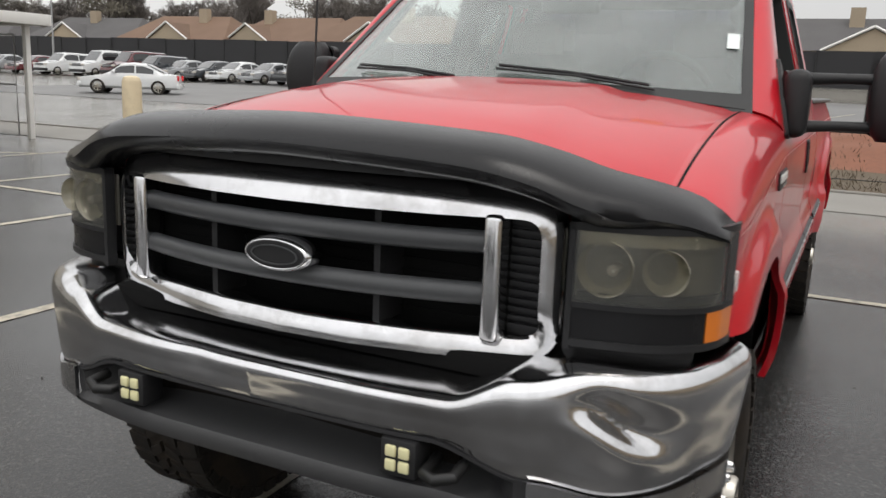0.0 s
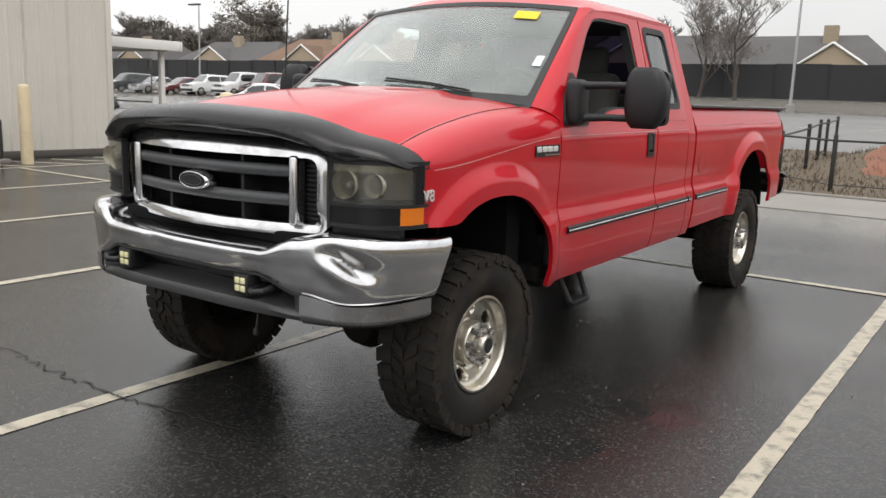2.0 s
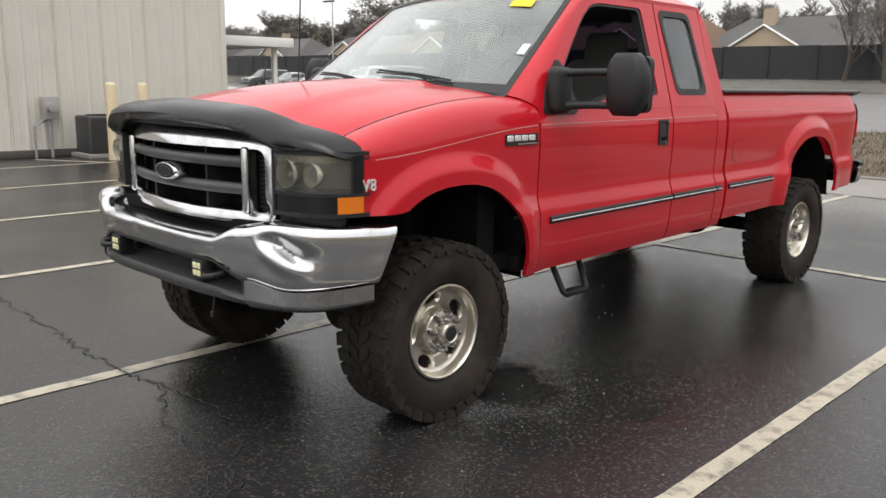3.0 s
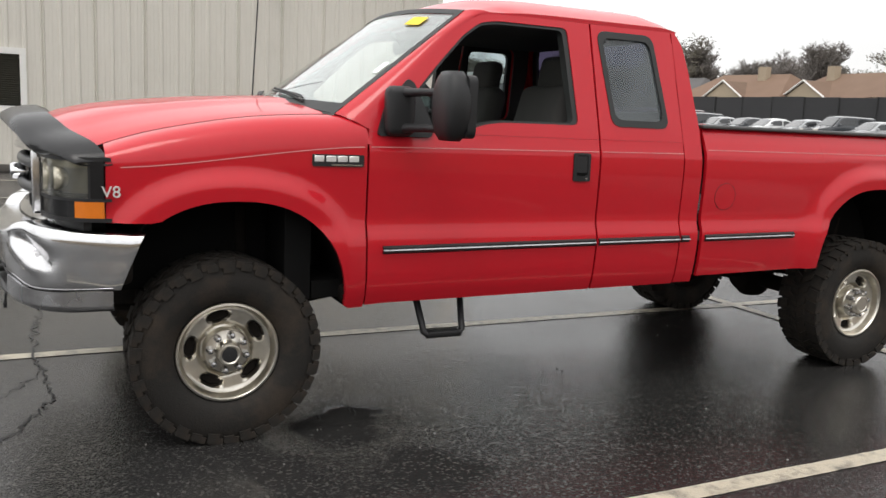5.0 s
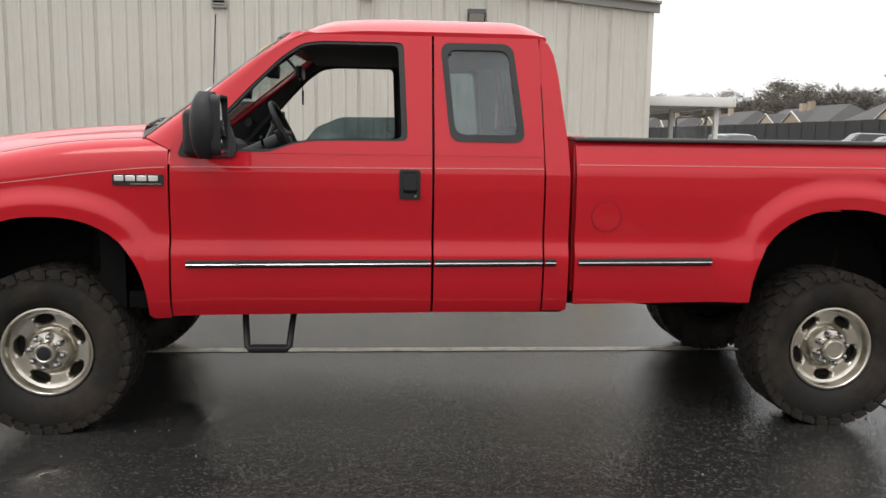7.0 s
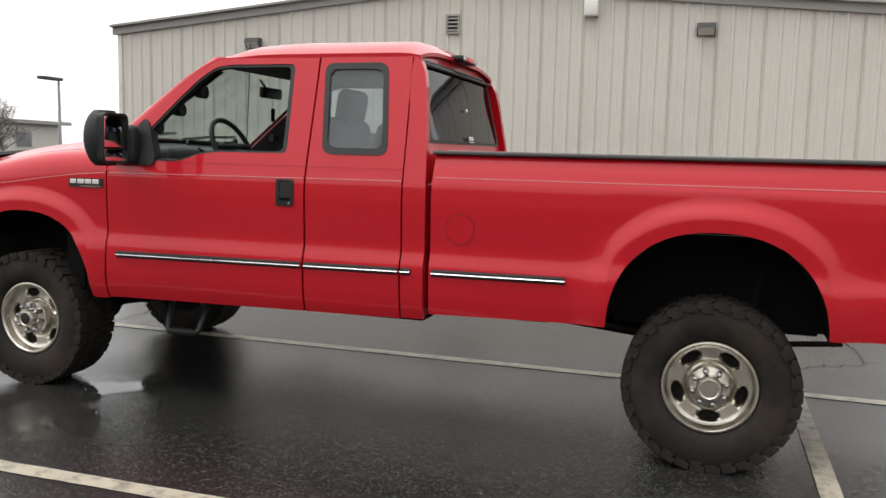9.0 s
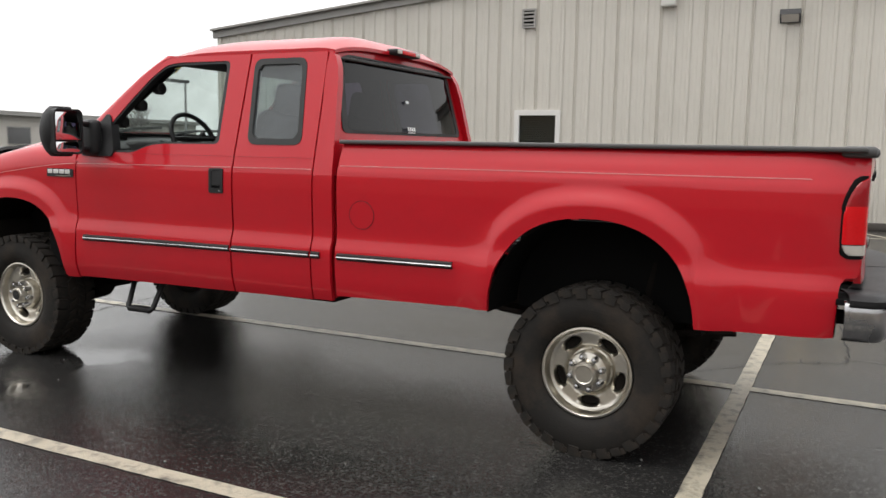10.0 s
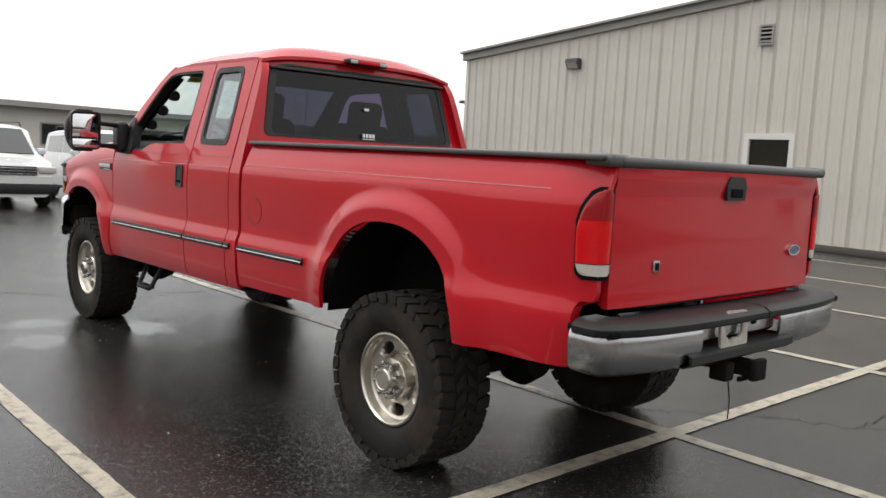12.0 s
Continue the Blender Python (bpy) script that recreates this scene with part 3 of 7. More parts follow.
tp("grille_header", shell(rows, (0, 0.006, 0), flip=True), "black_plastic")
tp("bug_deflector", deflector_geo(), "deflector", None, "dark smoked plastic hood deflector", angle=60)

# front support panel behind the lamps and the grille
tp("front_support", block(-0.85, 0.85, 1.80, 1.88, 0.94, 1.24, 0.02), "black_matt")
tp("radiator_panel", block(-0.64, 0.64, 1.705, 1.76, 0.93, 1.345, 0.01), "black_matt")
tp("lower_support", block(-0.64, 0.64, 1.60, 1.70, 0.90, 0.95, 0.01), "black_matt")

# grille
grille = tp("grille", plate(rounded([(-0.45, 0.985), (0.45, 0.985), (0.45, 1.245), (-0.45, 1.245)], 0.03), [], lambda a, b: (a, 1.70, b), (0, 0.01, 0)), "black_matt", None, "chrome-framed black grille")


def bow(u):
    """How far the grille falls back from its middle."""
    return 0.34 * u * u


def grille_ring(outer, inner, y0, y1, bulge):
    """A rounded rectangular frame with a bowed section."""
    n = len(outer)
    rows = []
    for k, t in enumerate(spread(0, 1, 7)):
        row = []
        for (a, b), (c, d) in zip(outer, inner):
            row.append((a + (c - a) * t, y0 + 0.030 * max(0.0, (b - 1.2) / 0.11) * (1 - t) + (y1 - y0 + 0.030 * min(1.0, max(0.0, (1.05 - b) / 0.10))) * t - bulge * math.sin(math.pi * t) + bow((a + (c - a) * t)), b + (d - b) * t))
        rows.append(row)
    back = [[(p[0], p[1] + 0.05, p[2]) for p in rows[-1]]]
    front = [[(p[0], p[1] + 0.05, p[2]) for p in rows[0]]]
    return grid(front + rows + back, wrap=True)


def dense(loop, n=6):
    """More points along a closed outline."""
    return [(a[0] + (b[0] - a[0]) * k / n, a[1] + (b[1] - a[1]) * k / n) for a, b in zip(loop, loop[1:] + loop[:1]) for k in range(n)]


tp("surround", grille_ring(dense(rounded([(-0.632, 0.936), (0.632, 0.936), (0.632, 1.312), (-0.632, 1.312)], 0.09, 7)),
                           dense(rounded([(-0.588, 0.984), (0.588, 0.984), (0.588, 1.243), (-0.588, 1.243)], 0.045, 7)), 1.542, 1.532, 0.006), "chrome", grille, "chrome surround", angle=60)
for s in (-1, 1):
    tp("post", block(s * 0.493 - 0.021, s * 0.493 + 0.021, 1.606, 1.665, 0.975, 1.25, 0.012, 3), "chrome", grille, "chrome post")
    tp("side_vent", geo_join(block(s * 0.552 - 0.045, s * 0.552 + 0.045, 1.688, 1.704, 0.975, 1.25), *[block(s * 0.552 - 0.04, s * 0.552 + 0.04, 1.672, 1.69, z, z + 0.009) for z in spread(1.0, 1.225, 13)]), "black_plastic", grille)
for z in (1.074, 1.186):
    rows = [[(u, 1.545 + bow(u) - 0.022 * math.cos(a) + 0.018, z + 0.025 * math.sin(a)) for a in spread(-math.pi, math.pi, 13)] for u in spread(-0.475, 0.475, 19)]
    tp("crossbar", grid(rows, flip=True), "grille_bar", grille, "satin grey crossbar", angle=60)
for u in (-0.23, 0.23):
    tp("rib", block(u - 0.008, u + 0.008, 1.575 + bow(u), 1.70, 0.98, 1.25), "black_plastic", grille)
tp("mesh_backing", geo_join(*[block(-0.44, 0.44, 1.69, 1.697, z, z + 0.004) for z in spread(1.0, 1.23, 9)]), "black_matt", grille)


def oval(cx, cz, a, b, n=32):
    return [(cx + a * math.cos(2 * math.pi * k / n), cz + b * math.sin(2 * math.pi * k / n)) for k in range(n)]


badge = tp("oval_badge", plate(oval(0.012, 1.122, 0.077, 0.030), [], lambda a, b: (a, 1.512, b), (0, 0.04, 0)), "black_plastic", grille, "dark oval badge with a chrome rim")
tp("badge_rim", grille_ring(oval(0.012, 1.122, 0.092, 0.040), oval(0.012, 1.122, 0.077, 0.030), 1.525, 1.512, 0.006), "chrome", grille, angle=60)
tp("badge_line", plate(oval(0.012, 1.122, 0.064, 0.0225), [oval(0.012, 1.122, 0.060, 0.0195)], lambda a, b: (a, 1.509, b), (0, 0.005, 0)), "grille_bar", grille)


# lamps at the corners
def nose(u):
    return smooth_table([(0.60, 1.645), (0.78, 1.672), (0.88, 1.722), (0.945, 1.79), (0.957, 1.872)], u)


def corner_path(a, b, n):
    """Points round the front corner between two stations (0: beside the grille, 1: at the fender)."""
    pts = [(0.648, 1.642), (0.72, 1.652), (0.80, 1.672), (0.862, 1.705), (0.905, 1.745), (0.933, 1.80), (0.947, 1.868)]
    out = []
    for t in spread(a, b, n):
        k = min(int(t * 6), 5)
        w = t * 6 - k
        out.append((pts[k][0] * (1 - w) + pts[k + 1][0] * w, pts[k][1] * (1 - w) + pts[k + 1][1] * w))
    return out


def corner_patch(a, b, z0, z1, inset=0.0, n=12, thick=0.012):
    rows = []
    for u, y in corner_path(a, b, n):
        rows.append([(u - inset * 0.3, y + inset, z) for z in spread(z0, z1, 4)])
    return shell(rows, (-0.003, thick, 0), flip=True)


for s in (1, -1):
    mir = (lambda g: g) if s > 0 else geo_mirror
    lamp = tp("headlight", mir(corner_patch(0.0, 0.98, 1.0, 1.240, 0.085, 16, 0.02)), "black_plastic", None, "smoked headlight with an amber turn signal")
    tp("lens", mir(corner_patch(0.03, 0.865, 1.086, 1.234, 0.0, 16, 0.004)), "smoke", lamp, "smoked clear lens")
    tp("side_marker", mir(corner_patch(0.875, 0.99, 1.086, 1.234, 0.0, 6, 0.004)), "deflector", lamp)
    tp("lower_lens", mir(corner_patch(0.03, 0.70, 1.008, 1.074, 0.004, 10, 0.006)), "deflector", lamp)
    tp("turn_signal", mir(corner_patch(0.71, 0.985, 1.008, 1.074, 0.002, 8, 0.006)), "amber", lamp, "amber turn signal")
    tp("bezel", mir(geo_join(corner_patch(0.0, 1.0, 1.234, 1.250, -0.002, 14, 0.03), corner_patch(0.0, 1.0, 1.074, 1.086, -0.001, 14, 0.03), corner_patch(0.0, 1.0, 0.992, 1.008, -0.001, 14, 0.03),
        corner_patch(0.0, 0.03, 0.985, 1.250, -0.002, 3, 0.03), corner_patch(0.86, 0.878, 1.085, 1.236, -0.001, 3, 0.02))), "black_plastic", lamp)
    bowl = lathe([(0.055, 0.0), (0.053, 0.02), (0.044, 0.045), (0.03, 0.06), (0.012, 0.066)], 24, "y")
    back_sheet = corner_patch(0.04, 0.855, 1.090, 1.230, 0.040, 14, 0.006)
    tp("lamp_shell", mir(back_sheet), "lamp_shell", lamp, "tarnished inner shell")
    for bu, by, bk in ((0.722, 1.652, 1.05), (0.835, 1.690, 0.85)):
        tp("reflector", mir(geo_move(bowl, Matrix.Translation((bu, by, 1.158)) @ Matrix.Scale(bk, 4))), "reflector", lamp, "silvered reflector bowl")
    tp("brow", mir(corner_patch(0.05, 0.85, 1.205, 1.232, 0.012, 12, 0.02)), "reflector", lamp)
    tp("lower_ledge", mir(corner_patch(0.05, 0.85, 1.088, 1.104, 0.016, 12, 0.02)), "black_plastic", lamp)
    tp("filler", mir(corner_patch(0.0, 0.66, 0.90, 0.992, 0.05, 12, 0.03)), "black_plastic", lamp)
    tp("bulb", mir(geo_move(lathe([(0.001, -0.03), (0.012, -0.025), (0.014, 0.0), (0.012, 0.03)], 12, "y"), Matrix.Translation((0.735, 1.69, 1.155)))), "clear_lens", lamp)


# front bumper
def bumper_plan(t):
    """Plan line of the front bumper, t from -1 to 1."""
    a = abs(t)
    u = smooth_plan([(0, 0), (0.35, 0.36), (0.55, 0.58), (0.70, 0.76), (0.80, 0.880), (0.88, 0.945), (1.0, 0.988)], a)
    y = smooth_plan([(0, 1.425), (0.35, 1.435), (0.55, 1.475), (0.70, 1.55), (0.80, 1.655), (0.88, 1.785), (1.0, 2.005)], a)
    return math.copysign(u, t), y


def smooth_plan(table, x):
    """A Catmull-Rom line through a table."""
    n = len(table)
    for i in range(n - 1):
        (a, va), (b, vb) = table[i], table[i + 1]
        if x <= b + 1e-9:
            p0 = table[i - 1] if i else (2 * a - b, 2 * va - vb if va else vb)
            p3 = table[i + 2] if i + 2 < n else (2 * b - a, 2 * vb - va)
            ma, mb = (vb - p0[1]) / (b - p0[0]) * (b - a), (p3[1] - va) / (p3[0] - a) * (b - a)
            t = (x - a) / (b - a)
            return (2 * t ** 3 - 3 * t ** 2 + 1) * va + (t ** 3 - 2 * t ** 2 + t) * ma + (-2 * t ** 3 + 3 * t ** 2) * vb + (t ** 3 - t ** 2) * mb
    return table[-1][1]


PROFILE = ((0.17, 1.0), (0.10, 1.005), (0.055, 1.0), (0.025, 0.975), (0.006, 0.90), (0.0, 0.80), (0.002, 0.66), (0.006, 0.52), (0.009, 0.36), (0.012, 0.24), (0.015, 0.14), (0.022, 0.04), (0.034, 0.0), (0.07, 0.0))


def bumper_geo():
    rows = []
    for t in spread(-1, 1, 161):
        u, y = bumper_plan(t)
        a = abs(t)
        out = Vector((math.copysign(step01(0.5, 0.95, a), t), -1 + 0.75 * step01(0.5, 0.95, a), 0)).normalized()
        top = smooth_table([(0, 0.900), (0.45, 0.900), (0.575, 0.952), (0.68, 0.972), (1.0, 0.952)], a)
        low = smooth_table([(0, 0.800), (0.42, 0.800), (0.60, 0.735), (0.75, 0.70), (1.0, 0.715)], a)
        h = top - low
        row = []
        for k in range(3 * len(PROFILE) - 2):
            inset, f = smooth_plan([(i, q[0]) for i, q in enumerate(PROFILE)], k / 3), smooth_plan([(i, q[1]) for i, q in enumerate(PROFILE)], k / 3)
            z = low + h * f
            # a fold runs down and outwards, hollow above it and swollen below it
            along, across = (u - 0.80) * 0.80 - (z - 0.862) * 0.60, (u - 0.80) * 0.60 + (z - 0.862) * 0.80
            dent = 0.0
            if u > 0:
                reach = math.exp(-(along / 0.085) ** 4)
                dent = reach * (0.045 * math.exp(-(max(across, 0.0) / 0.045) ** 2 - (min(across, 0.0) / 0.014) ** 2) - 0.014 * math.exp(-((across + 0.045) / 0.024) ** 2))
            dent += 0.006 * math.exp(-((u + 0.15) / 0.05) ** 2 - ((z - 0.88) / 0.03) ** 2)
            p = Vector((u, y - 0.10 * step01(0.86, 1.0, a) * (1 - f), z)) - out * (inset + dent)
            row.append(p)
        rows.append(row)
    return shell(rows, lambda p: Vector((0, 0.012, 0)), flip=False)


front_bumper = tp("front_bumper", bumper_geo(), "chrome", None, "chrome front bumper, dented at one corner", angle=50)


def valance_geo(t0, t1, n, flush):
    rows = []
    for t in spread(t0, t1, n):
        u, y = bumper_plan(t)
        a = abs(t)
        out = Vector((math.copysign(step01(0.5, 0.95, a), t), -1 + 0.75 * step01(0.5, 0.95, a), 0)).normalized()
        top = smooth_table([(0, 0.800), (0.42, 0.800), (0.60, 0.735), (0.75, 0.70), (1.0, 0.715)], a)
        low = smooth_table([(0, 0.632), (0.5, 0.628), (0.8, 0.616), (1.0, 0.630)], a)
        cut = 1 - step01(0.50, 0.585, a)
        row = []
        for inset, f in ((0.02, 1.02), (0.022, 0.96), (0.024 + 0.11 * cut, 0.90), (0.026 + 0.13 * cut, 0.55), (0.028 + 0.11 * cut, 0.42), (0.03, 0.36), (0.02, 0.25), (0.03, 0.08), (0.07, 0.0), (0.13, 0.0)):
            if flush:
                inset = 0.012 + max(0.0, 0.25 - f) * 0.10
            row.append(Vector((u, y - 0.10 * step01(0.86, 1.0, a), low + (top - low) * f)) - out * inset)
        rows.append(row)
    return shell(rows, lambda p: Vector((0, 0.012, 0)), flip=False)


tp("valance", valance_geo(-0.60, 0.60, 51, False), "grey_plastic", front_bumper, "grey plastic lower valance", angle=50)
for t0, t1 in ((-0.985, -0.60), (0.60, 0.985)):
    tp("lower_corner", valance_geo(t0, t1, 24, True), "chrome_dull", front_bumper, "dull metal lower corner", angle=50)
for s in (-1, 1):
    y = 1.448
    pod = tp("fog_light", block(s * 0.375 - 0.042, s * 0.375 + 0.042, y, y + 0.07, 0.708, 0.790, 0.006), "black_plastic", front_bumper, "square LED fog light")
    tp("led_lens", geo_join(*[block(s * 0.375 + a - 0.0125, s * 0.375 + a + 0.0125, y - 0.006, y + 0.004, 0.749 + b - 0.0125, 0.749 + b + 0.0125, 0.004) for a in (-0.0155, 0.0155) for b in (-0.0155, 0.0155)]), "led", pod)
    tp("tow_hook", tube([(s * 0.43, y + 0.08, 0.735), (s * 0.44, y - 0.005, 0.735), (s * 0.47, y - 0.02, 0.735), (s * 0.505, y - 0.005, 0.742), (s * 0.505, y + 0.05, 0.748)], 0.013, 10), "black_paint", front_bumper)
tp("hanging_plug", geo_join(tube([(0.52 - 0.1, 1.50, 0.66), (0.425, 1.49, 0.60), (0.42, 1.485, 0.565)], 0.005, 6), block(0.412, 0.430, 1.478, 1.494, 0.545, 0.572, 0.003)), "black_plastic", front_bumper)

# cab: doors, pillars, roof, glass
def door_panel(y0, y1):
    return flank_panel(y0, y1, lambda y: 0.592 + 0.012 * (y - 3), lambda y: 1.392, 14, 34)


def gh(y, z, inset=0.0):
    """A place on the leaning upper flank of the cab."""
    return Vector((lerp_table(SIDE, z) - inset, y, z))


def upper(outer, holes, inset=0.0, depth=0.05):
    return plate(outer, holes, lambda a, b: gh(a, b, inset), (-depth, 0, 0))


FRONT_OUT = [(2.985, 1.393), (4.245, 1.393), (4.245, 1.985), (3.68, 1.985), (3.60, 1.972), (3.50, 1.915), (3.36, 1.79), (3.16, 1.60), (3.0, 1.45)]
FRONT_WIN = rounded([(3.06, 1.398), (3.45, 1.398), (3.575, 1.442), (3.68, 1.456), (4.125, 1.460), (4.105, 1.950), (3.70, 1.950), (3.60, 1.935), (3.50, 1.865), (3.36, 1.725)], 0.035)
REAR_OUT = [(4.257, 1.393), (4.803, 1.393), (4.785, 1.985), (4.257, 1.985)]
REAR_WIN = rounded([(4.335, 1.462), (4.712, 1.462), (4.655, 1.955), (4.287, 1.955)], 0.06, 6)
CORNER_OUT = [(4.812, 1.30), (4.935, 1.30), (4.925, 1.46), (4.885, 1.80), (4.865, 1.90), (4.84, 1.955), (4.81, 1.985), (4.795, 1.985)]


def shrink(loop, d):
    cx, cy = sum(p[0] for p in loop) / len(loop), sum(p[1] for p in loop) / len(loop)
    return [(cx + (a - cx) * (1 - d / 0.25), cy + (b - cy) * (1 - d / 0.28)) for a, b in loop]


doors = both("door", geo_join(door_panel(2.982, 4.245), upper(FRONT_OUT, [FRONT_WIN])), "paint", label="red front door with its window wound down")
both("window_seal", upper(FRONT_WIN, [shrink(FRONT_WIN, 0.014)], 0.006, 0.05), "seal", doors)
rears = both("rear_door", geo_join(door_panel(4.257, 4.803), upper(REAR_OUT, [REAR_WIN])), "paint", label="narrow red rear door")
both("window_frame", upper(REAR_WIN, [shrink(REAR_WIN, 0.040)], -0.004, 0.03), "seal", rears)
panes = both("pane", plate(shrink(REAR_WIN, 0.036), [], lambda a, b: gh(a, b, 0.007)), "tint", rears)
for o in panes:
    o.visible_shadow = False
both("cab_corner", geo_join(flank_panel(4.813, 4.935, lambda y: 0.618, lambda y: 1.305, 4, 30), upper(CORNER_OUT, [], 0.0, 0.05)), "paint")

half_glass = tp("pane", geo_mirror(upper(rounded([(3.45, 1.42), (4.13, 1.42), (4.13, 1.618), (3.72, 1.612), (3.55, 1.54)], 0.03), [], 0.02, 0.004)), "tint", doors[1], "half-lowered door glass")
half_glass.visible_shadow = False
both("door_lining", upper([(2.99, 1.380), (4.243, 1.380), (4.243, 1.965), (3.69, 1.965), (3.60, 1.955), (3.50, 1.905), (3.36, 1.782), (3.16, 1.593), (2.99, 1.43)], [FRONT_WIN], 0.053, 0.012), "headliner", doors, "dark inner door frame")
both("rear_lining", upper([(4.259, 1.40), (4.80, 1.40), (4.783, 1.965), (4.259, 1.965)], [REAR_WIN], 0.053, 0.012), "headliner", rears)

# screw heads on the quarter glass
for y, z in ((4.335, 1.90), (4.375, 1.50), (4.655, 1.72), (4.675, 1.52), (4.63, 1.91)):
    both("stud", geo_move(lathe([(0.0005, 0.004), (0.008, 0.003), (0.010, -0.004)], 10, "x"), Matrix.Translation(gh(y, z, 0.0))), "black_plastic", rears)

# door handles, mouldings, pinstripes, badges
for s, k in ((1, 0), (-1, 1)):
    mir = (lambda g: g) if s > 0 else geo_mirror
    bezel = plate(rounded([(4.083, 1.178), (4.187, 1.178), (4.187, 1.322), (4.083, 1.322)], 0.014), [rounded([(4.102, 1.205), (4.170, 1.205), (4.170, 1.310), (4.102, 1.310)], 0.012)], lambda a, b: (side(a, b) + 0.008, a, b), (-0.012, 0, 0))
    h = tp("door_handle", mir(bezel), "black_plastic", doors[k], "black plastic handle")
    tp("handle_recess", mir(plate(rounded([(4.090, 1.186), (4.180, 1.186), (4.180, 1.316), (4.090, 1.316)], 0.012), [], lambda a, b: (side(a, b) + 0.0025, a, b), (-0.004, 0, 0))), "black_matt", doors[k])
    tp("paddle", mir(plate(rounded([(4.104, 1.222), (4.168, 1.222), (4.168, 1.306), (4.104, 1.306)], 0.012), [], lambda a, b: (side(a, b) + 0.004 + 0.02 * (1.306 - b), a, b), (-0.006, 0, 0))), "black_plastic", doors[k])
    tp("lock", mir(geo_move(lathe([(0.0005, 0.006), (0.009, 0.005), (0.010, -0.004)], 12), Matrix.Translation((0.949, 4.163, 1.193)))), "chrome_dull", doors[k])
    for a, b, p in ((3.055, 4.240, doors[k]), (4.262, 4.80, rears[k]), (4.816, 4.87, None), (4.985, 5.672, None)):
        z = lambda y: 0.852 + 0.009 * (y - 3.0)
        def strip(h, d0, d1, lean=0.0):
            rows = []
            for y in spread(a, b, 8):
                u = side(y, z(y))
                rows.append([(u + d0, y, z(y) - h), (u + d1, y, z(y) - h * 0.6), (u + d1 - lean, y, z(y) + h * 0.6), (u + d0 - lean, y, z(y) + h)])
            return shell(rows, (-0.01, 0, 0), flip=True)
        tp("moulding", mir(strip(0.019, 0.003, 0.013)), "black_plastic", p, "black side moulding with a bright strip")
        tp("moulding_strip", mir(strip(0.0044, 0.013, 0.018, 0.004)), "chrome_dull", p)
    def pin(a, b, f, n=10, h=0.0021):
        return grid([[(side(y, f(y) + d) + 0.0015, y, f(y) + d) for d in (-h, h)] for y in spread(a, b, n)], flip=True)
    fz = lambda y: 1.215 + 0.108 * step01(1.80, 3.05, y) + 0.012 * (y - 3) / 2
    for a, b, p in ((1.93, 2.96, front_fender[k]), (2.99, 4.24, doors[k]), (4.262, 4.80, rears[k])):
        tp("pinstripe", mir(pin(a, b, fz)), "pinstripe", p, "pale pinstripe")
    # fender badges
    plq = tp("fender_badge", mir(plate(rounded([(2.715, 1.232), (2.985 - 0.03, 1.232), (2.955, 1.285), (2.715, 1.285)], 0.006), [], lambda a, b: (side(a, b) + 0.006, a, b), (-0.008, 0, 0))), "black_plastic", front_fender[k], "black badge with raised bright characters")
    for y, w in ((2.746, 0.044), (2.800, 0.046), (2.853, 0.046), (2.906, 0.046)):
        tp("badge_bar", mir(block(side(y, 1.26) + 0.004, side(y, 1.26) + 0.010, y - w / 2, y + w / 2, 1.252, 1.279, 0.003, 1)), "bright_trim", front_fender[k])
    tp("badge_bar", mir(block(side(2.87, 1.24) + 0.004, side(2.87, 1.24) + 0.009, 2.80, 2.945, 1.2355, 1.2425)), "chrome", front_fender[k])
    v8 = glyphs("V8", 0.066, 0.005)
    m = Matrix(((0, 0, s, s * (side(1.895, 1.11) + 0.006)), (s, 0, 0, 1.895 if s > 0 else 1.965), (0, 1, 0, 1.112), (0, 0, 0, 1)))
    tp("engine_badge", (geo_move(v8, m)), "bright_trim", front_fender[k], "small bright V8 lettering", smooth=False)


# A pillars
def wind_edge(t):
    """The side edge of the windscreen, from the cowl up."""
    return Vector((0.836 - 0.126 * t, 2.848 + 0.690 * t, 1.462 + 0.528 * t))


def door_edge(t):
    pts = [(2.985, 1.40), (3.0, 1.45), (3.16, 1.60), (3.36, 1.79), (3.50, 1.915), (3.60, 1.972), (3.68, 1.985)]
    k = min(int(t * 6), 5)
    w = t * 6 - k
    return gh(pts[k][0] * (1 - w) + pts[k + 1][0] * w, pts[k][1] * (1 - w) + pts[k + 1][1] * w)


rows = []
for t in spread(0, 1, 19):
    a, b = wind_edge(t), door_edge(t)
    c = (a + b) / 2 + Vector((0.03, -0.018, 0.018))
    rows.append([a * (1 - w) ** 2 + c * 2 * w * (1 - w) + b * w * w for w in spread(0, 1, 7)])
both("windscreen_pillar", shell(rows, (-0.03, 0.02, -0.01)), "paint")
# cowl corner between fender, door and windscreen
rows = [[(0.806 + (side(y, 1.33) - 0.806) * w, y, seam(y) + (1.335 - seam(y)) * w ** 2.2) for w in spread(0, 1, 6)] for y in spread(2.955, 2.990, 3)]
both("cowl_corner", shell(rows, (-0.02, 0, -0.01), flip=True), "paint")


def windscreen_point(t, f, lift=0.0):
    """t up the glass (0 to 1), f across (-1 to 1)."""
    e = wind_edge(t)
    bow = 0.165 * (1 - t) + 0.10 * t
    return Vector((e.x * f, e.y - bow * (1 - f * f) - lift * 0.6, e.z + (0.018 + 0.02 * t) * (1 - f * f) + lift))


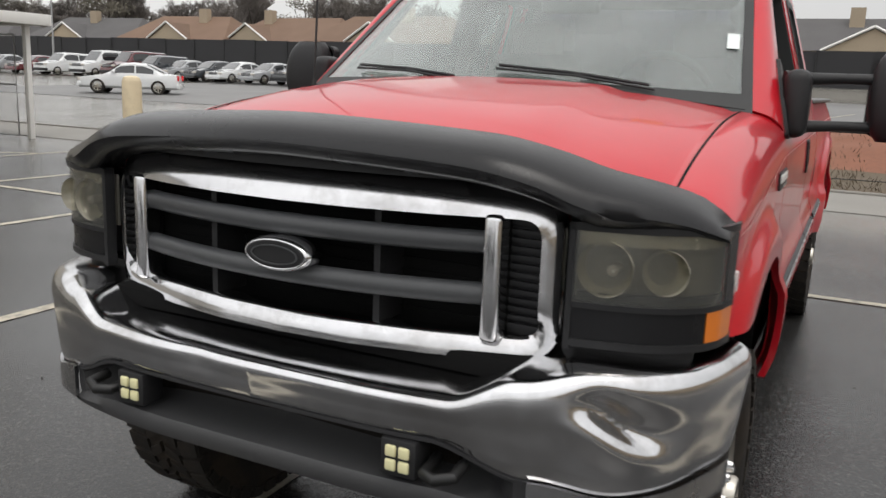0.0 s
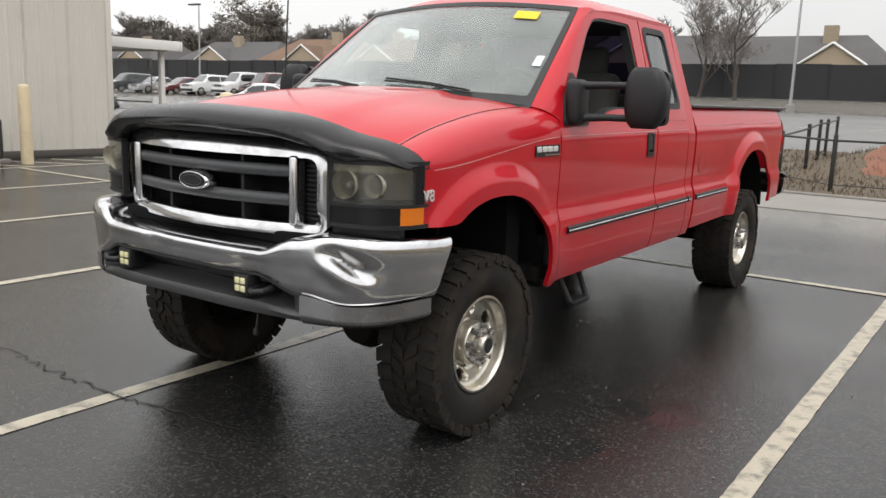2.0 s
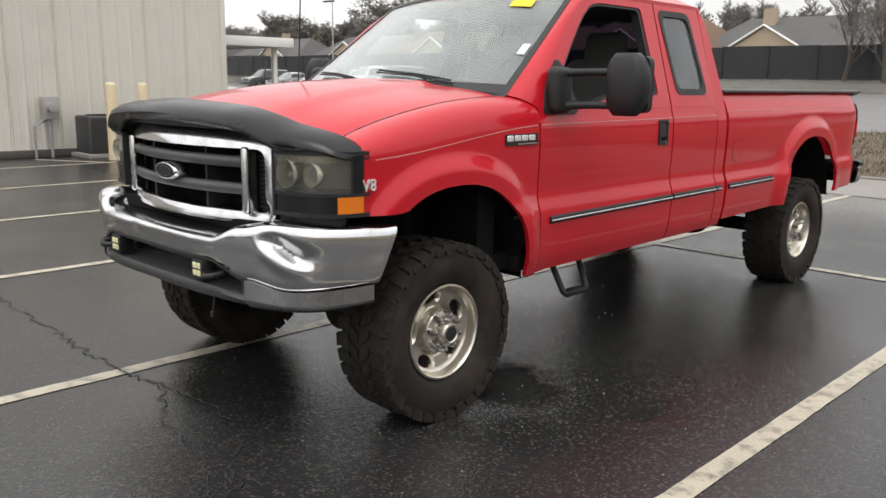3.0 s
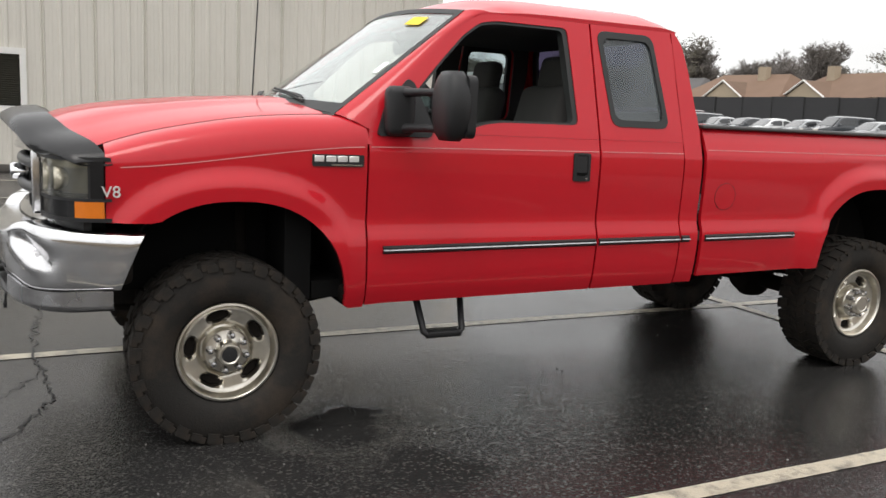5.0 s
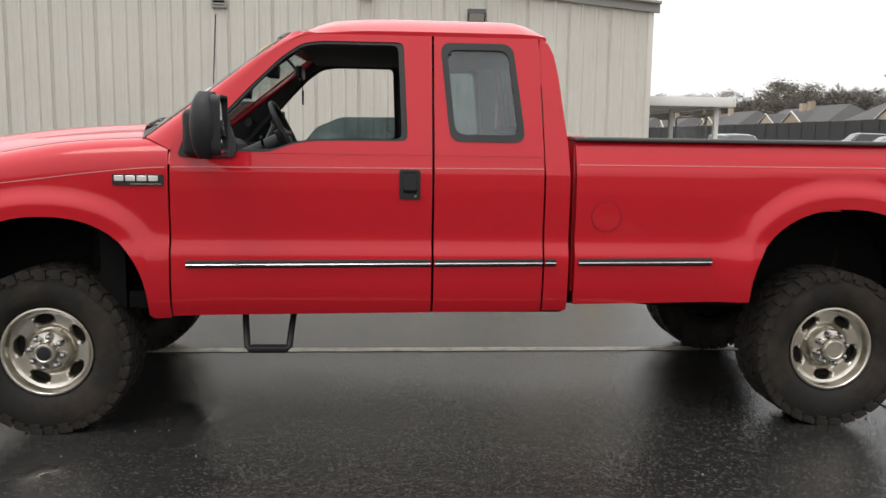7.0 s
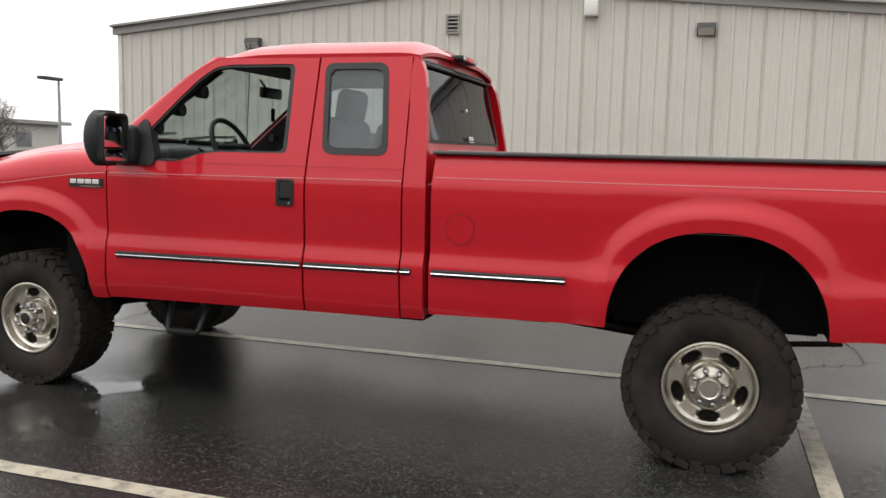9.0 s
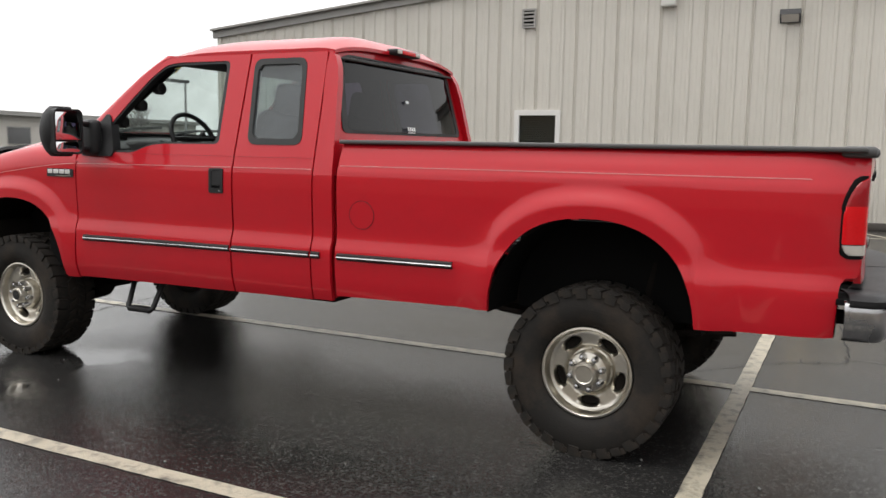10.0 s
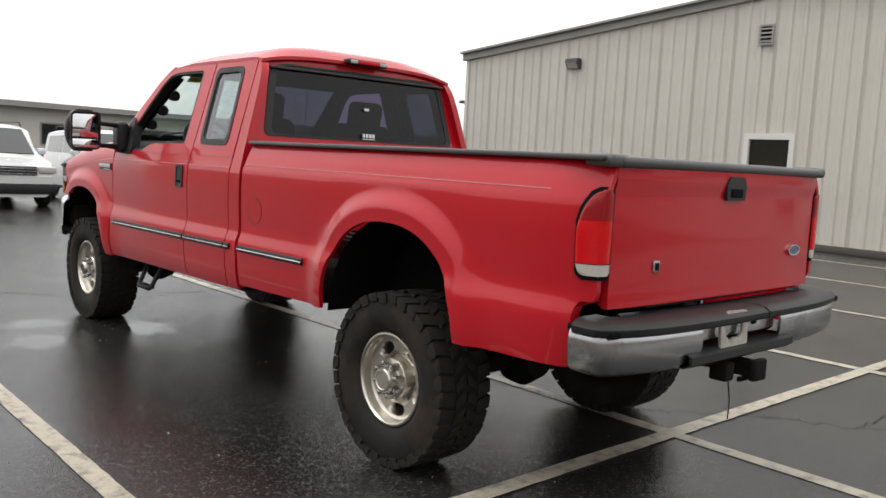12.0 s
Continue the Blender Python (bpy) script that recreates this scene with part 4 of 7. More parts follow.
glass = tp("windscreen", shell([[windscreen_point(t, f) for f in spread(-0.995, 0.995, 21)] for t in spread(-0.02, 1.0, 10)], (0, 0.004, -0.003)), "windscreen", None, "laminated windscreen with a dark border")
glass.visible_shadow = False
tp("border", geo_join(*[shell([[windscreen_point(t, f, 0.003) for f in fs] for t in ts], (0, 0.002, -0.001)) for ts, fs in (
    (spread(-0.03, 0.085, 3), spread(-1, 1, 21)), (spread(0.955, 1.0, 2), spread(-1, 1, 21)), (spread(0.08, 0.96, 9), spread(-1.0, -0.960, 3)), (spread(0.08, 0.96, 9), spread(0.960, 1.0, 3)))]), "seal", glass)
tp("paper_tag", shell([[windscreen_point(t, f, 0.006) for f in spread(0.575, 0.755, 4)] for t in spread(0.825, 0.905, 3)], (0, 0.001, -0.001)), "yellow", glass, "yellow paper tag")
tp("sticker", shell([[windscreen_point(t, f, 0.005) for f in spread(0.895, 0.945, 3)] for t in spread(0.36, 0.46, 3)], (0, 0.001, -0.001)), "white_paper", glass, "small pale sticker")


# roof
def roof_geo():
    rows = []
    for i in range(33):
        f = -1 + 2 * i / 32
        a = abs(f)
        row = []
        for k in range(21):
            w = k / 20
            eu = 0.752
            front = 3.540 - 0.10 * (1 - min(1, a * eu / 0.71) ** 2) if a * eu < 0.71 else 3.540 + 0.14 * (a * eu - 0.71) / 0.042
            y = front + (4.828 - front) * w
            rise = step01(0, 0.20, w) * 0.7 + 0.3 * step01(0, 0.42, w)
            fall = 1 - 0.55 * max(0, (w - 0.86) / 0.14) ** 2.5
            z = 1.990 + 0.016 * rise + 0.018 * (1 - a * a) * (1 - rise) + 0.112 * (1 - a ** 4.0) * rise * fall - (0.014 * max(0, (w - 0.90) / 0.10) ** 2)
            row.append((f * eu, y, z))
        rows.append(row)
    return shell(rows, (0, 0, -0.02), flip=True)


tp("roof", geo_join(roof_geo()), "paint")
tp("headliner", block(-0.70, 0.70, 3.56, 4.84, 1.945, 1.958, 0.004), "headliner")


# rear wall of the cab and its window
def rear_place(a, b):
    return (a, 4.93 - 0.12 * (b - 1.40) / 0.6 + 0.0 - 0.045 * abs(a) ** 3, b)


back_out = [(-0.905, 1.30), (0.905, 1.30), (0.895, 1.46), (0.77, 1.92), (0.735, 1.985), (0.60, 2.035), (0.0, 2.05), (-0.60, 2.035), (-0.735, 1.985), (-0.77, 1.92), (-0.895, 1.46)]
back_win = rounded([(-0.765, 1.535), (0.765, 1.535), (0.69, 1.945), (0.60, 1.982), (-0.60, 1.982), (-0.69, 1.945)], 0.05, 6)
cab_back = tp("cab_rear_panel", geo_join(plate(back_out, [back_win], rear_place, (0, -0.04, 0)), block(-0.90, 0.90, 4.88, 4.93, 0.62, 1.32, 0.01)), "paint")
ring = plate(back_win, [shrink(back_win, 0.016)], lambda a, b: Vector(rear_place(a, b)) + Vector((0, 0.006, 0)), (0, -0.02, 0))
tp("window_seal", ring, "seal", cab_back)
rg = tp("rear_window", plate(shrink(back_win, 0.014), [], lambda a, b: Vector(rear_place(a, b)) + Vector((0, 0.002, 0))), "purple", cab_back, "rear window with dark purplish tint film")
rg.visible_shadow = False


def on_rear(a0, a1, b0, b1, lift=0.008):
    return shell([[Vector(rear_place(a, b)) + Vector((0, lift, 0)) for b in (b0, b1)] for a in (a0, a1)], (0, -0.001, 0))


tp("window_decal", geo_join(*[on_rear(-0.005 + k * 0.026 - 0.05, -0.005 + k * 0.026 - 0.031, 1.560, 1.585) for k in range(4)], on_rear(-0.055, 0.045, 1.548, 1.553)), "white_paper", cab_back, "white bars of a decal")
tp("window_sticker", on_rear(-0.025, 0.012, 1.735, 1.752), "white_paper", cab_back)
brake = tp("brake_light", block(-0.155, 0.155, 4.80, 4.885, 2.025, 2.062, 0.014, 3), "black_plastic", None, "high brake light with clear ends")
tp("red_lens", block(-0.085, 0.085, 4.86, 4.888, 2.031, 2.056, 0.006), "red_lens", brake)
for s in (-1, 1):
    tp("clear_lens", block(s * 0.118 - 0.03, s * 0.118 + 0.03, 4.86, 4.887, 2.031, 2.056, 0.006), "clear_lens", brake)

# cowl, wipers, aerial
AU, AY = -0.82, 2.845
tp("cowl", shell([[(u, 2.695 + 0.135 * (abs(u) / 0.8) ** 2 + 0.19 * w, 1.512 - 0.035 * w - 0.045 * (abs(u) / 0.8) ** 2) for w in spread(0, 1, 5)] for u in spread(-0.815, 0.815, 21)], (0, 0, -0.03), flip=True), "black_plastic")
tp("cowl_vents", geo_join(*[block(u - 0.012, u + 0.012, 2.80 + 0.20 * (u / 0.8) ** 2, 2.83 + 0.20 * (u / 0.8) ** 2, 1.475, 1.50) for u in spread(0.45, 0.72, 9)]), "black_matt")
for u0, u1 in ((0.55, 0.0), (-0.12, -0.62)):
    f = lambda u, t: windscreen_point(t, u / wind_edge(t).x, 0.018)
    wiper = tp("wiper", geo_join(tube([(u0, 2.78 + 0.20 * (u0 / 0.8) ** 2, 1.50), (u0 - 0.05, 2.76 + 0.2 * (u0 / 0.8) ** 2, 1.525), f((u0 + u1) / 2, 0.11)], 0.008, 8), tube([f(u0 - 0.03, 0.07), f((u0 + u1) / 2, 0.115), f(u1, 0.145)], 0.006, 6)), "black_plastic", None, "black wiper arm and blade")
    tp("blade", tube([f(u0 - 0.01, 0.06) - Vector((0, 0, 0.008)), f((u0 + u1) / 2, 0.10), f(u1 - 0.01, 0.135) - Vector((0, 0, 0.006))], 0.005, 6), "seal", wiper)
tp("aerial", geo_join(tube([(AU, AY, 1.43), (AU, AY, 1.50)], [0.016, 0.008], 10), tube([(AU, AY, 1.48), (AU, AY + 0.04, 2.28)], 0.0045, 6)), "black_paint")

# towing mirrors
for s in (1, -1):
    mir = (lambda g: g) if s > 0 else geo_mirror
    rows = []
    for z in spread(0, 1, 13):
        k = math.sin(math.pi * min(max(z, 0.02), 0.98)) ** 0.22
        zz = 1.372 + 0.292 * z
        c = 1.252 + 0.012 * math.sin(math.pi * z)
        ring = []
        for a in range(20):
            t = 2 * math.pi * a / 20
            ca, sa = math.cos(t), math.sin(t)
            ring.append((c + 0.108 * k * math.copysign(abs(ca) ** 0.55, ca), 3.235 + (0.075 if sa < 0 else 0.045) * k * math.copysign(abs(sa) ** 0.6, sa), zz))
        rows.append(ring)
    V, F = grid(rows, wrap=True)
    F = F + [tuple(reversed(range(20))), tuple(range(240, 260))]
    tuck = Matrix.Translation((0.0 if s > 0 else -0.15, 0, 0))
    mir = (lambda g: g) if s > 0 else (lambda g, t=tuck: geo_mirror(geo_move(g, t)))
    head = tp("wing_mirror", mir((V, F)), "black_plastic", None, "black folding tow mirror", angle=60)
    tp("mirror_glass", mir(geo_move(block(-0.088, 0.088, -0.003, 0.003, -0.086, 0.086, 0.003), pose(1.254, 3.286, 1.556, 4, 0, -2))), "mirror", head, "mirror glass")
    rim_out = rounded([(1.252 - 0.100, 1.386), (1.252 + 0.102, 1.386), (1.252 + 0.102, 1.650), (1.252 - 0.100, 1.650)], 0.04, 5)
    rim_in = rounded([(1.252 - 0.090, 1.396), (1.252 + 0.092, 1.396), (1.252 + 0.092, 1.640), (1.252 - 0.090, 1.640)], 0.032, 5)
    tp("rim", mir(plate(rim_out, [rim_in], lambda a, b: (a, 3.300, b), (0, -0.04, 0))), "black_plastic", head)
    tp("convex_glass", mir(geo_move(block(-0.088, 0.088, -0.003, 0.003, -0.03, 0.03, 0.003), pose(1.254, 3.286, 1.428, 7, 0, -2))), "mirror", head)
    for z, b in ((1.575, 0.0), (1.418, -0.006)):
        tp("arm", mir(tube([(0.90, 3.10, z - 0.01 + b), (0.99, 3.14, z - 0.004), (1.08, 3.19, z), (1.17, 3.215, z)], [0.03, 0.02, 0.017, 0.018], 12)), "black_plastic", head)
    mir = (lambda g: g) if s > 0 else geo_mirror
    sail = [(3.015, 1.372), (3.29, 1.372), (3.30, 1.42), (3.22, 1.62), (3.19, 1.64), (3.06, 1.50)]
    tp("mirror_mount", mir(geo_join(plate(rounded(sail, 0.03), [], lambda a, b: gh(a, b, -0.012), (-0.06, 0, 0)), block(0.90, 0.985, 3.05, 3.19, 1.375, 1.60, 0.035, 4))), "black_plastic", head, angle=60)

# inside the cab
inside = tp("cab_floor", geo_join(block(-0.86, 0.86, 2.75, 4.86, 0.62, 0.70), block(-0.87, 0.87, 2.62, 2.74, 0.62, 1.42)), "black_matt")
dash = tp("dashboard", shell([[(u, y, z + 0.02 * (1 - (u / 0.86) ** 2)) for y, z in ((2.74, 1.43), (2.90, 1.455), (3.04, 1.45), (3.10, 1.41), (3.12, 1.30), (3.06, 1.10), (3.0, 0.95))] for u in spread(-0.85, 0.85, 13)], (0, -0.03, -0.03), flip=True), "dash", None, "grey dashboard")
tp("instrument_hood", block(0.20, 0.60, 3.02, 3.16, 1.36, 1.475, 0.035, 3), "dash", dash)
wheel = tp("steering_wheel", tube([(0.42 + 0.19 * math.cos(a), 3.49 - 0.085 * math.sin(a), 1.482 + 0.168 * math.sin(a)) for a in spread(0, 2 * math.pi, 33)[:-1]], 0.016, 8, closed=True), "black_plastic")
tp("hub", geo_join(geo_move(block(-0.07, 0.07, -0.03, 0.03, -0.055, 0.055, 0.02), Matrix.Translation((0.42, 3.47, 1.465)) @ Matrix.Rotation(radians(26), 4, "X")), tube([(0.24, 3.485, 1.49), (0.60, 3.485, 1.49)], 0.016, 8), tube([(0.42, 3.48, 1.46), (0.42, 3.55, 1.33)], 0.018, 8)), "black_plastic", wheel)
tp("column", geo_join(tube([(0.42, 3.47, 1.455), (0.42, 3.10, 1.27)], [0.05, 0.06], 12), tube([(0.46, 3.36, 1.43), (0.60, 3.37, 1.47)], 0.008, 6), tube([(0.38, 3.36, 1.43), (0.22, 3.39, 1.53)], [0.011, 0.016], 8)), "black_plastic", wheel, "black steering column with stalks")
for s in (-1, 1):
    seat = tp("front_seat", geo_move(block(-0.26, 0.26, -0.27, 0.27, -0.09, 0.09, 0.06, 3), Matrix.Translation((s * 0.42, 3.84, 1.0))), "seat", None, "grey cloth front seat")
    tp("backrest", geo_move(block(-0.25, 0.25, -0.075, 0.075, -0.34, 0.34, 0.07, 4), Matrix.Translation((s * 0.42, 4.185, 1.34)) @ Matrix.Rotation(radians(-15), 4, "X")), "seat", seat)
    tp("headrest", geo_move(block(-0.14, 0.14, -0.05, 0.05, -0.10, 0.10, 0.045, 4), Matrix.Translation((s * 0.42, 4.29, 1.735)) @ Matrix.Rotation(radians(-10), 4, "X")), "seat", seat)
bench = tp("rear_bench", block(-0.78, 0.78, 4.35, 4.78, 0.92, 1.08, 0.05, 3), "seat")
tp("backrest", geo_move(block(-0.78, 0.78, -0.06, 0.06, -0.27, 0.27, 0.05, 3), Matrix.Translation((0, 4.78, 1.28)) @ Matrix.Rotation(radians(-8), 4, "X")), "seat", bench)
rv = tp("inside_mirror", geo_move(block(-0.125, 0.125, -0.02, 0.02, -0.035, 0.035, 0.015, 3), Matrix.Translation((0.0, 3.52, 1.845))), "black_plastic")
tp("stem", tube([(0, 3.50, 1.86), (0, 3.44, 1.93)], 0.008, 8), "black_plastic", rv)
tp("air_freshener", geo_join(tube([(0.0, 3.53, 1.82), (0.0, 3.535, 1.745)], 0.002, 5), block(-0.022, 0.022, 3.531, 3.539, 1.66, 1.745, 0.003)), "black_matt", rv)
tp("gauge_pillar", shell([[wind_edge(t) + Vector((-0.045 - 0.012 * math.sin(math.pi * w), 0.03 + 0.085 * w, -0.015 - 0.015 * w)) for w in spread(0, 1, 5)] for t in spread(0.08, 0.92, 9)], (0.012, 0, 0)), "black_plastic", None, "black pillar cover holding the gauges")
for t in (0.30, 0.50, 0.70):
    p = wind_edge(t) + Vector((-0.062, 0.115, -0.03))
    pod = geo_move(lathe([(0.0005, -0.045), (0.025, -0.04), (0.036, -0.015), (0.038, 0.03), (0.032, 0.034), (0.0005, 0.03)], 16, "y"), Matrix.Translation(p))
    tp("gauge_pod", pod, "black_plastic", None, "round black gauge pod on the pillar")
both("pillar_trim", shell([[(wind_edge(t) + Vector((-0.045, 0.035, -0.015))) * (1 - w) + (door_edge(t) + Vector((-0.056, 0.03, -0.02))) * w for w in spread(0, 1, 3)] for t in spread(0, 1, 13)], (-0.012, 0, 0)), "dash", label="dark grey inner pillar trim")
both("door_trim", block(0.86, 0.895, 3.0, 4.24, 0.66, 1.395, 0.015), "dash", doors)
both("rear_door_trim", block(0.86, 0.895, 4.26, 4.80, 0.66, 1.40, 0.015), "dash", rears)

# bed
def bed_edge(z):
    """Where the flank of the bed ends at the back."""
    return lerp_table([(0.60, 7.415), (0.93, 7.43), (0.96, 7.50), (1.40, 7.515), (1.50, 7.51)], z)


def bed_side_geo():
    rows = []
    for y in columns(4.968, 7.515, 40):
        zl = arch_low(y, 0.652 + 0.02 * (y - 5))
        col = []
        for z in spread(zl, 1.462, 34):
            u = side(y, z)
            if z > 1.36:
                u -= 0.02 * step01(1.36, 1.47, z) + 0.004
            yy = y - max(0.0, y - bed_edge(z)) if y > 7.3 else y
            col.append((u, yy, z))
        u = col[-1][0]
        col += [(u - 0.012, col[-1][1], 1.474), (u - 0.03, col[-1][1], 1.478), (u - 0.09, col[-1][1], 1.478)]
        rows.append(col)
    return shell(rows, lambda p: Vector((-IN, 0, -0.0)), flip=True)


beds = both("bed_side", bed_side_geo(), "paint", label="long red bed side with a flared wheel arch")
both("bed_rail_cap", block(0.795, 0.905, 4.955, 7.50, 1.474, 1.496, 0.008, 3), "rail_cap", beds, "black plastic rail cap")
both("cap_corner", block(0.76, 0.872, 7.40, 7.535, 1.452, 1.500, 0.018, 3), "rail_cap", beds)
bed_floor = tp("bed_floor", block(-0.50, 0.50, 4.97, 7.47, 0.90, 0.95), "black_plastic", None, "black ribbed bed floor")
for u in spread(-0.44, 0.44, 7):
    tp("floor_rib", block(u - 0.03, u + 0.03, 4.98, 7.46, 0.95, 0.965, 0.004, 1), "black_plastic", bed_floor)
tp("bed_front_wall", geo_join(block(-0.86, 0.86, 4.965, 5.01, 0.70, 1.485, 0.012), block(-0.85, 0.85, 4.955, 5.03, 1.475, 1.50, 0.01)), "paint")
both("bed_inner_wall", block(0.78, 0.80, 5.0, 7.45, 1.19, 1.48, 0.004), "black_plastic", beds)
both("wheel_well", geo_join(shell([[(u, 6.37 + 0.52 * math.cos(a), 0.62 + 0.54 * math.sin(a)) for a in spread(0.05, math.pi - 0.05, 15)] for u in (0.52, 0.92)], (0, 0, 0.012)),
     block(0.50, 0.53, 5.87, 6.87, 0.62, 1.10)), "black_matt", beds)
both("front_wheel_well", geo_join(shell([[(u, 2.39 + 0.52 * math.cos(a), 0.60 + 0.52 * math.sin(a)) for a in spread(-0.05, math.pi - 0.45, 15)] for u in (0.50, 0.91)], (0, 0, 0.012)), block(0.48, 0.51, 1.95, 2.90, 0.62, 1.10)), "black_matt", front_fender)


def pinb(a, b):
    f = lambda y: 1.357 + 0.002 * (y - 5)
    return grid([[(side(y, f(y) + d) + 0.0025, y, f(y) + d) for d in (-0.0021, 0.0021)] for y in spread(a, b, 16)], flip=True)


both("pinstripe", pinb(4.98, 7.30), "pinstripe", beds, "pale pinstripe")
# fuel filler door: a fine round seam
fy, fz_ = 5.125, 1.10
ring = [[(side(fy + r * math.cos(a), fz_ + r * math.sin(a)) + d, fy + r * math.cos(a), fz_ + r * math.sin(a)) for a in spread(0, 2 * math.pi, 41)] for r, d in ((0.0745, 0.0), (0.0752, 0.002), (0.0766, 0.002), (0.0772, 0.0))]
tp("fuel_door", grid(ring), "seal", beds[0], "round fuel filler door")
tp("fuel_lid", plate([(fy + 0.0745 * math.cos(a), fz_ + 0.0745 * math.sin(a)) for a in spread(0, 2 * math.pi, 33)[:-1]], [], lambda a, b: (side(a, b) + 0.0018, a, b), (-0.004, 0, 0)), "paint", beds[0])

# tailgate
tg_rows = []
for z in spread(0.925, 1.458, 24):
    inset = 0.004 * step01(1.36, 1.40, z) - 0.005 * step01(0.955, 0.965, z) * (1 - step01(1.36, 1.40, z)) + (0.004 if z < 0.958 else 0)
    tg_rows.append([(u, 7.520 + inset + 0.012 - 0.02 * abs(u / 0.81) ** 4 + (0.0 if z > 0.96 else -0.006), z) for u in spread(-0.812, 0.812, 29)])
tailgate = tp("tailgate", geo_join(shell(tg_rows, (0, -0.03, 0), flip=True), block(-0.81, 0.81, 7.455, 7.49, 0.93, 1.455, 0.01)), "paint", None, "red tailgate with a black handle and cap")
tp("tailgate_cap", block(-0.815, 0.815, 7.43, 7.545, 1.452, 1.494, 0.018, 3), "rail_cap", tailgate, "black cap along the tailgate's top")
hb = rounded([(-0.115, 1.285), (0.115, 1.285), (0.125, 1.365), (0.085, 1.412), (-0.085, 1.412), (-0.125, 1.365)], 0.014)
tgh = tp("tailgate_handle", plate([(a * 0.66, 1.352 + (b - 1.352) * 0.8) for a, b in hb], [], lambda a, b: (a, 7.543, b + 0.038), (0, -0.03, 0)), "black_plastic", tailgate, "black plastic latch handle")
tp("handle_paddle", block(-0.046, 0.046, 7.54, 7.549, 1.350, 1.386, 0.004), "black_matt", tailgate)
tp("tailgate_lock", geo_join(block(0.520, 0.562, 7.52, 7.531, 1.052, 1.100, 0.004)), "chrome_dull", tailgate, "small square emblem mount")
tp("lock_centre", block(0.529, 0.553, 7.53, 7.534, 1.061, 1.091, 0.002), "black_matt", tailgate)
tp("oval_badge", plate(oval(-0.605, 1.103, 0.050, 0.021), [], lambda a, b: (a, 7.532, b), (0, -0.012, 0)), "blue", tailgate, "small blue oval badge with a bright rim")
tp("badge_rim", plate(oval(-0.605, 1.103, 0.057, 0.0265), [oval(-0.605, 1.103, 0.049, 0.0205)], lambda a, b: (a, 7.535, b), (0, -0.012, 0)), "chrome", tailgate)

# tail lights, wrapped round the corner
for s, k in ((1, 0), (-1, 1)):
    mir = (lambda g: g) if s > 0 else geo_mirror
    def tail_pt(w, z, lift):
        if w < 0.3:
            f = w / 0.3
            u, y = 0.814 + 0.048 * f, 7.508 - 0.004 * f * f
        else:
            f = (w - 0.3) / 0.7
            y = 7.504 - 0.109 * f
            e = 0.862 + (side(7.40, z) - 0.862) * min(1.0, (f / 0.75)) ** 0.55
            u = min(e, side(y, z)) if f > 0.75 else e
        top = 0.024 * step01(1.36, 1.47, z)
        n = Vector((0.15 + w, 1.1 - w, 0)).normalized()
        return Vector((u - top, y, z)) + n * lift
    def wspan(z, edge):
        """How far the lamp reaches at a height, from the tailgate's seam round to the flank: a soft upright oval, fuller below."""
        lo, hi = 1.036 + edge, 1.380 - edge
        f = min(1.0, max(0.0, (z - lo) / (hi - lo)))
        outer = 0.845 * (1 - max(0.0, (f - 0.42) / 0.58) ** 2.6 * 0.42) * (1 - 0.16 * max(0.0, (0.22 - f) / 0.22) ** 2.4)
        end = max(0.0, 1 - f / 0.05) ** 2 * 0.07 + max(0.0, (f - 0.95) / 0.05) ** 2 * 0.10
        return edge * 4.0 + end, outer - edge * 4.5 - end
    def tail_patch(z0, z1, edge, lift):
        rows = []
        for z in spread(z0, z1, 22):
            a, b = wspan(z, edge)
            rows.append([tail_pt(a + (b - a) * f, z, lift * (0.55 + 0.45 * math.sin(math.pi * f) ** 0.5)) for f in spread(0, 1, 12)])
        return shell(rows, lambda p: Vector((-0.02, -0.02, 0)))
    tl = tp("tail_light", mir(tail_patch(1.036, 1.380, 0.0, 0.004)), "black_matt", None, "red tail light with a clear reversing lens")
    tp("red_lens", mir(tail_patch(1.098, 1.255, 0.014, 0.012)), "red_lens", tl, angle=60)
    # same lens, its upper part in the darkened red that paints a shadow
    tp("upper_lens", mir(tail_patch(1.2555, 1.370, 0.014, 0.012)), "red_lens_shaded", tl, angle=60)
    tp("reverse_lens", mir(tail_patch(1.052, 1.094, 0.013, 0.011)), "clear_lens", tl)


# rear bumper
def rear_plan(t):
    a = abs(t)
    u = smooth_plan([(0, 0), (0.35, 0.36), (0.60, 0.62), (0.80, 0.84), (0.92, 0.955), (1.0, 0.965)], a)
    y = smooth_plan([(0, 7.695), (0.35, 7.695), (0.60, 7.68), (0.80, 7.64), (0.92, 7.58), (1.0, 7.47)], a)
    return math.copysign(u, t), y


def rear_sweep(t0, t1, n, section, zf=lambda a: 0.0):
    rows = []
    for t in spread(t0, t1, n):
        u, y = rear_plan(t)
        a = abs(t)
        out = Vector((math.copysign(step01(0.55, 1.0, a), t), 1 - 0.8 * step01(0.6, 1.0, a), 0)).normalized()
        rows.append([Vector((u, y, z + zf(a))) - out * d for d, z in section])
    return shell(rows, lambda p: Vector((0, -0.012, 0)), flip=True)


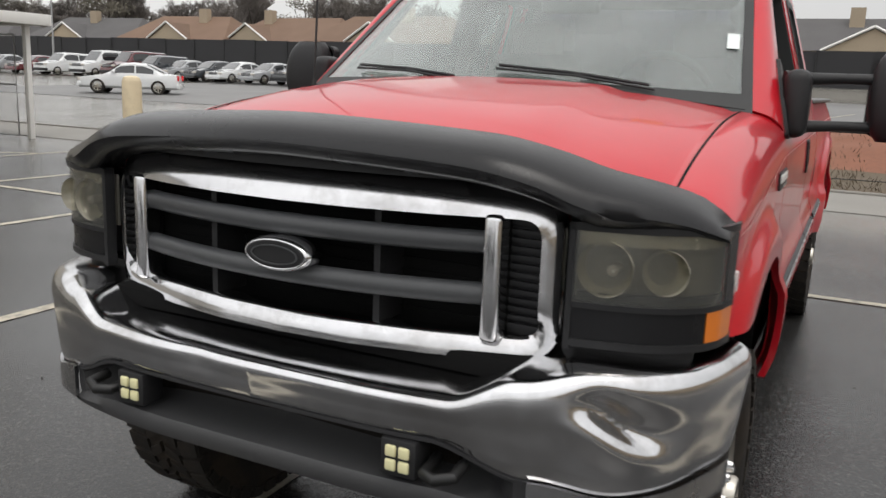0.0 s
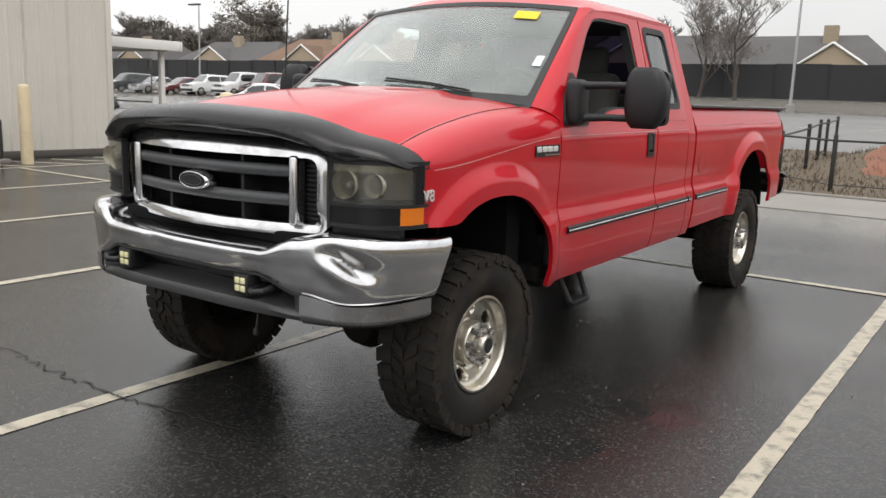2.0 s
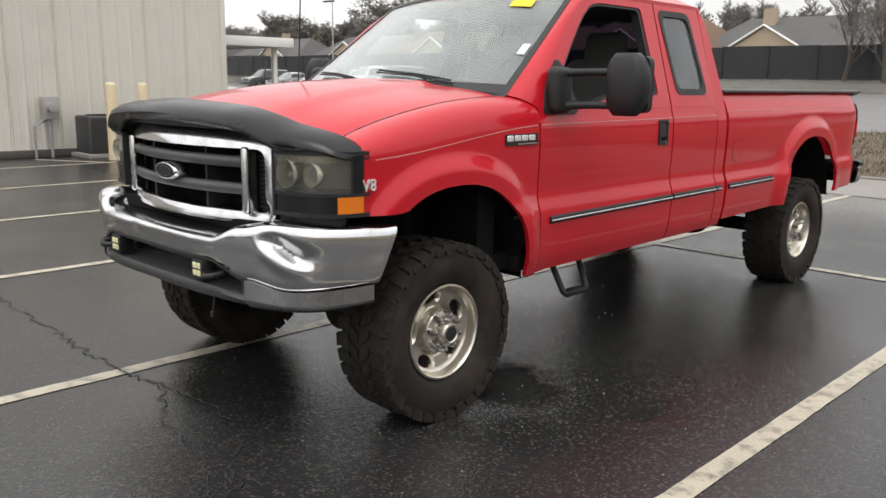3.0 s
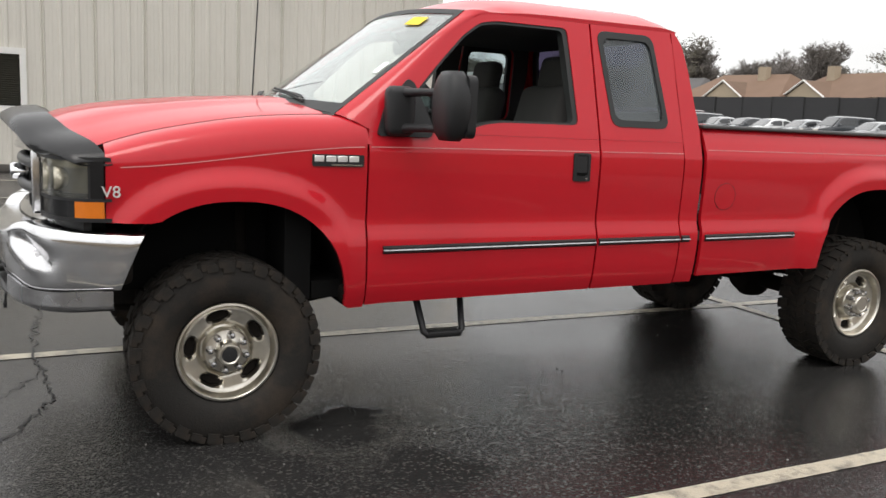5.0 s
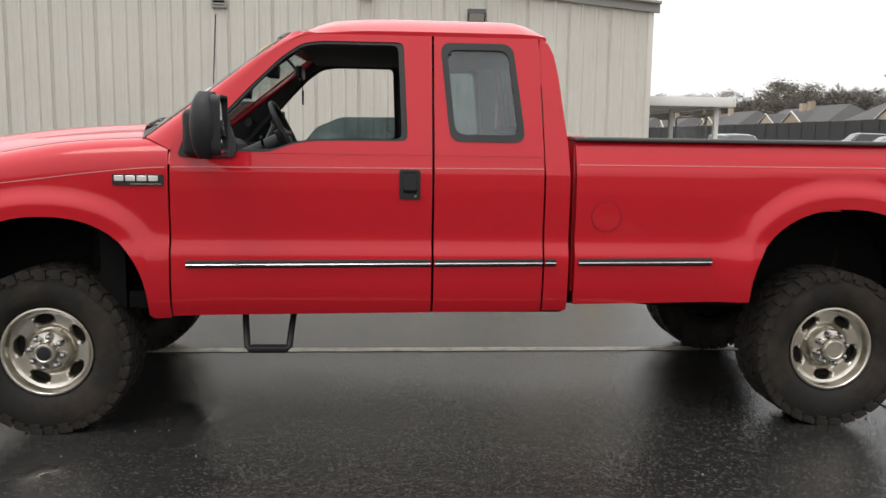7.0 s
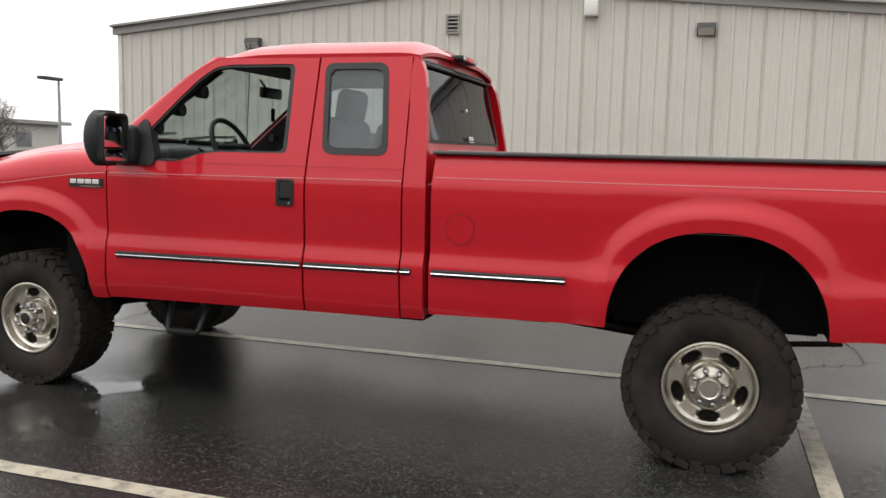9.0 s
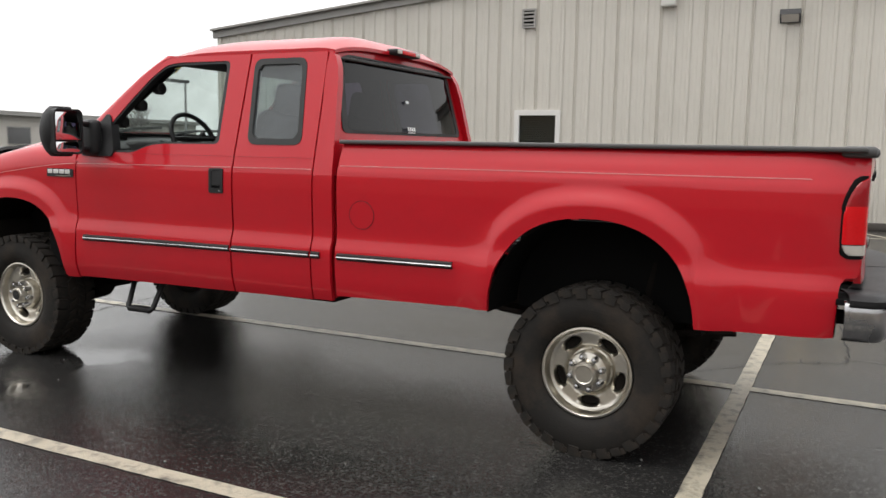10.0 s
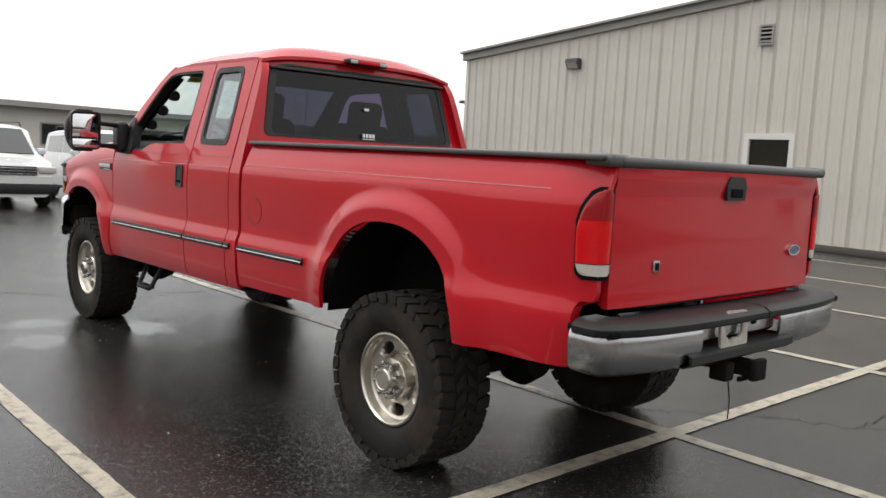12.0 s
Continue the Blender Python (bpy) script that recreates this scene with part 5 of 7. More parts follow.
face = [(0.10, 0.868), (0.03, 0.868), (0.008, 0.855), (0.0, 0.825), (0.002, 0.78), (0.012, 0.725), (0.035, 0.70), (0.08, 0.695)]
rear_bumper = tp("rear_bumper", rear_sweep(0.42, 1.0, 30, face), "chrome_dull", None, "dull chrome rear step bumper with a torn plate mount", angle=50)
tp("bumper_end", rear_sweep(-1.0, -0.22, 30, face), "chrome_dull", rear_bumper, angle=50)
mid = [(0.10, 0.868), (0.05, 0.868), (0.04, 0.85), (0.042, 0.79), (0.06, 0.775), (0.10, 0.77)]
tp("centre_panel", rear_sweep(-0.23, 0.43, 14, mid), "chrome_dull", rear_bumper)
pad = [(0.20, 0.880), (0.19, 0.893), (0.06, 0.899), (0.015, 0.893), (-0.008, 0.876), (-0.006, 0.856), (0.004, 0.846), (0.08, 0.846)]
mid_pad = [(d, z - 0.002) for d, z in pad]
tp("centre_pad", rear_sweep(-0.125, 0.34, 14, [(d + 0.004, z) for d, z in mid_pad]), "black_plastic", rear_bumper)
tp("step_pad", rear_sweep(0.34, 0.99, 24, pad), "black_plastic", rear_bumper, "worn black rubber step pad")
tp("step_pad", rear_sweep(-0.99, -0.125, 24, pad), "black_plastic", rear_bumper)
tp("bumper_shelf", block(-0.93, 0.93, 7.42, 7.63, 0.845, 0.872, 0.006), "black_matt", rear_bumper)
low_pad = [(0.12, 0.752), (0.02, 0.760), (-0.01, 0.745), (-0.012, 0.715), (0.02, 0.695), (0.10, 0.69)]
tp("lower_step", rear_sweep(-0.30, 0.50, 18, low_pad), "black_plastic", rear_bumper)
hole = rounded([(0.118, 0.80), (0.15, 0.782), (0.17, 0.79), (0.21, 0.776), (0.25, 0.80), (0.262, 0.862), (0.112, 0.858)], 0.008)
tp("plate_mount", plate(rounded([(0.075, 0.755), (0.285, 0.748), (0.292, 0.882), (0.24, 0.888), (0.22, 0.90), (0.08, 0.893)], 0.01), [hole], lambda a, b: (a, 7.688 - 0.05 * (b - 0.75), b), (0, -0.012, 0)), "worn_metal", rear_bumper, "torn pale metal number plate mount")
tp("bumper_hole", plate(oval(-0.03, 0.83, 0.022, 0.012, 16), [], lambda a, b: (a, 7.657, b), (0, -0.01, 0)), "black_matt", rear_bumper)
tp("hitch", geo_join(block(-0.035, 0.035, 7.30, 7.72, 0.60, 0.668, 0.008), block(-0.42, 0.42, 7.34, 7.42, 0.60, 0.67, 0.01), block(-0.05, 0.05, 7.69, 7.725, 0.588, 0.68, 0.01), tube([(0.06, 7.66, 0.59), (-0.06, 7.66, 0.59)], 0.012, 8),
   block(0.14, 0.21, 7.60, 7.68, 0.60, 0.68, 0.01), tube([(0.16, 7.66, 0.62), (0.165, 7.68, 0.52), (0.158, 7.675, 0.44)], 0.003, 5)), "underbody", None, "rusty trailer hitch with a dangling wire")

# chassis
for s in (-1, 1):
    tp("frame_rail", geo_join(block(s * 0.43 - 0.04, s * 0.43 + 0.04, 1.60, 7.42, 0.62, 0.76, 0.01)), "underbody")
    tp("front_spring", geo_join(*[tube([(s * 0.46, 2.36 + d, 0.50 + 0.012 * k), (s * 0.46, 2.36, 0.47 + 0.012 * k), (s * 0.46, 2.36 - d, 0.52 + 0.012 * k)], 0.014, 6) for k, d in enumerate((0.30, 0.42, 0.52))]), "underbody")
    tp("rear_spring", geo_join(*[tube([(s * 0.50, 6.37 + d, 0.56 + 0.014 * k), (s * 0.50, 6.37, 0.50 + 0.014 * k), (s * 0.50, 6.37 - d, 0.56 + 0.014 * k)], 0.015, 6) for k, d in enumerate((0.32, 0.46, 0.62))]), "underbody")
    tp("shock_absorber", tube([(s * 0.52, 6.50, 0.42), (s * 0.50, 6.60, 0.95)], 0.03, 10), "underbody")
    tp("shock_absorber", tube([(s * 0.54, 2.50, 0.42), (s * 0.50, 2.50, 1.0)], 0.03, 10), "underbody")
tp("rear_axle", geo_join(tube([(-0.72, 6.37, 0.405), (0.72, 6.37, 0.405)], 0.055, 12), geo_move(lathe([(0.001, -0.15), (0.10, -0.13), (0.155, -0.05), (0.16, 0.03), (0.10, 0.12), (0.001, 0.14)], 20, "y"), Matrix.Translation((0, 6.39, 0.42)))), "underbody")
tp("front_axle", geo_join(tube([(-0.72, 2.38, 0.40), (0.72, 2.38, 0.40)], 0.05, 12), geo_move(lathe([(0.001, -0.13), (0.10, -0.11), (0.14, -0.03), (0.10, 0.10), (0.001, 0.12)], 18, "y"), Matrix.Translation((0.28, 2.36, 0.41))), tube([(-0.6, 2.22, 0.47), (0.62, 2.20, 0.43)], 0.02, 8), tube([(0.40, 2.05, 0.55), (-0.62, 2.16, 0.46)], 0.022, 8), block(-0.42, 0.42, 1.68, 1.76, 0.60, 0.70, 0.01)), "underbody")
tp("driveshaft", geo_join(tube([(0.05, 3.9, 0.68), (0.0, 6.25, 0.45)], 0.045, 12), tube([(0.24, 3.7, 0.62), (0.28, 2.5, 0.43)], 0.035, 10)), "underbody")
tp("gearbox", geo_join(block(-0.22, 0.24, 2.9, 3.9, 0.62, 0.84, 0.05), block(-0.50, 0.50, 3.55, 3.66, 0.60, 0.66, 0.01)), "underbody")
tp("fuel_tank", block(0.48, 0.80, 4.25, 5.60, 0.62, 0.84, 0.05), "underbody")
tp("exhaust", tube([(-0.30, 3.2, 0.66), (-0.62, 3.9, 0.66), (-0.62, 5.7, 0.66), (-0.72, 6.2, 0.88), (-0.78, 6.9, 0.70), (-0.86, 7.1, 0.62)], 0.038, 10), "underbody")
tp("front_crossmember", geo_join(block(-0.46, 0.46, 1.58, 1.70, 0.60, 0.74, 0.02), block(-0.90, 0.90, 1.70, 1.98, 0.72, 0.90, 0.03)), "underbody")
both("body_sill", block(0.60, 0.90, 2.88, 4.93, 0.60, 0.68, 0.015), "underbody")
for s in (1, -1):
    mir = (lambda g: g) if s > 0 else geo_mirror
    y0, y1 = 3.28, 3.56
    loop = [(0.70, y0 + 0.02, 0.62), (0.80, y0 + 0.03, 0.56), (0.868, y0 + 0.045, 0.42), (0.878, y0 + 0.06, 0.405), (0.878, y1 - 0.04, 0.405), (0.868, y1 - 0.025, 0.42), (0.80, y1 - 0.01, 0.56), (0.70, y1, 0.62)]
    st = tp("side_step", mir(tube(loop, 0.017, 10)), "black_plastic", None, "black drop-down step loop under the sill")
    tp("tread", mir(block(0.835, 0.895, y0 + 0.06, y1 - 0.04, 0.398, 0.424, 0.008)), "black_plastic", st)


# wheels
R = 0.415
def tyre_geo():
    half = 0.145
    prof = [(0.222, -0.10), (0.235, -0.125), (0.27, -0.142), (0.315, -half - 0.004), (0.35, -half), (0.375, -half + 0.004), (0.397, -half + 0.014), (0.403, -half + 0.03),
            (0.403, half - 0.03), (0.397, half - 0.014), (0.375, half - 0.004), (0.35, half), (0.315, half + 0.004), (0.27, 0.142), (0.235, 0.125), (0.222, 0.10)]
    V, F = lathe(prof, 72, "x")
    return V, [tuple(reversed(f)) for f in F]


def lump(t0, t1, x0, x1, r0, r1, skew):
    """One tread block, tapered a little towards its top."""
    pts = []
    for r in (r0, r1):
        k = 0.0 if r == r0 else 0.006
        for t, x in ((t0 + k, x0), (t1 - k, x0), (t1 - k, x1), (t0 + k, x1)):
            tt = t + skew * (x - x0)
            pts.append(Vector((x, r * math.cos(tt), r * math.sin(tt))))
    return pts, [(3, 2, 1, 0), (4, 5, 6, 7), (0, 1, 5, 4), (1, 2, 6, 5), (2, 3, 7, 6), (3, 0, 4, 7)]


LUGS = 34
LW = 2 * math.pi / LUGS
lug_kinds = {}
for odd in (0, 1):
    for s in (-1, 1):
        o = 0 if s > 0 else LW / 2
        span = lambda a, b: (s * a, s * b) if s > 0 else (s * b, s * a)
        top = data_from(*lump(o, o + LW * 0.84, *span(0.070, 0.150 if odd else 0.146), 0.385, R - 0.003, 0.4 * s), M["rubber"], False)
        wall = data_from(*lump(o + LW * 0.05, o + LW * (0.8 if odd else 0.72), *span(0.139, 0.1515), 0.364 if odd else 0.374, 0.404, 0), M["rubber"], False)
        mid_b = data_from(*lump(o + LW * 0.25, o + LW * 0.85, *span(0.008, 0.062), 0.385, R, -1.6 * s), M["rubber"], False)
        lug_kinds[odd, s] = (top, wall, mid_b)


def rim_geo():
    """Alloy face with five oval windows, bowed from lip to hub."""
    def depth(r):
        return lerp_table([(0.0, 0.098), (0.085, 0.094), (0.098, 0.040), (0.108, 0.036), (0.122, 0.056), (0.16, 0.062), (0.185, 0.066), (0.196, 0.075), (0.205, 0.112), (0.222, 0.118)], r)
    geos = []
    n = 40
    for k in range(5):
        a0 = 2 * math.pi * k / 5 + math.pi / 2
        w = math.pi / 5
        r1, r2 = 0.092, 0.196
        sector, ell = [], []
        for i in range(n):
            t = 2 * math.pi * i / n
            c, s = math.cos(t), math.sin(t)
            m = max(abs(c), abs(s))
            fr, ft = c / m, s / m
            sector.append(((r1 + r2) / 2 + (r2 - r1) / 2 * fr, a0 + w * ft))
            er, et = 0.155 + 0.0245 * c, a0 + 0.31 * s
            ell.append((er, et))
        rows = []
        for f in spread(0, 1, 6):
            row = []
            for (ra, ta), (rb, tb) in zip(sector, ell):
                r, t = ra + (rb - ra) * f, ta + (tb - ta) * f
                row.append((depth(r) - 0.012 * max(0, f - 0.8) / 0.2, r * math.cos(t), r * math.sin(t)))
            rows.append(row)
        rows.append([(p[0] - 0.04, p[1], p[2]) for p in rows[-1]])
        geos.append(grid(rows, wrap=True))
    lip = lathe([(0.196, 0.075), (0.203, 0.10), (0.206, 0.116), (0.212, 0.122), (0.221, 0.120), (0.225, 0.112), (0.222, 0.10)], 60)
    return geo_join(*geos, lip)


def hub_geo(k):
    """The hub with its raised cap; k widens the cap."""
    return lathe([(0.100, 0.04), (0.101, 0.088), (0.095, 0.097), (0.062 * k, 0.104), (0.055 * k, 0.108), (0.053 * k, 0.150), (0.048 * k, 0.158), (0.040 * k, 0.160), (0.036 * k, 0.156), (0.001, 0.156)], 40)


tyre_me = data_from(*tyre_geo(), M["rubber"], True, 50)
rim_me = data_from(*rim_geo(), M["alloy"], True, 45)
hub_me = {y: data_from(*hub_geo(k), M["alloy"], True, 35) for y, k in ((2.364, 1.0), (6.370, 1.12))}
cap_me = data_from(*lathe([(0.034, 0.157), (0.028, 0.158), (0.001, 0.158)], 24), M["black_plastic"], True)
nut_me = data_from(*lathe([(0.0175, 0.085), (0.0165, 0.118), (0.012, 0.134), (0.001, 0.138)], 8), M["chrome_dull"], True, 40)
drum_me = data_from(*geo_join(lathe([(0.001, 0.03), (0.17, 0.03), (0.18, 0.02), (0.18, -0.06), (0.001, -0.06)], 32), lathe([(0.192, 0.06), (0.190, -0.12), (0.226, -0.13)], 40)), M["underbody"], True)
for y in (2.364, 6.370):
    for s, spin in ((1, 12), (-1, 40)):
        w = part("wheel", tyre_me, None, truck, "muddy off-road tyre on a polished alloy rim", at=(s * 0.80, y - Y0, 0.408), turn=(spin + (25 if y > 5 else 0), 0, 0 if s > 0 else 180))
        for k in range(LUGS):
            for sd in (-1, 1):
                for me in lug_kinds[k % 2, sd]:
                    part("tread_block", me, None, w, turn=(360 * k / LUGS, 0, 0))
        rim = part("rim", rim_me, None, w, "polished alloy rim with five oval holes")
        part("hub_cap", hub_me[y], None, w)
        if y < 5:
            part("cap_badge", cap_me, None, w)
        for k in range(8):
            a = 2 * math.pi * (k + 0.5) / 8
            part("lug_nut", nut_me, None, w, at=(0.006, 0.079 * math.cos(a), 0.079 * math.sin(a)))
        part("brake_drum", drum_me, None, w)

# ---- ground ----
def rise(x, y):
    """Height of the land: level round the truck, climbing gently behind the far kerb, with a bank under the screened fence."""
    h = 0.028 * max(0.0, y - 17.0) if y < 62 else 0.028 * 45
    return h + 0.8 * step01(57, 62, y) + (0.012 * (y - 62) if y > 62 else 0)


def sheet(x0, x1, y0, y1, nx, ny, lift=0.0, f=rise):
    return grid([[(x, y, f(x, y) + lift) for x in spread(x0, x1, nx)] for y in spread(y0, y1, ny)])


def land():
    ys = [-900, -300, -120, -60, -30] + spread(-20, 14, 8) + spread(17, 57, 9) + spread(58, 62, 9) + [75, 90, 140, 300, 900]
    xs = [-900, -300, -160, -80, -40, -20, 0, 20, 40, 80, 160, 300, 900]
    return grid([[(x, y, rise(x, min(y, 140))) for x in xs] for y in ys])


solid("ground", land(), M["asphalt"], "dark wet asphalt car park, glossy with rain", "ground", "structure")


def strip_line(name, x0, x1, y0, y1, label):
    n = max(2, int((y1 - y0 + x1 - x0) / 0.08))
    rnd = random.Random(int(1000 * (x0 + 50) + y0 * 7))
    if y1 - y0 > x1 - x0:
        rows = [[(x0 + rnd.uniform(-0.0025, 0.0025), y, 0.004), (x1 + rnd.uniform(-0.0025, 0.0025), y, 0.004)] for y in spread(y0, y1, n)]
        geo = grid(rows, flip=True)
    else:
        rows = [[(x, y0 + rnd.uniform(-0.0025, 0.0025), 0.0065), (x, y1 + rnd.uniform(-0.0025, 0.0025), 0.0065)] for x in spread(x0, x1, n)]
        geo = grid(rows)
    return solid(name, geo, M["line"], label, "road marking", "structure")


for k, x in enumerate((3.62, 0.91, -1.825, -4.50, -7.26, -10.0, -12.72)):
    strip_line("bay_line", x - 0.05, x + 0.05, 0.35, 13.2, "worn cream parking bay line on wet asphalt")
strip_line("cross_line", -12.7, 6.4, 6.865, 6.965, "worn cream cross line between parking bays")
for a in range(5):
    y = 6.0 + a * 0.9
    solid("hatch_line", geo_move(block(-0.8, 0.8, -0.05, 0.05, 0.002, 0.005), pose(-13.35, y, 0, 0, 0, 30)), M["line"], "worn hatched marking beside the bollards", "road marking", "structure")


def crack(points, width, seed):
    rnd = random.Random(seed)
    pts = []
    for (a, b) in zip(points, points[1:]):
        for t in spread(0, 1, 14)[:-1]:
            pts.append(Vector((a[0] + (b[0] - a[0]) * t + rnd.uniform(-0.025, 0.025), a[1] + (b[1] - a[1]) * t + rnd.uniform(-0.025, 0.025), 0.0045)))
    rows = []
    for i, p in enumerate(pts):
        d = (pts[min(i + 1, len(pts) - 1)] - pts[max(i - 1, 0)]).normalized()
        n = Vector((-d.y, d.x, 0)) * width * rnd.uniform(0.3, 1.0)
        rows.append([p - n, p + n])
    solid("crack", grid(rows, flip=True), M["crack"], "dark crack running through the wet asphalt", "crack", "structure")


crack([(-4.2, 1.66), (-3.4, 1.61), (-2.8, 1.60), (-2.4, 1.58), (-1.85, 1.57), (-1.5, 1.63), (-1.04, 1.68), (-0.68, 1.54), (-0.3, 1.30), (0.1, 0.9)], 0.008, 3)
crack([(-1.5, 1.63), (-1.1, 1.42), (-0.6, 1.35), (-0.2, 1.15)], 0.005, 4)
crack([(-1.7, 5.6), (-1.82, 5.9), (-1.78, 6.3), (-2.3, 6.75), (-2.66, 7.12), (-2.87, 7.5), (-3.34, 7.48), (-5.2, 7.35), (-7, 7.1)], 0.006, 5)
crack([(-2.95, 7.52), (-3.0, 7.9), (-2.9, 8.6)], 0.005, 6)

# ---- metal building ----
BX, BY0, BY1 = -14.55, -8.35, 9.95
APEX = (BY0 + BY1) / 2


def eave(y):
    return 4.42 + 0.092 * (min(y, 2 * APEX - y) - BY0)


building = thing("wall_west", (BX, APEX, 0), 0, "beige ribbed metal building wall with a low gable", "building", kind="structure")
core = plate([(BY0, 0.0), (BY1, 0.0), (BY1, eave(BY1)), (APEX, eave(APEX)), (BY0, eave(BY0))], [[(0.41, 1.22), (1.34, 1.22), (1.34, 2.22), (0.41, 2.22)]], lambda a, b: (-0.05, a - APEX, b), (-0.12, 0, 0))
part("wall_core", core, M["base_dark"], building, smooth=False)
part("side_wall", geo_join(block(-30, -0.06, BY1 - APEX - 0.1, BY1 - APEX, 0.0, 4.42), block(-30, -0.06, BY0 - APEX, BY0 - APEX + 0.1, 0.0, 4.42)), M["siding"], building, smooth=False)
part("roof", geo_join(*[plate([(0.22, 0), (-30, 0), (-30, 1), (0.22, 1)], [], (lambda s: lambda a, b: (a, s * (9.32 * (1 - b)), 4.46 + (eave(APEX) - 4.42) * b))(s), (0, 0, 0.05)) for s in (-1, 1)]), M["trim"], building, smooth=False)


def siding(y0, y1, z0=None, z1=None):
    """One sheet of siding with a rib every 0.305 m; its top follows the gable."""
    pitch = 0.305
    y = BY0 + pitch * (math.floor((y0 - BY0) / pitch))
    pts = []
    while y < y1 + pitch:
        for d, x in ((-0.048, 0.0), (-0.022, 0.032), (0.022, 0.032), (0.048, 0.0), (0.125, 0.0), (0.132, 0.006), (0.172, 0.006), (0.180, 0.0)):
            pts.append((y + d, x))
        y += pitch
    pts = [(a, b) for a, b in pts if y0 < a < y1]
    pts = [(y0, 0.0)] + pts + [(y1 + 0.004, 0.0)]
    return grid([[(x, a - APEX, z0 if z0 is not None else 0.14) for a, x in pts], [(x, a - APEX, z1 if z1 is not None else eave(a)) for a, x in pts]], flip=True)


edges = [BY0 + 0.915 * k for k in range(21)]
edges[-1] = BY1
for a, b in zip(edges, edges[1:]):
    if a < 1.34 and b > 0.41:
        cuts = sorted({a, b, *[c for c in (0.41, 1.34) if a < c < b]})
        gs = []
        for c, d in zip(cuts, cuts[1:]):
            if c >= 0.41 - 1e-6 and d <= 1.34 + 1e-6:
                gs += [siding(c, d, 0.14, 1.22), siding(c, d, 2.22)]
            else:
                gs.append(siding(c, d))
        part("siding_panel", geo_join(*gs), M["siding"], building, smooth=False)
    else:
        part("siding_panel", siding(a, b), M["siding"], building, smooth=False)
part("base_strip", block(-0.05, 0.04, BY0 - APEX, BY1 - APEX, 0.0, 0.14, 0.01), M["base_dark"], building)
for s in (-1, 1):
    part("gable_trim", plate([(0, 0), (9.32, 0.092 * -9.32), (9.32, 0.092 * -9.32 + 0.20), (0, 0.20)], [], lambda a, b: (0.10, s * a, eave(APEX) + b - 0.13), (-0.09, 0, 0)), M["trim"], building, smooth=False)
    part("gable_cap", plate([(0, 0), (9.32, 0.092 * -9.32), (9.32, 0.092 * -9.32 + 0.035), (0, 0.035)], [], lambda a, b: (0.20, s * a, eave(APEX) + b + 0.05), (-0.19, 0, 0)), M["trim"], building, smooth=False)
    part("corner_trim", block(-0.06, 0.045, s * 9.15 - 0.06, s * 9.15 + 0.06, 0.0, 4.40, 0.005), M["siding"], building)
win = thing("window_1", (BX, 0.875, 1.72), 0, "dark office window with closed blinds and a white frame", "window", kind="structure")
part("window_frame", plate([(-0.55, -0.58), (0.55, -0.58), (0.55, 0.60), (-0.55, 0.60)], [[(-0.44, -0.48), (0.44, -0.48), (0.44, 0.48), (-0.44, 0.48)]], lambda a, b: (0.055, a, b), (-0.08, 0, 0)), M["white"], win, smooth=False)
part("pane", block(-0.02, -0.012, -0.45, 0.45, -0.49, 0.49), clear_glass("office_glass", (0.75, 0.8, 0.8)), win, smooth=False)
for k in range(24):
    part("slat", geo_move(block(-0.012, 0.012, -0.44, 0.44, -0.001, 0.001), pose(-0.045, 0, -0.47 + k * 0.041, 0, 38, 0)), M["blind"], win, smooth=False)
part("backing", block(-0.12, -0.10, -0.46, 0.46, -0.5, 0.5), M["black_matt"], win)
part("window_sill", block(-0.03, 0.075, -0.54, 0.54, -0.60, -0.56, 0.005), M["white"], win)


def wall_pack(y, z):
    t = thing("wall_light", (BX + 0.03, y, z), 0, "bronze wall pack light on the metal siding", "wall light", "wall lights")
    part("housing", plate([(0, -0.13), (0.06, -0.13), (0.19, 0.02), (0.16, 0.12), (0, 0.12)], [], lambda a, b: (a, -0.19, b), (0, 0.38, 0)), M["grey_plastic"], t, smooth=False)
    part("lens", plate([(0.065, -0.115), (0.185, 0.015), (0.175, 0.02), (0.055, -0.11)], [], lambda a, b: (a + 0.008, -0.16, b - 0.004), (0, 0.32, 0)), M["clear_lens"], t, smooth=False)


wall_pack(6.08, 4.12)
wall_pack(-4.42, 4.0)
vt = thing("wall_vent", (BX + 0.03, 0.62, 4.35), 0, "louvred metal wall vent", "vent")
part("frame", plate([(-0.16, -0.21), (0.16, -0.21), (0.16, 0.21), (-0.16, 0.21)], [[(-0.12, -0.17), (0.12, -0.17), (0.12, 0.17), (-0.12, 0.17)]], lambda a, b: (0.05, a, b), (-0.05, 0, 0)), M["trim"], vt, smooth=False)
part("backing", block(0.0, 0.006, -0.13, 0.13, -0.18, 0.18), M["black_matt"], vt)
for k in range(4):
    part("slat", geo_move(block(-0.035, 0.035, -0.125, 0.125, -0.006, 0.006), pose(0.03, 0, -0.13 + k * 0.085, 0, 40, 0)), M["trim"], vt, smooth=False)
wb = thing("junction_box", (BX + 0.03, 3.72, 4.55), 0, "white electrical box on the metal siding", "electrical box")
part("box", block(0.0, 0.16, -0.15, 0.15, -0.12, 0.22, 0.015), M["white"], wb)
part("cover", block(0.155, 0.175, -0.13, 0.13, -0.10, 0.20, 0.006), M["white"], wb)

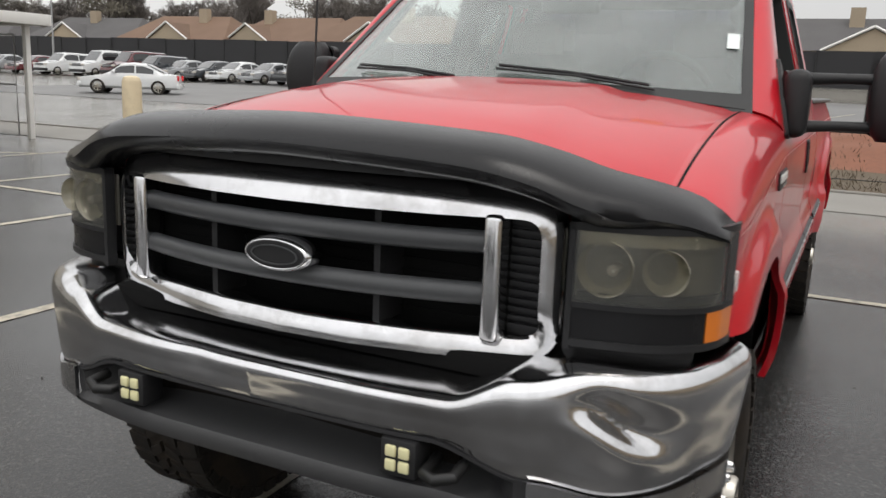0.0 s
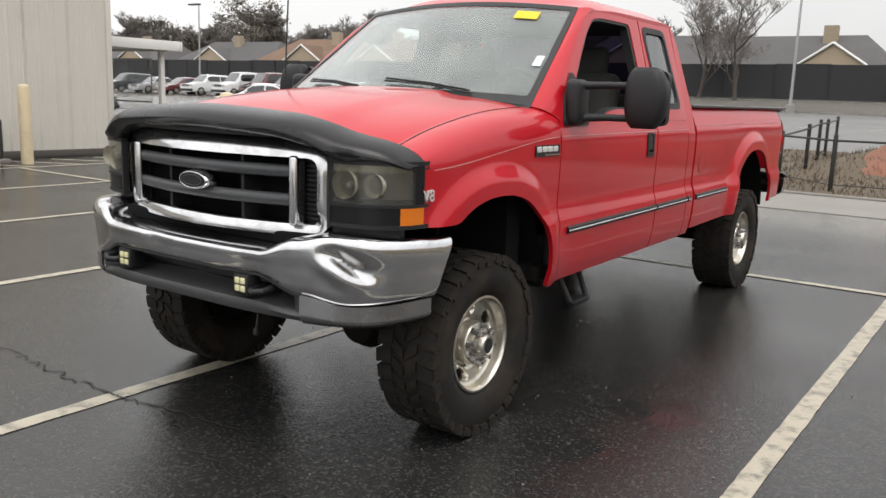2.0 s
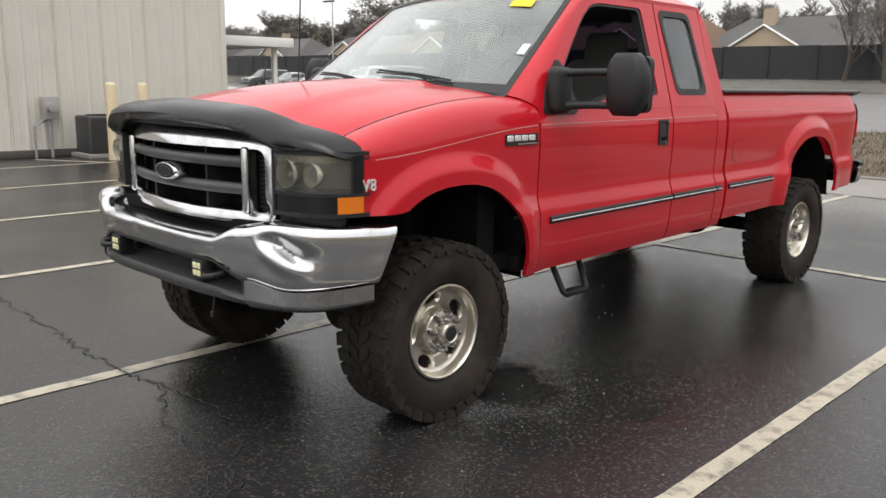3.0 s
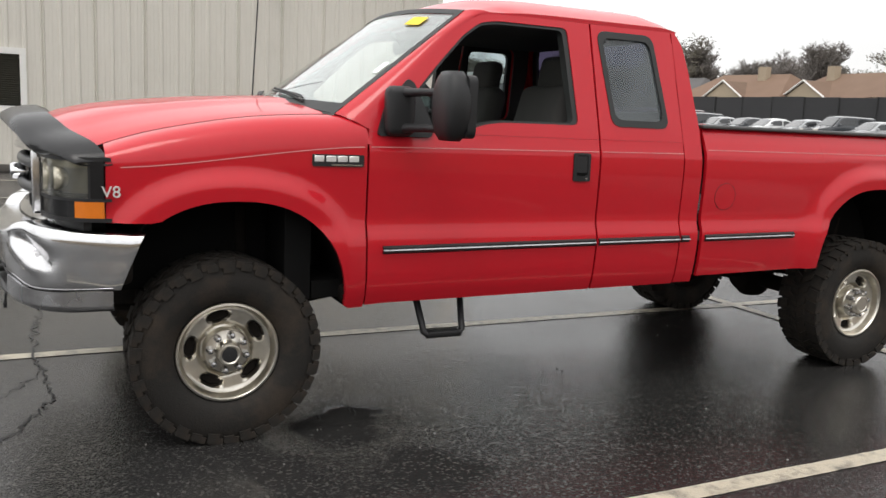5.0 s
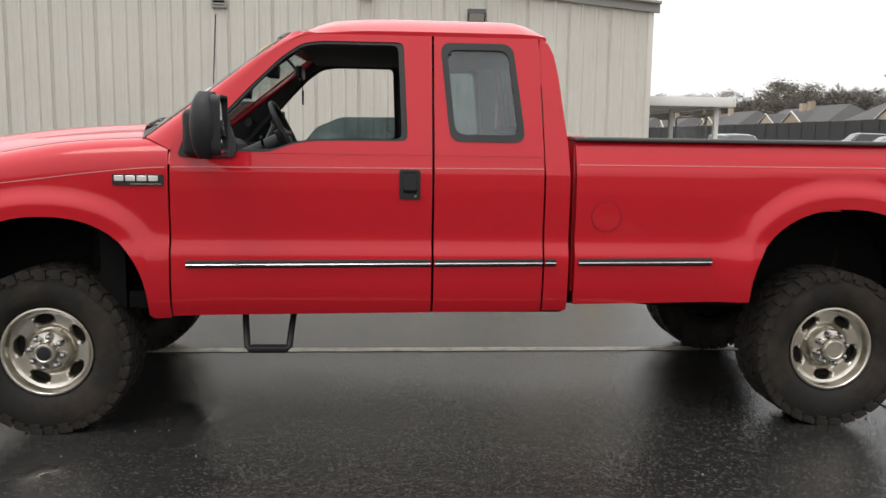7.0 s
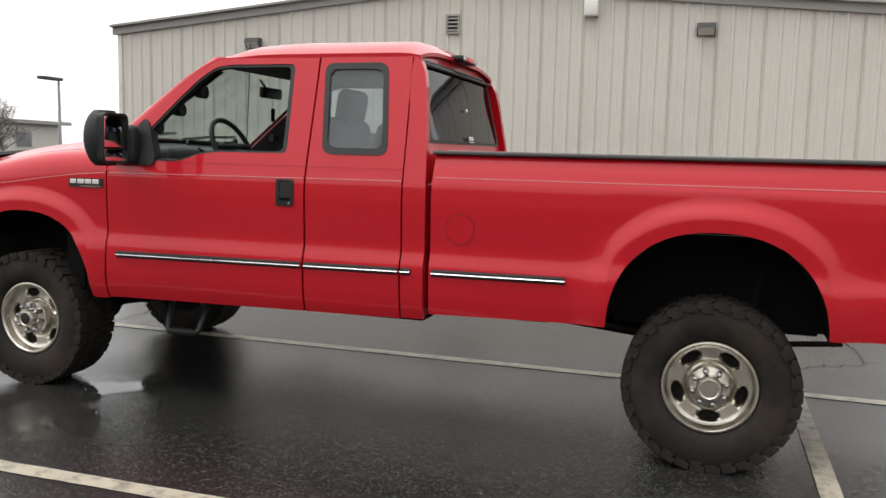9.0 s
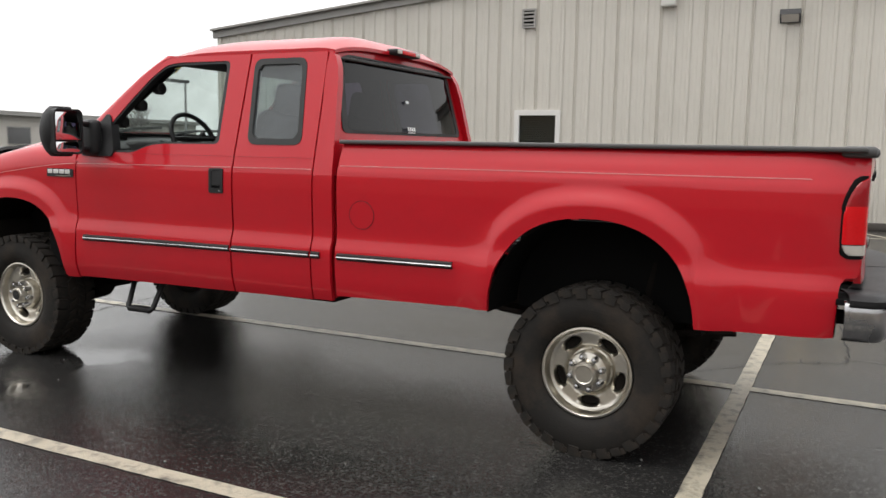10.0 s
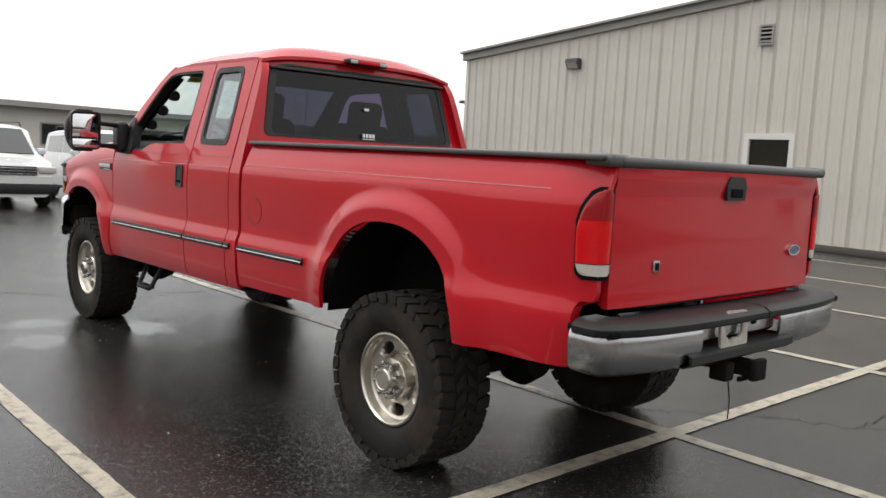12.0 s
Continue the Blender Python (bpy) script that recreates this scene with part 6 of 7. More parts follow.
# air conditioner and meter at the wall
ac = thing("air_conditioner", (-13.98, 6.82, 0), 0, "grey outdoor air conditioning unit beside the wall", "air conditioner")
part("pad", block(-0.42, 0.42, -0.42, 0.42, 0.0, 0.08, 0.01), M["concrete"], ac)
part("cabinet", block(-0.33, 0.33, -0.35, 0.35, 0.08, 0.80, 0.04, 3), M["grey_plastic"], ac)
for k in range(15):
    part("louvre", block(0.328, 0.345, -0.31, 0.31, 0.13 + k * 0.042, 0.152 + k * 0.042), M["grey_plastic"], ac, smooth=False)
part("fan_grille", geo_join(*[lathe([(r, 0.802), (r, 0.815), (r + 0.012, 0.815), (r + 0.012, 0.802)], 24, "z") for r in (0.08, 0.16, 0.24)]), M["black_paint"], ac)
mt = thing("utility_meter", (BX + 0.05, 5.95, 0.0), 0, "grey utility meter with pipes on the wall", "meter")
part("pipe", geo_join(tube([(0.1, 0.1, 0.0), (0.1, 0.1, 0.9)], 0.03, 10), tube([(0.1, -0.2, 0.0), (0.1, -0.2, 0.6), (0.1, 0.1, 0.75)], 0.025, 10)), M["zinc"], mt)
part("case", geo_join(block(0.02, 0.22, -0.05, 0.25, 0.72, 1.15, 0.02), geo_move(lathe([(0.001, 0.12), (0.09, 0.11), (0.10, 0.0)], 20), Matrix.Translation((0.2, 0.1, 0.95)))), M["trim"], mt)


def bollard(x, y):
    b = thing("bollard", (x, y, 0), 0, "cream painted steel bollard on the asphalt", "bollard", "bollards by the building")
    part("post", lathe([(0.105, 0.0), (0.105, 1.36), (0.10, 1.385)], 24, "z"), M["cream"], b)
    part("cap", lathe([(0.10, 1.385), (0.085, 1.42), (0.045, 1.435), (0.001, 1.44)], 24, "z"), M["cream"], b)


bollard(-13.17, 6.72)
bollard(-13.33, 7.42)
bollard(-7.3, 6.95)

# carport beside the building
cp = thing("carport", (-15.1, 11.2, 0), 0, "white-edged flat carport roof on steel posts", "carport")
part("roof", block(-9.0, 0.05, -1.25, 0.98, 2.36, 2.46, 0.01), M["trim"], cp)
part("fascia", geo_join(block(-9.0, 0.06, 0.96, 1.02, 2.30, 2.52, 0.008), block(0.0, 0.06, -1.25, 0.96, 2.30, 2.52, 0.008)), M["white"], cp)
for x, y in ((-0.35, 0.72), (-3.4, 0.72), (-6.5, 0.72)):
    part("post", block(x - 0.055, x + 0.055, y - 0.055, y + 0.055, 0, 2.36, 0.008), M["white"], cp)
gt = thing("chain_link_gate", (-16.6, 11.75, 0), 0, "galvanised chain-link gate under the carport", "gate")
part("gate_frame", tube([(-1.0, 0, 0.06), (1.0, 0, 0.06), (1.0, 0, 2.1), (-1.0, 0, 2.1)], 0.022, 8, closed=True), M["zinc"], gt)
part("gate_rail", tube([(-1.0, 0, 1.1), (1.0, 0, 1.1)], 0.018, 8), M["zinc"], gt)
wires = []
for k in range(-12, 25):
    a = -1.0 + k * 0.085
    x0, x1 = max(-1.0, a), min(1.0, a + 2.04)
    if x1 > x0:
        wires.append(tube([(x0, 0.004, 0.06 + (x0 - a)), (x1, 0.004, 0.06 + (x1 - a))], 0.0022, 3, caps=False))
        wires.append(tube([(-x0, -0.004, 0.06 + (x0 - a)), (-x1, -0.004, 0.06 + (x1 - a))], 0.0022, 3, caps=False))
part("mesh", geo_join(*wires), M["zinc"], gt, smooth=False)

# ---- far kerb, verge and fences ----
solid("gutter", geo_join(block(-30, 40, 12.3, 14.75, 0.002, 0.012), block(-30, 40, 14.75, 14.86, 0.0, 0.05, 0.02)), M["gutter"], "pale damp concrete gutter and kerb", "kerb", "structure")


def verge(x, y):
    n = noise.fractal(Vector((x * 0.35, y * 0.35, 1.3)), 0.8, 2.0, 4)
    hump = 0.85 * step01(-3.0, 0.5, x) * (1 - step01(11, 15, x)) * math.sin(math.pi * min(1, max(0, (y - 18.0) / 7.0))) ** 1.2
    return 0.04 + (0.035 * n + 0.03) * step01(14.9, 15.6, y) + hump * (1 + 0.3 * n) + max(0, rise(x, y)) * 0.9


solid("verge", sheet(-14, 40, 14.85, 25.5, 110, 44, 0, verge), M["grass"], "dry winter grass verge", "grass", "structure")
solid("clay_bank", sheet(-2.4, 15, 16.7, 24.0, 70, 34, 0, lambda x, y: verge(x, y) + 0.06 - 0.16 * (1 - math.sin(math.pi * min(1, max(0, (y - 16.7) / 7.3)))) - 0.25 * (1 - step01(-2.4, -0.9, x)) + 0.05 * noise.noise(Vector((x * 1.3, y * 1.3, 4)))), M["clay"], "bank of bare red clay", "bank", "structure")
solid("far_lot", sheet(-40, 60, 25.6, 57, 24, 20, 0.012), M["lot"], "pale damp asphalt of the neighbouring lot", "ground", "structure")
for k in range(12):
    x = -12 + k * 2.8
    solid("far_bay_line", geo_move(block(-0.05, 0.05, -2.4, 2.4, 0.0, 0.006), pose(x, 41, rise(x, 41) + 0.018, 1.6, 0, -12)), M["line"], "faint bay line in the neighbouring lot", "road marking", "structure")


def tuft(n, x0, x1, y0, y1, seed, h=0.22):
    rnd = random.Random(seed)
    V, F = [], []
    for _ in range(n):
        x, y = rnd.uniform(x0, x1), rnd.uniform(y0, y1)
        if 0.2 < x < 13 and 16.9 < y < 22.6 and rnd.random() < 0.95:
            continue
        z = verge(x, y) - 0.01
        a = rnd.uniform(0, 6.28)
        hh = h * rnd.uniform(0.4, 1.3)
        d = Vector((math.cos(a), math.sin(a), 0))
        k = len(V)
        l = Vector((rnd.uniform(-0.1, 0.1), rnd.uniform(-0.1, 0.1), 0))
        V += [Vector((x, y, z)) - d * 0.012, Vector((x, y, z)) + d * 0.012, Vector((x, y, z + hh)) + l]
        F.append((k, k + 1, k + 2))
    return V, F


solid("grass_tufts", tuft(13000, -10, 14, 14.95, 25.0, 5, 0.13), M["grass"], "dry straw-coloured grass tufts", "grass", "stuff", smooth=False)
fence = thing("low_fence", (0, 0, 0), 0, "low black metal fence turning a corner on the verge", "fence")
fence_line = [(-3.1, 26.0), (-2.9, 23.6), (-2.65, 21.4), (-2.42, 19.1), (-2.42, 16.75), (-1.2, 15.4), (0.75, 15.45), (2.7, 15.5), (4.65, 15.55), (6.6, 15.6), (8.55, 15.65)]
for k, (x, y) in enumerate(fence_line):
    z = verge(x, min(y, 25.4))
    part("post", block(x - 0.036, x + 0.036, y - 0.036, y + 0.036, z - 0.1, z + 1.0, 0.006), M["black_paint"], fence)
    if k + 1 < len(fence_line):
        x2, y2 = fence_line[k + 1]
        z2 = verge(x2, min(y2, 25.4))
        part("rail", tube([(x, y, z + 0.90), (x2, y2, z2 + 0.90)], 0.022, 6), M["black_paint"], fence)
        part("lower_rail", tube([(x, y, z + 0.12), (x2, y2, z2 + 0.12)], 0.008, 5), M["black_paint"], fence)
screen = thing("screened_fence", (0, 62, 2.0), 0, "tall fence covered in dark screening cloth", "fence")
for k in range(84):
    x = -230 + k * 3.6
    rows = [[(x + 3.6 * a, 0.05 * math.sin(7 * a + k) * math.sin(math.pi * b), 0.0 + 2.45 * b + 0.04 * math.sin(k * 1.7) * b) for a in spread(0, 1, 5)] for b in spread(0, 1, 4)]
    part("screen_panel", shell(rows, (0, 0.02, 0)), M["fence_cloth"], screen)
for k in range(84):
    part("post", block(-230 + k * 3.6 - 0.03, -230 + k * 3.6 + 0.03, -0.09, -0.03, 0, 2.5), M["black_paint"], screen, smooth=False)


def house(x, y, w, turn, roof, wall, seed):
    rnd = random.Random(seed)
    z = rise(x, min(y, 140)) - 0.1
    h = thing("house", (x, y, z), turn, "single-storey brick house with a shingled roof", "house", "houses behind the fence")
    d, e = 9.0, 2.9
    ridge = e + 2.7
    part("wall", block(-w / 2, w / 2, -d / 2, d / 2, 0, e), wall, h, smooth=False)
    part("roof", geo_join(([Vector(p) for p in ((-w / 2 - 0.5, -d / 2 - 0.5, e - 0.1), (w / 2 + 0.5, -d / 2 - 0.5, e - 0.1), (w / 2 - 2.2, 0, ridge), (-w / 2 + 2.2, 0, ridge), (-w / 2 - 0.5, d / 2 + 0.5, e - 0.1), (w / 2 + 0.5, d / 2 + 0.5, e - 0.1))],
         [(0, 1, 2, 3), (5, 4, 3, 2), (1, 5, 2), (4, 0, 3)])), roof, h, smooth=False)
    gx = rnd.uniform(-w / 4, w / 4)
    gw = rnd.uniform(2.6, 3.6)
    gz = e + 1.7
    part("gable", geo_join(([Vector(p) for p in ((gx - gw, -d / 2 - 1.2, e - 0.1), (gx + gw, -d / 2 - 1.2, e - 0.1), (gx, -d / 2 - 1.2, gz), (gx - gw, -0.5, e - 0.1), (gx + gw, -0.5, e - 0.1), (gx, -0.5, gz))], [(1, 4, 5, 2), (3, 0, 2, 5)])), roof, h, smooth=False)
    part("gable_wall", block(gx - gw + 0.4, gx + gw - 0.4, -d / 2 - 1.0, -d / 2, 0, e - 0.1), wall, h, smooth=False)
    part("gable_face", plate([(gx - gw + 0.25, e - 0.1), (gx + gw - 0.25, e - 0.1), (gx, gz - 0.15)], [], lambda a, b: (a, -d / 2 - 1.05, b), (0, 0.1, 0)), wall, h, smooth=False)
    part("barge_board", geo_join(*[tube([(gx + s * (gw + 0.05), -d / 2 - 1.25, e - 0.12), (gx, -d / 2 - 1.25, gz)], 0.10, 4) for s in (-1, 1)]), M["white"], h, smooth=False)
    cx = rnd.uniform(-w / 3, w / 3)
    part("chimney", block(cx - 0.55, cx + 0.55, -1.4, -0.6, e, ridge + 0.75), wall, h, smooth=False)
    for k in range(2):
        wx = gx + (-1.0 + 2 * k)
        pw = part("window", block(wx - 0.5, wx + 0.5, -d / 2 - 1.04, -d / 2 - 0.98, 1.0, 2.3), M["white"], h, smooth=False)
        part("pane", block(wx - 0.42, wx + 0.42, -d / 2 - 1.06, -d / 2 - 1.03, 1.08, 2.22), M["car_glass"], pw, smooth=False)


hx = [-215, -196, -178, -160, -143, -128, -108, -90, -73, -57, -44, -30, -16, -2, 12, 27]
for k, x in enumerate(hx):
    rf = M["roof_brown"] if x in (-73, -57, -44) else M["roof_grey"]
    house(x + (k % 3) * 1.2, 76 + (k * 7 % 5), 14 + (k * 5 % 4), (k * 37 % 9) - 4, rf, M["house_wall"], 40 + k)


# ---- trees ----
def bare_tree(x, y, height, seed, z=None, crown=1.0, twig=0.012, sprays=3):
    rnd = random.Random(seed)
    z = rise(x, min(y, 140)) if z is None else z
    t = thing("bare_tree", (x, y, z), 0, "leafless winter tree with fine grey-brown twigs", "tree")
    limbs, twigs = [], []
    def grow(p, d, length, r, level):
        n = 4
        pts, rad = [p], [r]
        for k in range(n):
            d = (d + Vector((rnd.uniform(-1, 1), rnd.uniform(-1, 1), rnd.uniform(-0.2, 0.6))) * 0.16).normalized()
            p = p + d * length / n
            pts.append(p)
            rad.append(r * (1 - 0.5 * (k + 1) / n))
            if level < 4 and k >= (1 if level or twig > 0.02 else 0):
                for _ in range(sprays if level else 2):
                    a = rnd.uniform(0, 6.28)
                    side_d = Vector((math.cos(a), math.sin(a), rnd.uniform(0.1, 0.8))).normalized()
                    grow(p, (d * 0.55 + side_d * 0.75 * crown).normalized(), length * rnd.uniform(0.45, 0.65), r * 0.45, level + 1)
        (limbs if level < 2 else twigs).append(tube(pts, rad if level < 3 else [max(q, twig) for q in rad], 6 if level < 2 else 3, caps=False))
    grow(Vector((0, 0, -0.2)), Vector((0, 0, 1)), height * 0.45, height * 0.015, 0)
    part("trunk", geo_join(*limbs), M["bark"], t)
    part("crown", geo_join(*twigs), M["twigs"], t, smooth=False)
    return t


def evergreen(x, y, height, spreadw, seed, z=None, bare=0.35, label="dark evergreen tree with an uneven crown"):
    rnd = random.Random(seed)
    z = rise(x, min(y, 140)) if z is None else z
    t = thing("evergreen_tree", (x, y, z), 0, label, "tree")
    limbs = [tube([(0, 0, -0.2), (0.1, 0, height * 0.5), (0, 0.1, height * 0.93)], [height * 0.022, height * 0.016, 0.05], 8)]
    V, F = [], []
    for k in range(26):
        f = rnd.uniform(bare, 1.0)
        a = rnd.uniform(0, 6.28)
        reach = spreadw * (0.35 + 0.65 * math.sin(math.pi * min(1, (1.02 - f) / (1 - bare) * 0.8 + 0.12))) * rnd.uniform(0.5, 1.1)
        c = Vector((math.cos(a) * reach, math.sin(a) * reach, height * f + rnd.uniform(0, 0.4)))
        limbs.append(tube([(0, 0, height * f * 0.9), tuple(c)], [0.07, 0.02], 5))
        cl = spreadw * rnd.uniform(0.22, 0.42)
        for _ in range(120):
            p = c + Vector((rnd.gauss(0, 1), rnd.gauss(0, 1), rnd.gauss(0, 0.55))) * cl * 0.55
            s = rnd.uniform(0.10, 0.22) * (0.6 + spreadw / 8)
            u = Vector((rnd.uniform(-1, 1), rnd.uniform(-1, 1), rnd.uniform(-1, 1))).normalized()
            v = u.orthogonal().normalized()
            n = len(V)
            V += [p - u * s, p + v * s * 0.45, p + u * s, p - v * s * 0.45]
            F.append((n, n + 1, n + 2, n + 3))
    part("trunk", geo_join(*limbs), M["bark"], t)
    part("crown", (V, F), M["needles"], t, smooth=False)
    return t


bare_tree(-16.2, 60.5, 10.5, 1, sprays=2)
bare_tree(-19.0, 61.0, 9.5, 2, sprays=2)
evergreen(-97, 88, 11.5, 4.4, 9, bare=0.55, label="tall pine with a flat ragged crown")
rt = random.Random(77)
firs = [evergreen(-60 - 9 * k, 112 + 3 * k, 9.0 + k * 0.6, 4.4, 100 + k, bare=0.15) for k in range(4)]
tall = [evergreen(-170 - 12 * k, 92 + 4 * k, 11.5 + k, 5.6, 140 + k, bare=0.12) for k in range(3)]
for k in range(40):
    x = -300 + k * 4.6 + rt.uniform(-3, 3)
    y = 88 + rt.uniform(-2, 25)
    copy_thing(tall[k % 3], pose(x, y, rise(x, min(y, 140)) - rt.uniform(0, 3.0) - (3.4 if x > -185 else 0.0 if x > -205 else -1.5), 0, 0, rt.uniform(0, 360)))
for k in range(30):
    x = -330 + k * 9.3 + rt.uniform(-3, 3)
    y = 104 + rt.uniform(-6, 30) + (20 if x > -60 else 0)
    copy_thing(firs[k % 4], pose(x, y, rise(x, min(y, 140)) - rt.uniform(0, 1.5), 0, 0, rt.uniform(0, 360)))
proto = [bare_tree(-140, 100, 13, 21, crown=1.2, twig=0.03), bare_tree(-120, 104, 12, 22, crown=1.2, twig=0.03), bare_tree(-82, 100, 13, 23, crown=1.2, twig=0.03)]
for k in range(80):
    x = -320 + k * 3.6 + rt.uniform(-2, 2)
    y = 96 + rt.uniform(-6, 30) + (18 if x > -60 else 0)
    copy_thing(proto[k % 3], pose(x, y, rise(x, min(y, 140)) - rt.uniform(0, 1.2), 0, 0, rt.uniform(0, 360)))


def light_pole(x, y, top, arm, label="tall grey steel parking lot light pole"):
    z = rise(x, y)
    t = thing("street_lamp", (x, y, z), 0, label, "street lamp")
    part("pole", tube([(0, 0, 0), (0, 0, top - z)], [0.11, 0.06], 10), M["zinc"], t)
    part("base", lathe([(0.28, 0), (0.28, 0.5), (0.24, 0.55), (0.001, 0.55)], 16, "z"), M["concrete"], t)
    part("head", block(min(0, arm) - 0.15, max(0, arm) + 0.15, -0.2, 0.2, top - z - 0.05, top - z + 0.12, 0.03), M["grey_plastic"], t)


light_pole(-74, 60, 10.2, -1.4)
light_pole(-11.6, 57.0, 9.5, -1.4)
light_pole(-34, -28, 4.9, 1.2)


# loose grit washed over the asphalt
def grit(n, seed):
    rnd = random.Random(seed)
    geos = []
    for _ in range(n):
        x, y = rnd.uniform(-6.5, 3.2), rnd.uniform(-0.2, 9.5)
        q = rnd.uniform(0.003, 0.008) * (1.6 if rnd.random() < 0.08 else 1.0)
        m = pose(x, y, q * 0.4, rnd.uniform(0, 90), rnd.uniform(0, 90), rnd.uniform(0, 360))
        V = [m @ Vector(v) for v in ((q, 0, 0), (-q, 0.2 * q, 0), (0, q * 0.8, 0), (0.1 * q, -q * 0.9, 0), (0, 0, q * 0.6), (0, 0, -q * 0.6))]
        geos.append((V, [(0, 2, 4), (2, 1, 4), (1, 3, 4), (3, 0, 4), (2, 0, 5), (1, 2, 5), (3, 1, 5), (0, 3, 5)]))
    return geo_join(*geos)


solid("grit", grit(260, 12), M["lot"], "pale grit scattered over the wet asphalt", "grit", "stuff", smooth=False)

# ---- parked vehicles ----
def car(kind, x, y, turn, paint, label, z=None, group=""):
    """A parked car: nose towards its own -y. The body is a lofted shell, with dark glass, lamps, bumpers and wheels."""
    dims = {"sedan": (4.5, 1.78, 1.44), "suv": (4.6, 1.84, 1.70), "van": (5.0, 1.95, 1.95), "pickup": (5.4, 1.9, 1.80)}[kind]
    L, W, H = dims
    z = rise(x, y) if z is None else z
    c = thing("parked_car", (x, y, z), turn, label, "car", group)
    hood = {"sedan": 0.80, "suv": 0.96, "van": 1.02, "pickup": 1.05}[kind]
    belt = hood + 0.10
    if kind == "sedan":
        roof = [(-L / 2, 0.58), (-L / 2 + 0.12, 0.70), (-L / 2 + 1.15, hood + 0.06), (-0.35, H - 0.06), (0.15, H), (0.75, H - 0.04), (L / 2 - 0.55, hood + 0.16), (L / 2 - 0.05, hood + 0.12), (L / 2, 0.62)]
        cabin = (-L / 2 + 1.12, L / 2 - 0.5)
    elif kind == "pickup":
        roof = [(-L / 2, 0.68), (-L / 2 + 0.08, 0.92), (-L / 2 + 1.25, hood + 0.06), (-0.85, H - 0.05), (-0.5, H), (0.55, H - 0.02), (0.72, hood + 0.12), (L / 2 - 0.05, hood + 0.12), (L / 2, 0.7)]
        cabin = (-L / 2 + 1.2, 0.75)
    else:
        roof = [(-L / 2, 0.66), (-L / 2 + 0.10, 0.86), (-L / 2 + 1.05, hood + 0.06), (-L / 2 + 1.75, H - 0.05), (-0.2, H), (L / 2 - 0.5, H - 0.05), (L / 2 - 0.12, hood + 0.15), (L / 2 - 0.03, 0.9), (L / 2, 0.66)]
        cabin = (-L / 2 + 1.02, L / 2 - 0.1)
    def top(v):
        return lerp_table(roof, v)
    rows = []
    for i in range(41):
        v = -L / 2 + L * i / 40
        h = top(v)
        end = 1 - 0.16 * max(0, abs(v) / (L / 2) - 0.78) / 0.22
        sec = []
        for u, zz in ((0.80, 0.24), (0.97, 0.34), (1.0, 0.55), (0.98, min(h, hood) * 0.98), (0.955, min(h, belt)), (0.84 if h > belt + 0.1 else 0.9, max(min(h, belt), h - 0.07)), (0.62, h), (0.0, h + 0.015)):
            sec.append((u * W / 2 * end, v, min(zz, h + 0.015)))
        rows.append(sec + [(-a, b, d) for a, b, d in reversed(sec[:-1])])
    V, F = grid(rows)
    k = len(rows[0])
    F += [tuple(range(k)), tuple(reversed(range((len(rows) - 1) * k, len(rows) * k)))]
    part("body", (V, F), paint, c, angle=30)
    g0, g1 = cabin
    def at_section(v, f):
        h = top(v)
        return W / 2 * (0.955 + (0.84 - 0.955) * f) + 0.006, belt + (h - 0.07 - belt) * f
    for s in (-1, 1):
        for a, b in ((g0 + 0.55, (g0 + g1) / 2 - 0.03), ((g0 + g1) / 2 + 0.05, g1 - 0.62)):
            rws = []
            for v in spread(a, b, 8):
                (u0, z0), (u1, z1) = at_section(v, 0.12), at_section(v, 0.86)
                if z1 - z0 > 0.02:
                    rws.append([(s * u0, v, z0), (s * u1, v, z1)])
            if len(rws) > 1:
                part("side_window", shell(rws, (-s * 0.01, 0, 0), flip=s < 0), M["car_glass"], c)
    # windscreen and rear glass lie on the sloping top line
    slopes = [(roof[2], roof[3])] + [((roof[6][0], roof[6][1]), (roof[5][0], roof[5][1]))]
    for n, (p, q) in enumerate(slopes):
        rws = []
        for f in spread(0.10, 0.92, 5):
            v, zz = p[0] + (q[0] - p[0]) * f, p[1] + (q[1] - p[1]) * f
            rws.append([(u * W / 2 * (0.80 - 0.14 * f), v + (-0.012 if n == 0 else 0.012), zz + 0.024 - 0.012 * u * u) for u in spread(-1, 1, 7)])
        part("windscreen" if n == 0 else "rear_window", shell(rws, (0, 0, -0.012), flip=n > 0), M["car_glass"], c)
    for s in (-1, 1):
        part("headlight", block(s * W * 0.36 - 0.17, s * W * 0.36 + 0.17, -L / 2 - 0.015, -L / 2 + 0.12, hood - 0.24, hood - 0.10, 0.03), M["clear_lens"], c)
        part("tail_light", block(s * W * 0.38 - 0.11, s * W * 0.38 + 0.11, L / 2 - 0.06, L / 2 + 0.012, hood - 0.14, hood + 0.10, 0.02), M["red_lens"], c)
        part("door_mirror", block(s * W * 0.53 - 0.09, s * W * 0.53 + 0.09, g0 + 0.42, g0 + 0.56, belt + 0.02, belt + 0.16, 0.04), paint, c)
    gr = part("grille", block(-W * 0.25, W * 0.25, -L / 2 - 0.02, -L / 2 + 0.06, hood - 0.28, hood - 0.10, 0.02), M["black_plastic"], c)
    for j in range(3):
        part("grille_bar", block(-W * 0.25, W * 0.25, -L / 2 - 0.03, -L / 2, hood - 0.26 + j * 0.055, hood - 0.24 + j * 0.055, 0.004, 1), M["chrome_dull"], gr)
    for v in (-L / 2 + 0.05, L / 2 - 0.05):
        part("bumper", block(-W * 0.46, W * 0.46, v - 0.10, v + 0.10, 0.30, 0.51, 0.04), M["black_plastic"] if kind != "sedan" else paint, c)
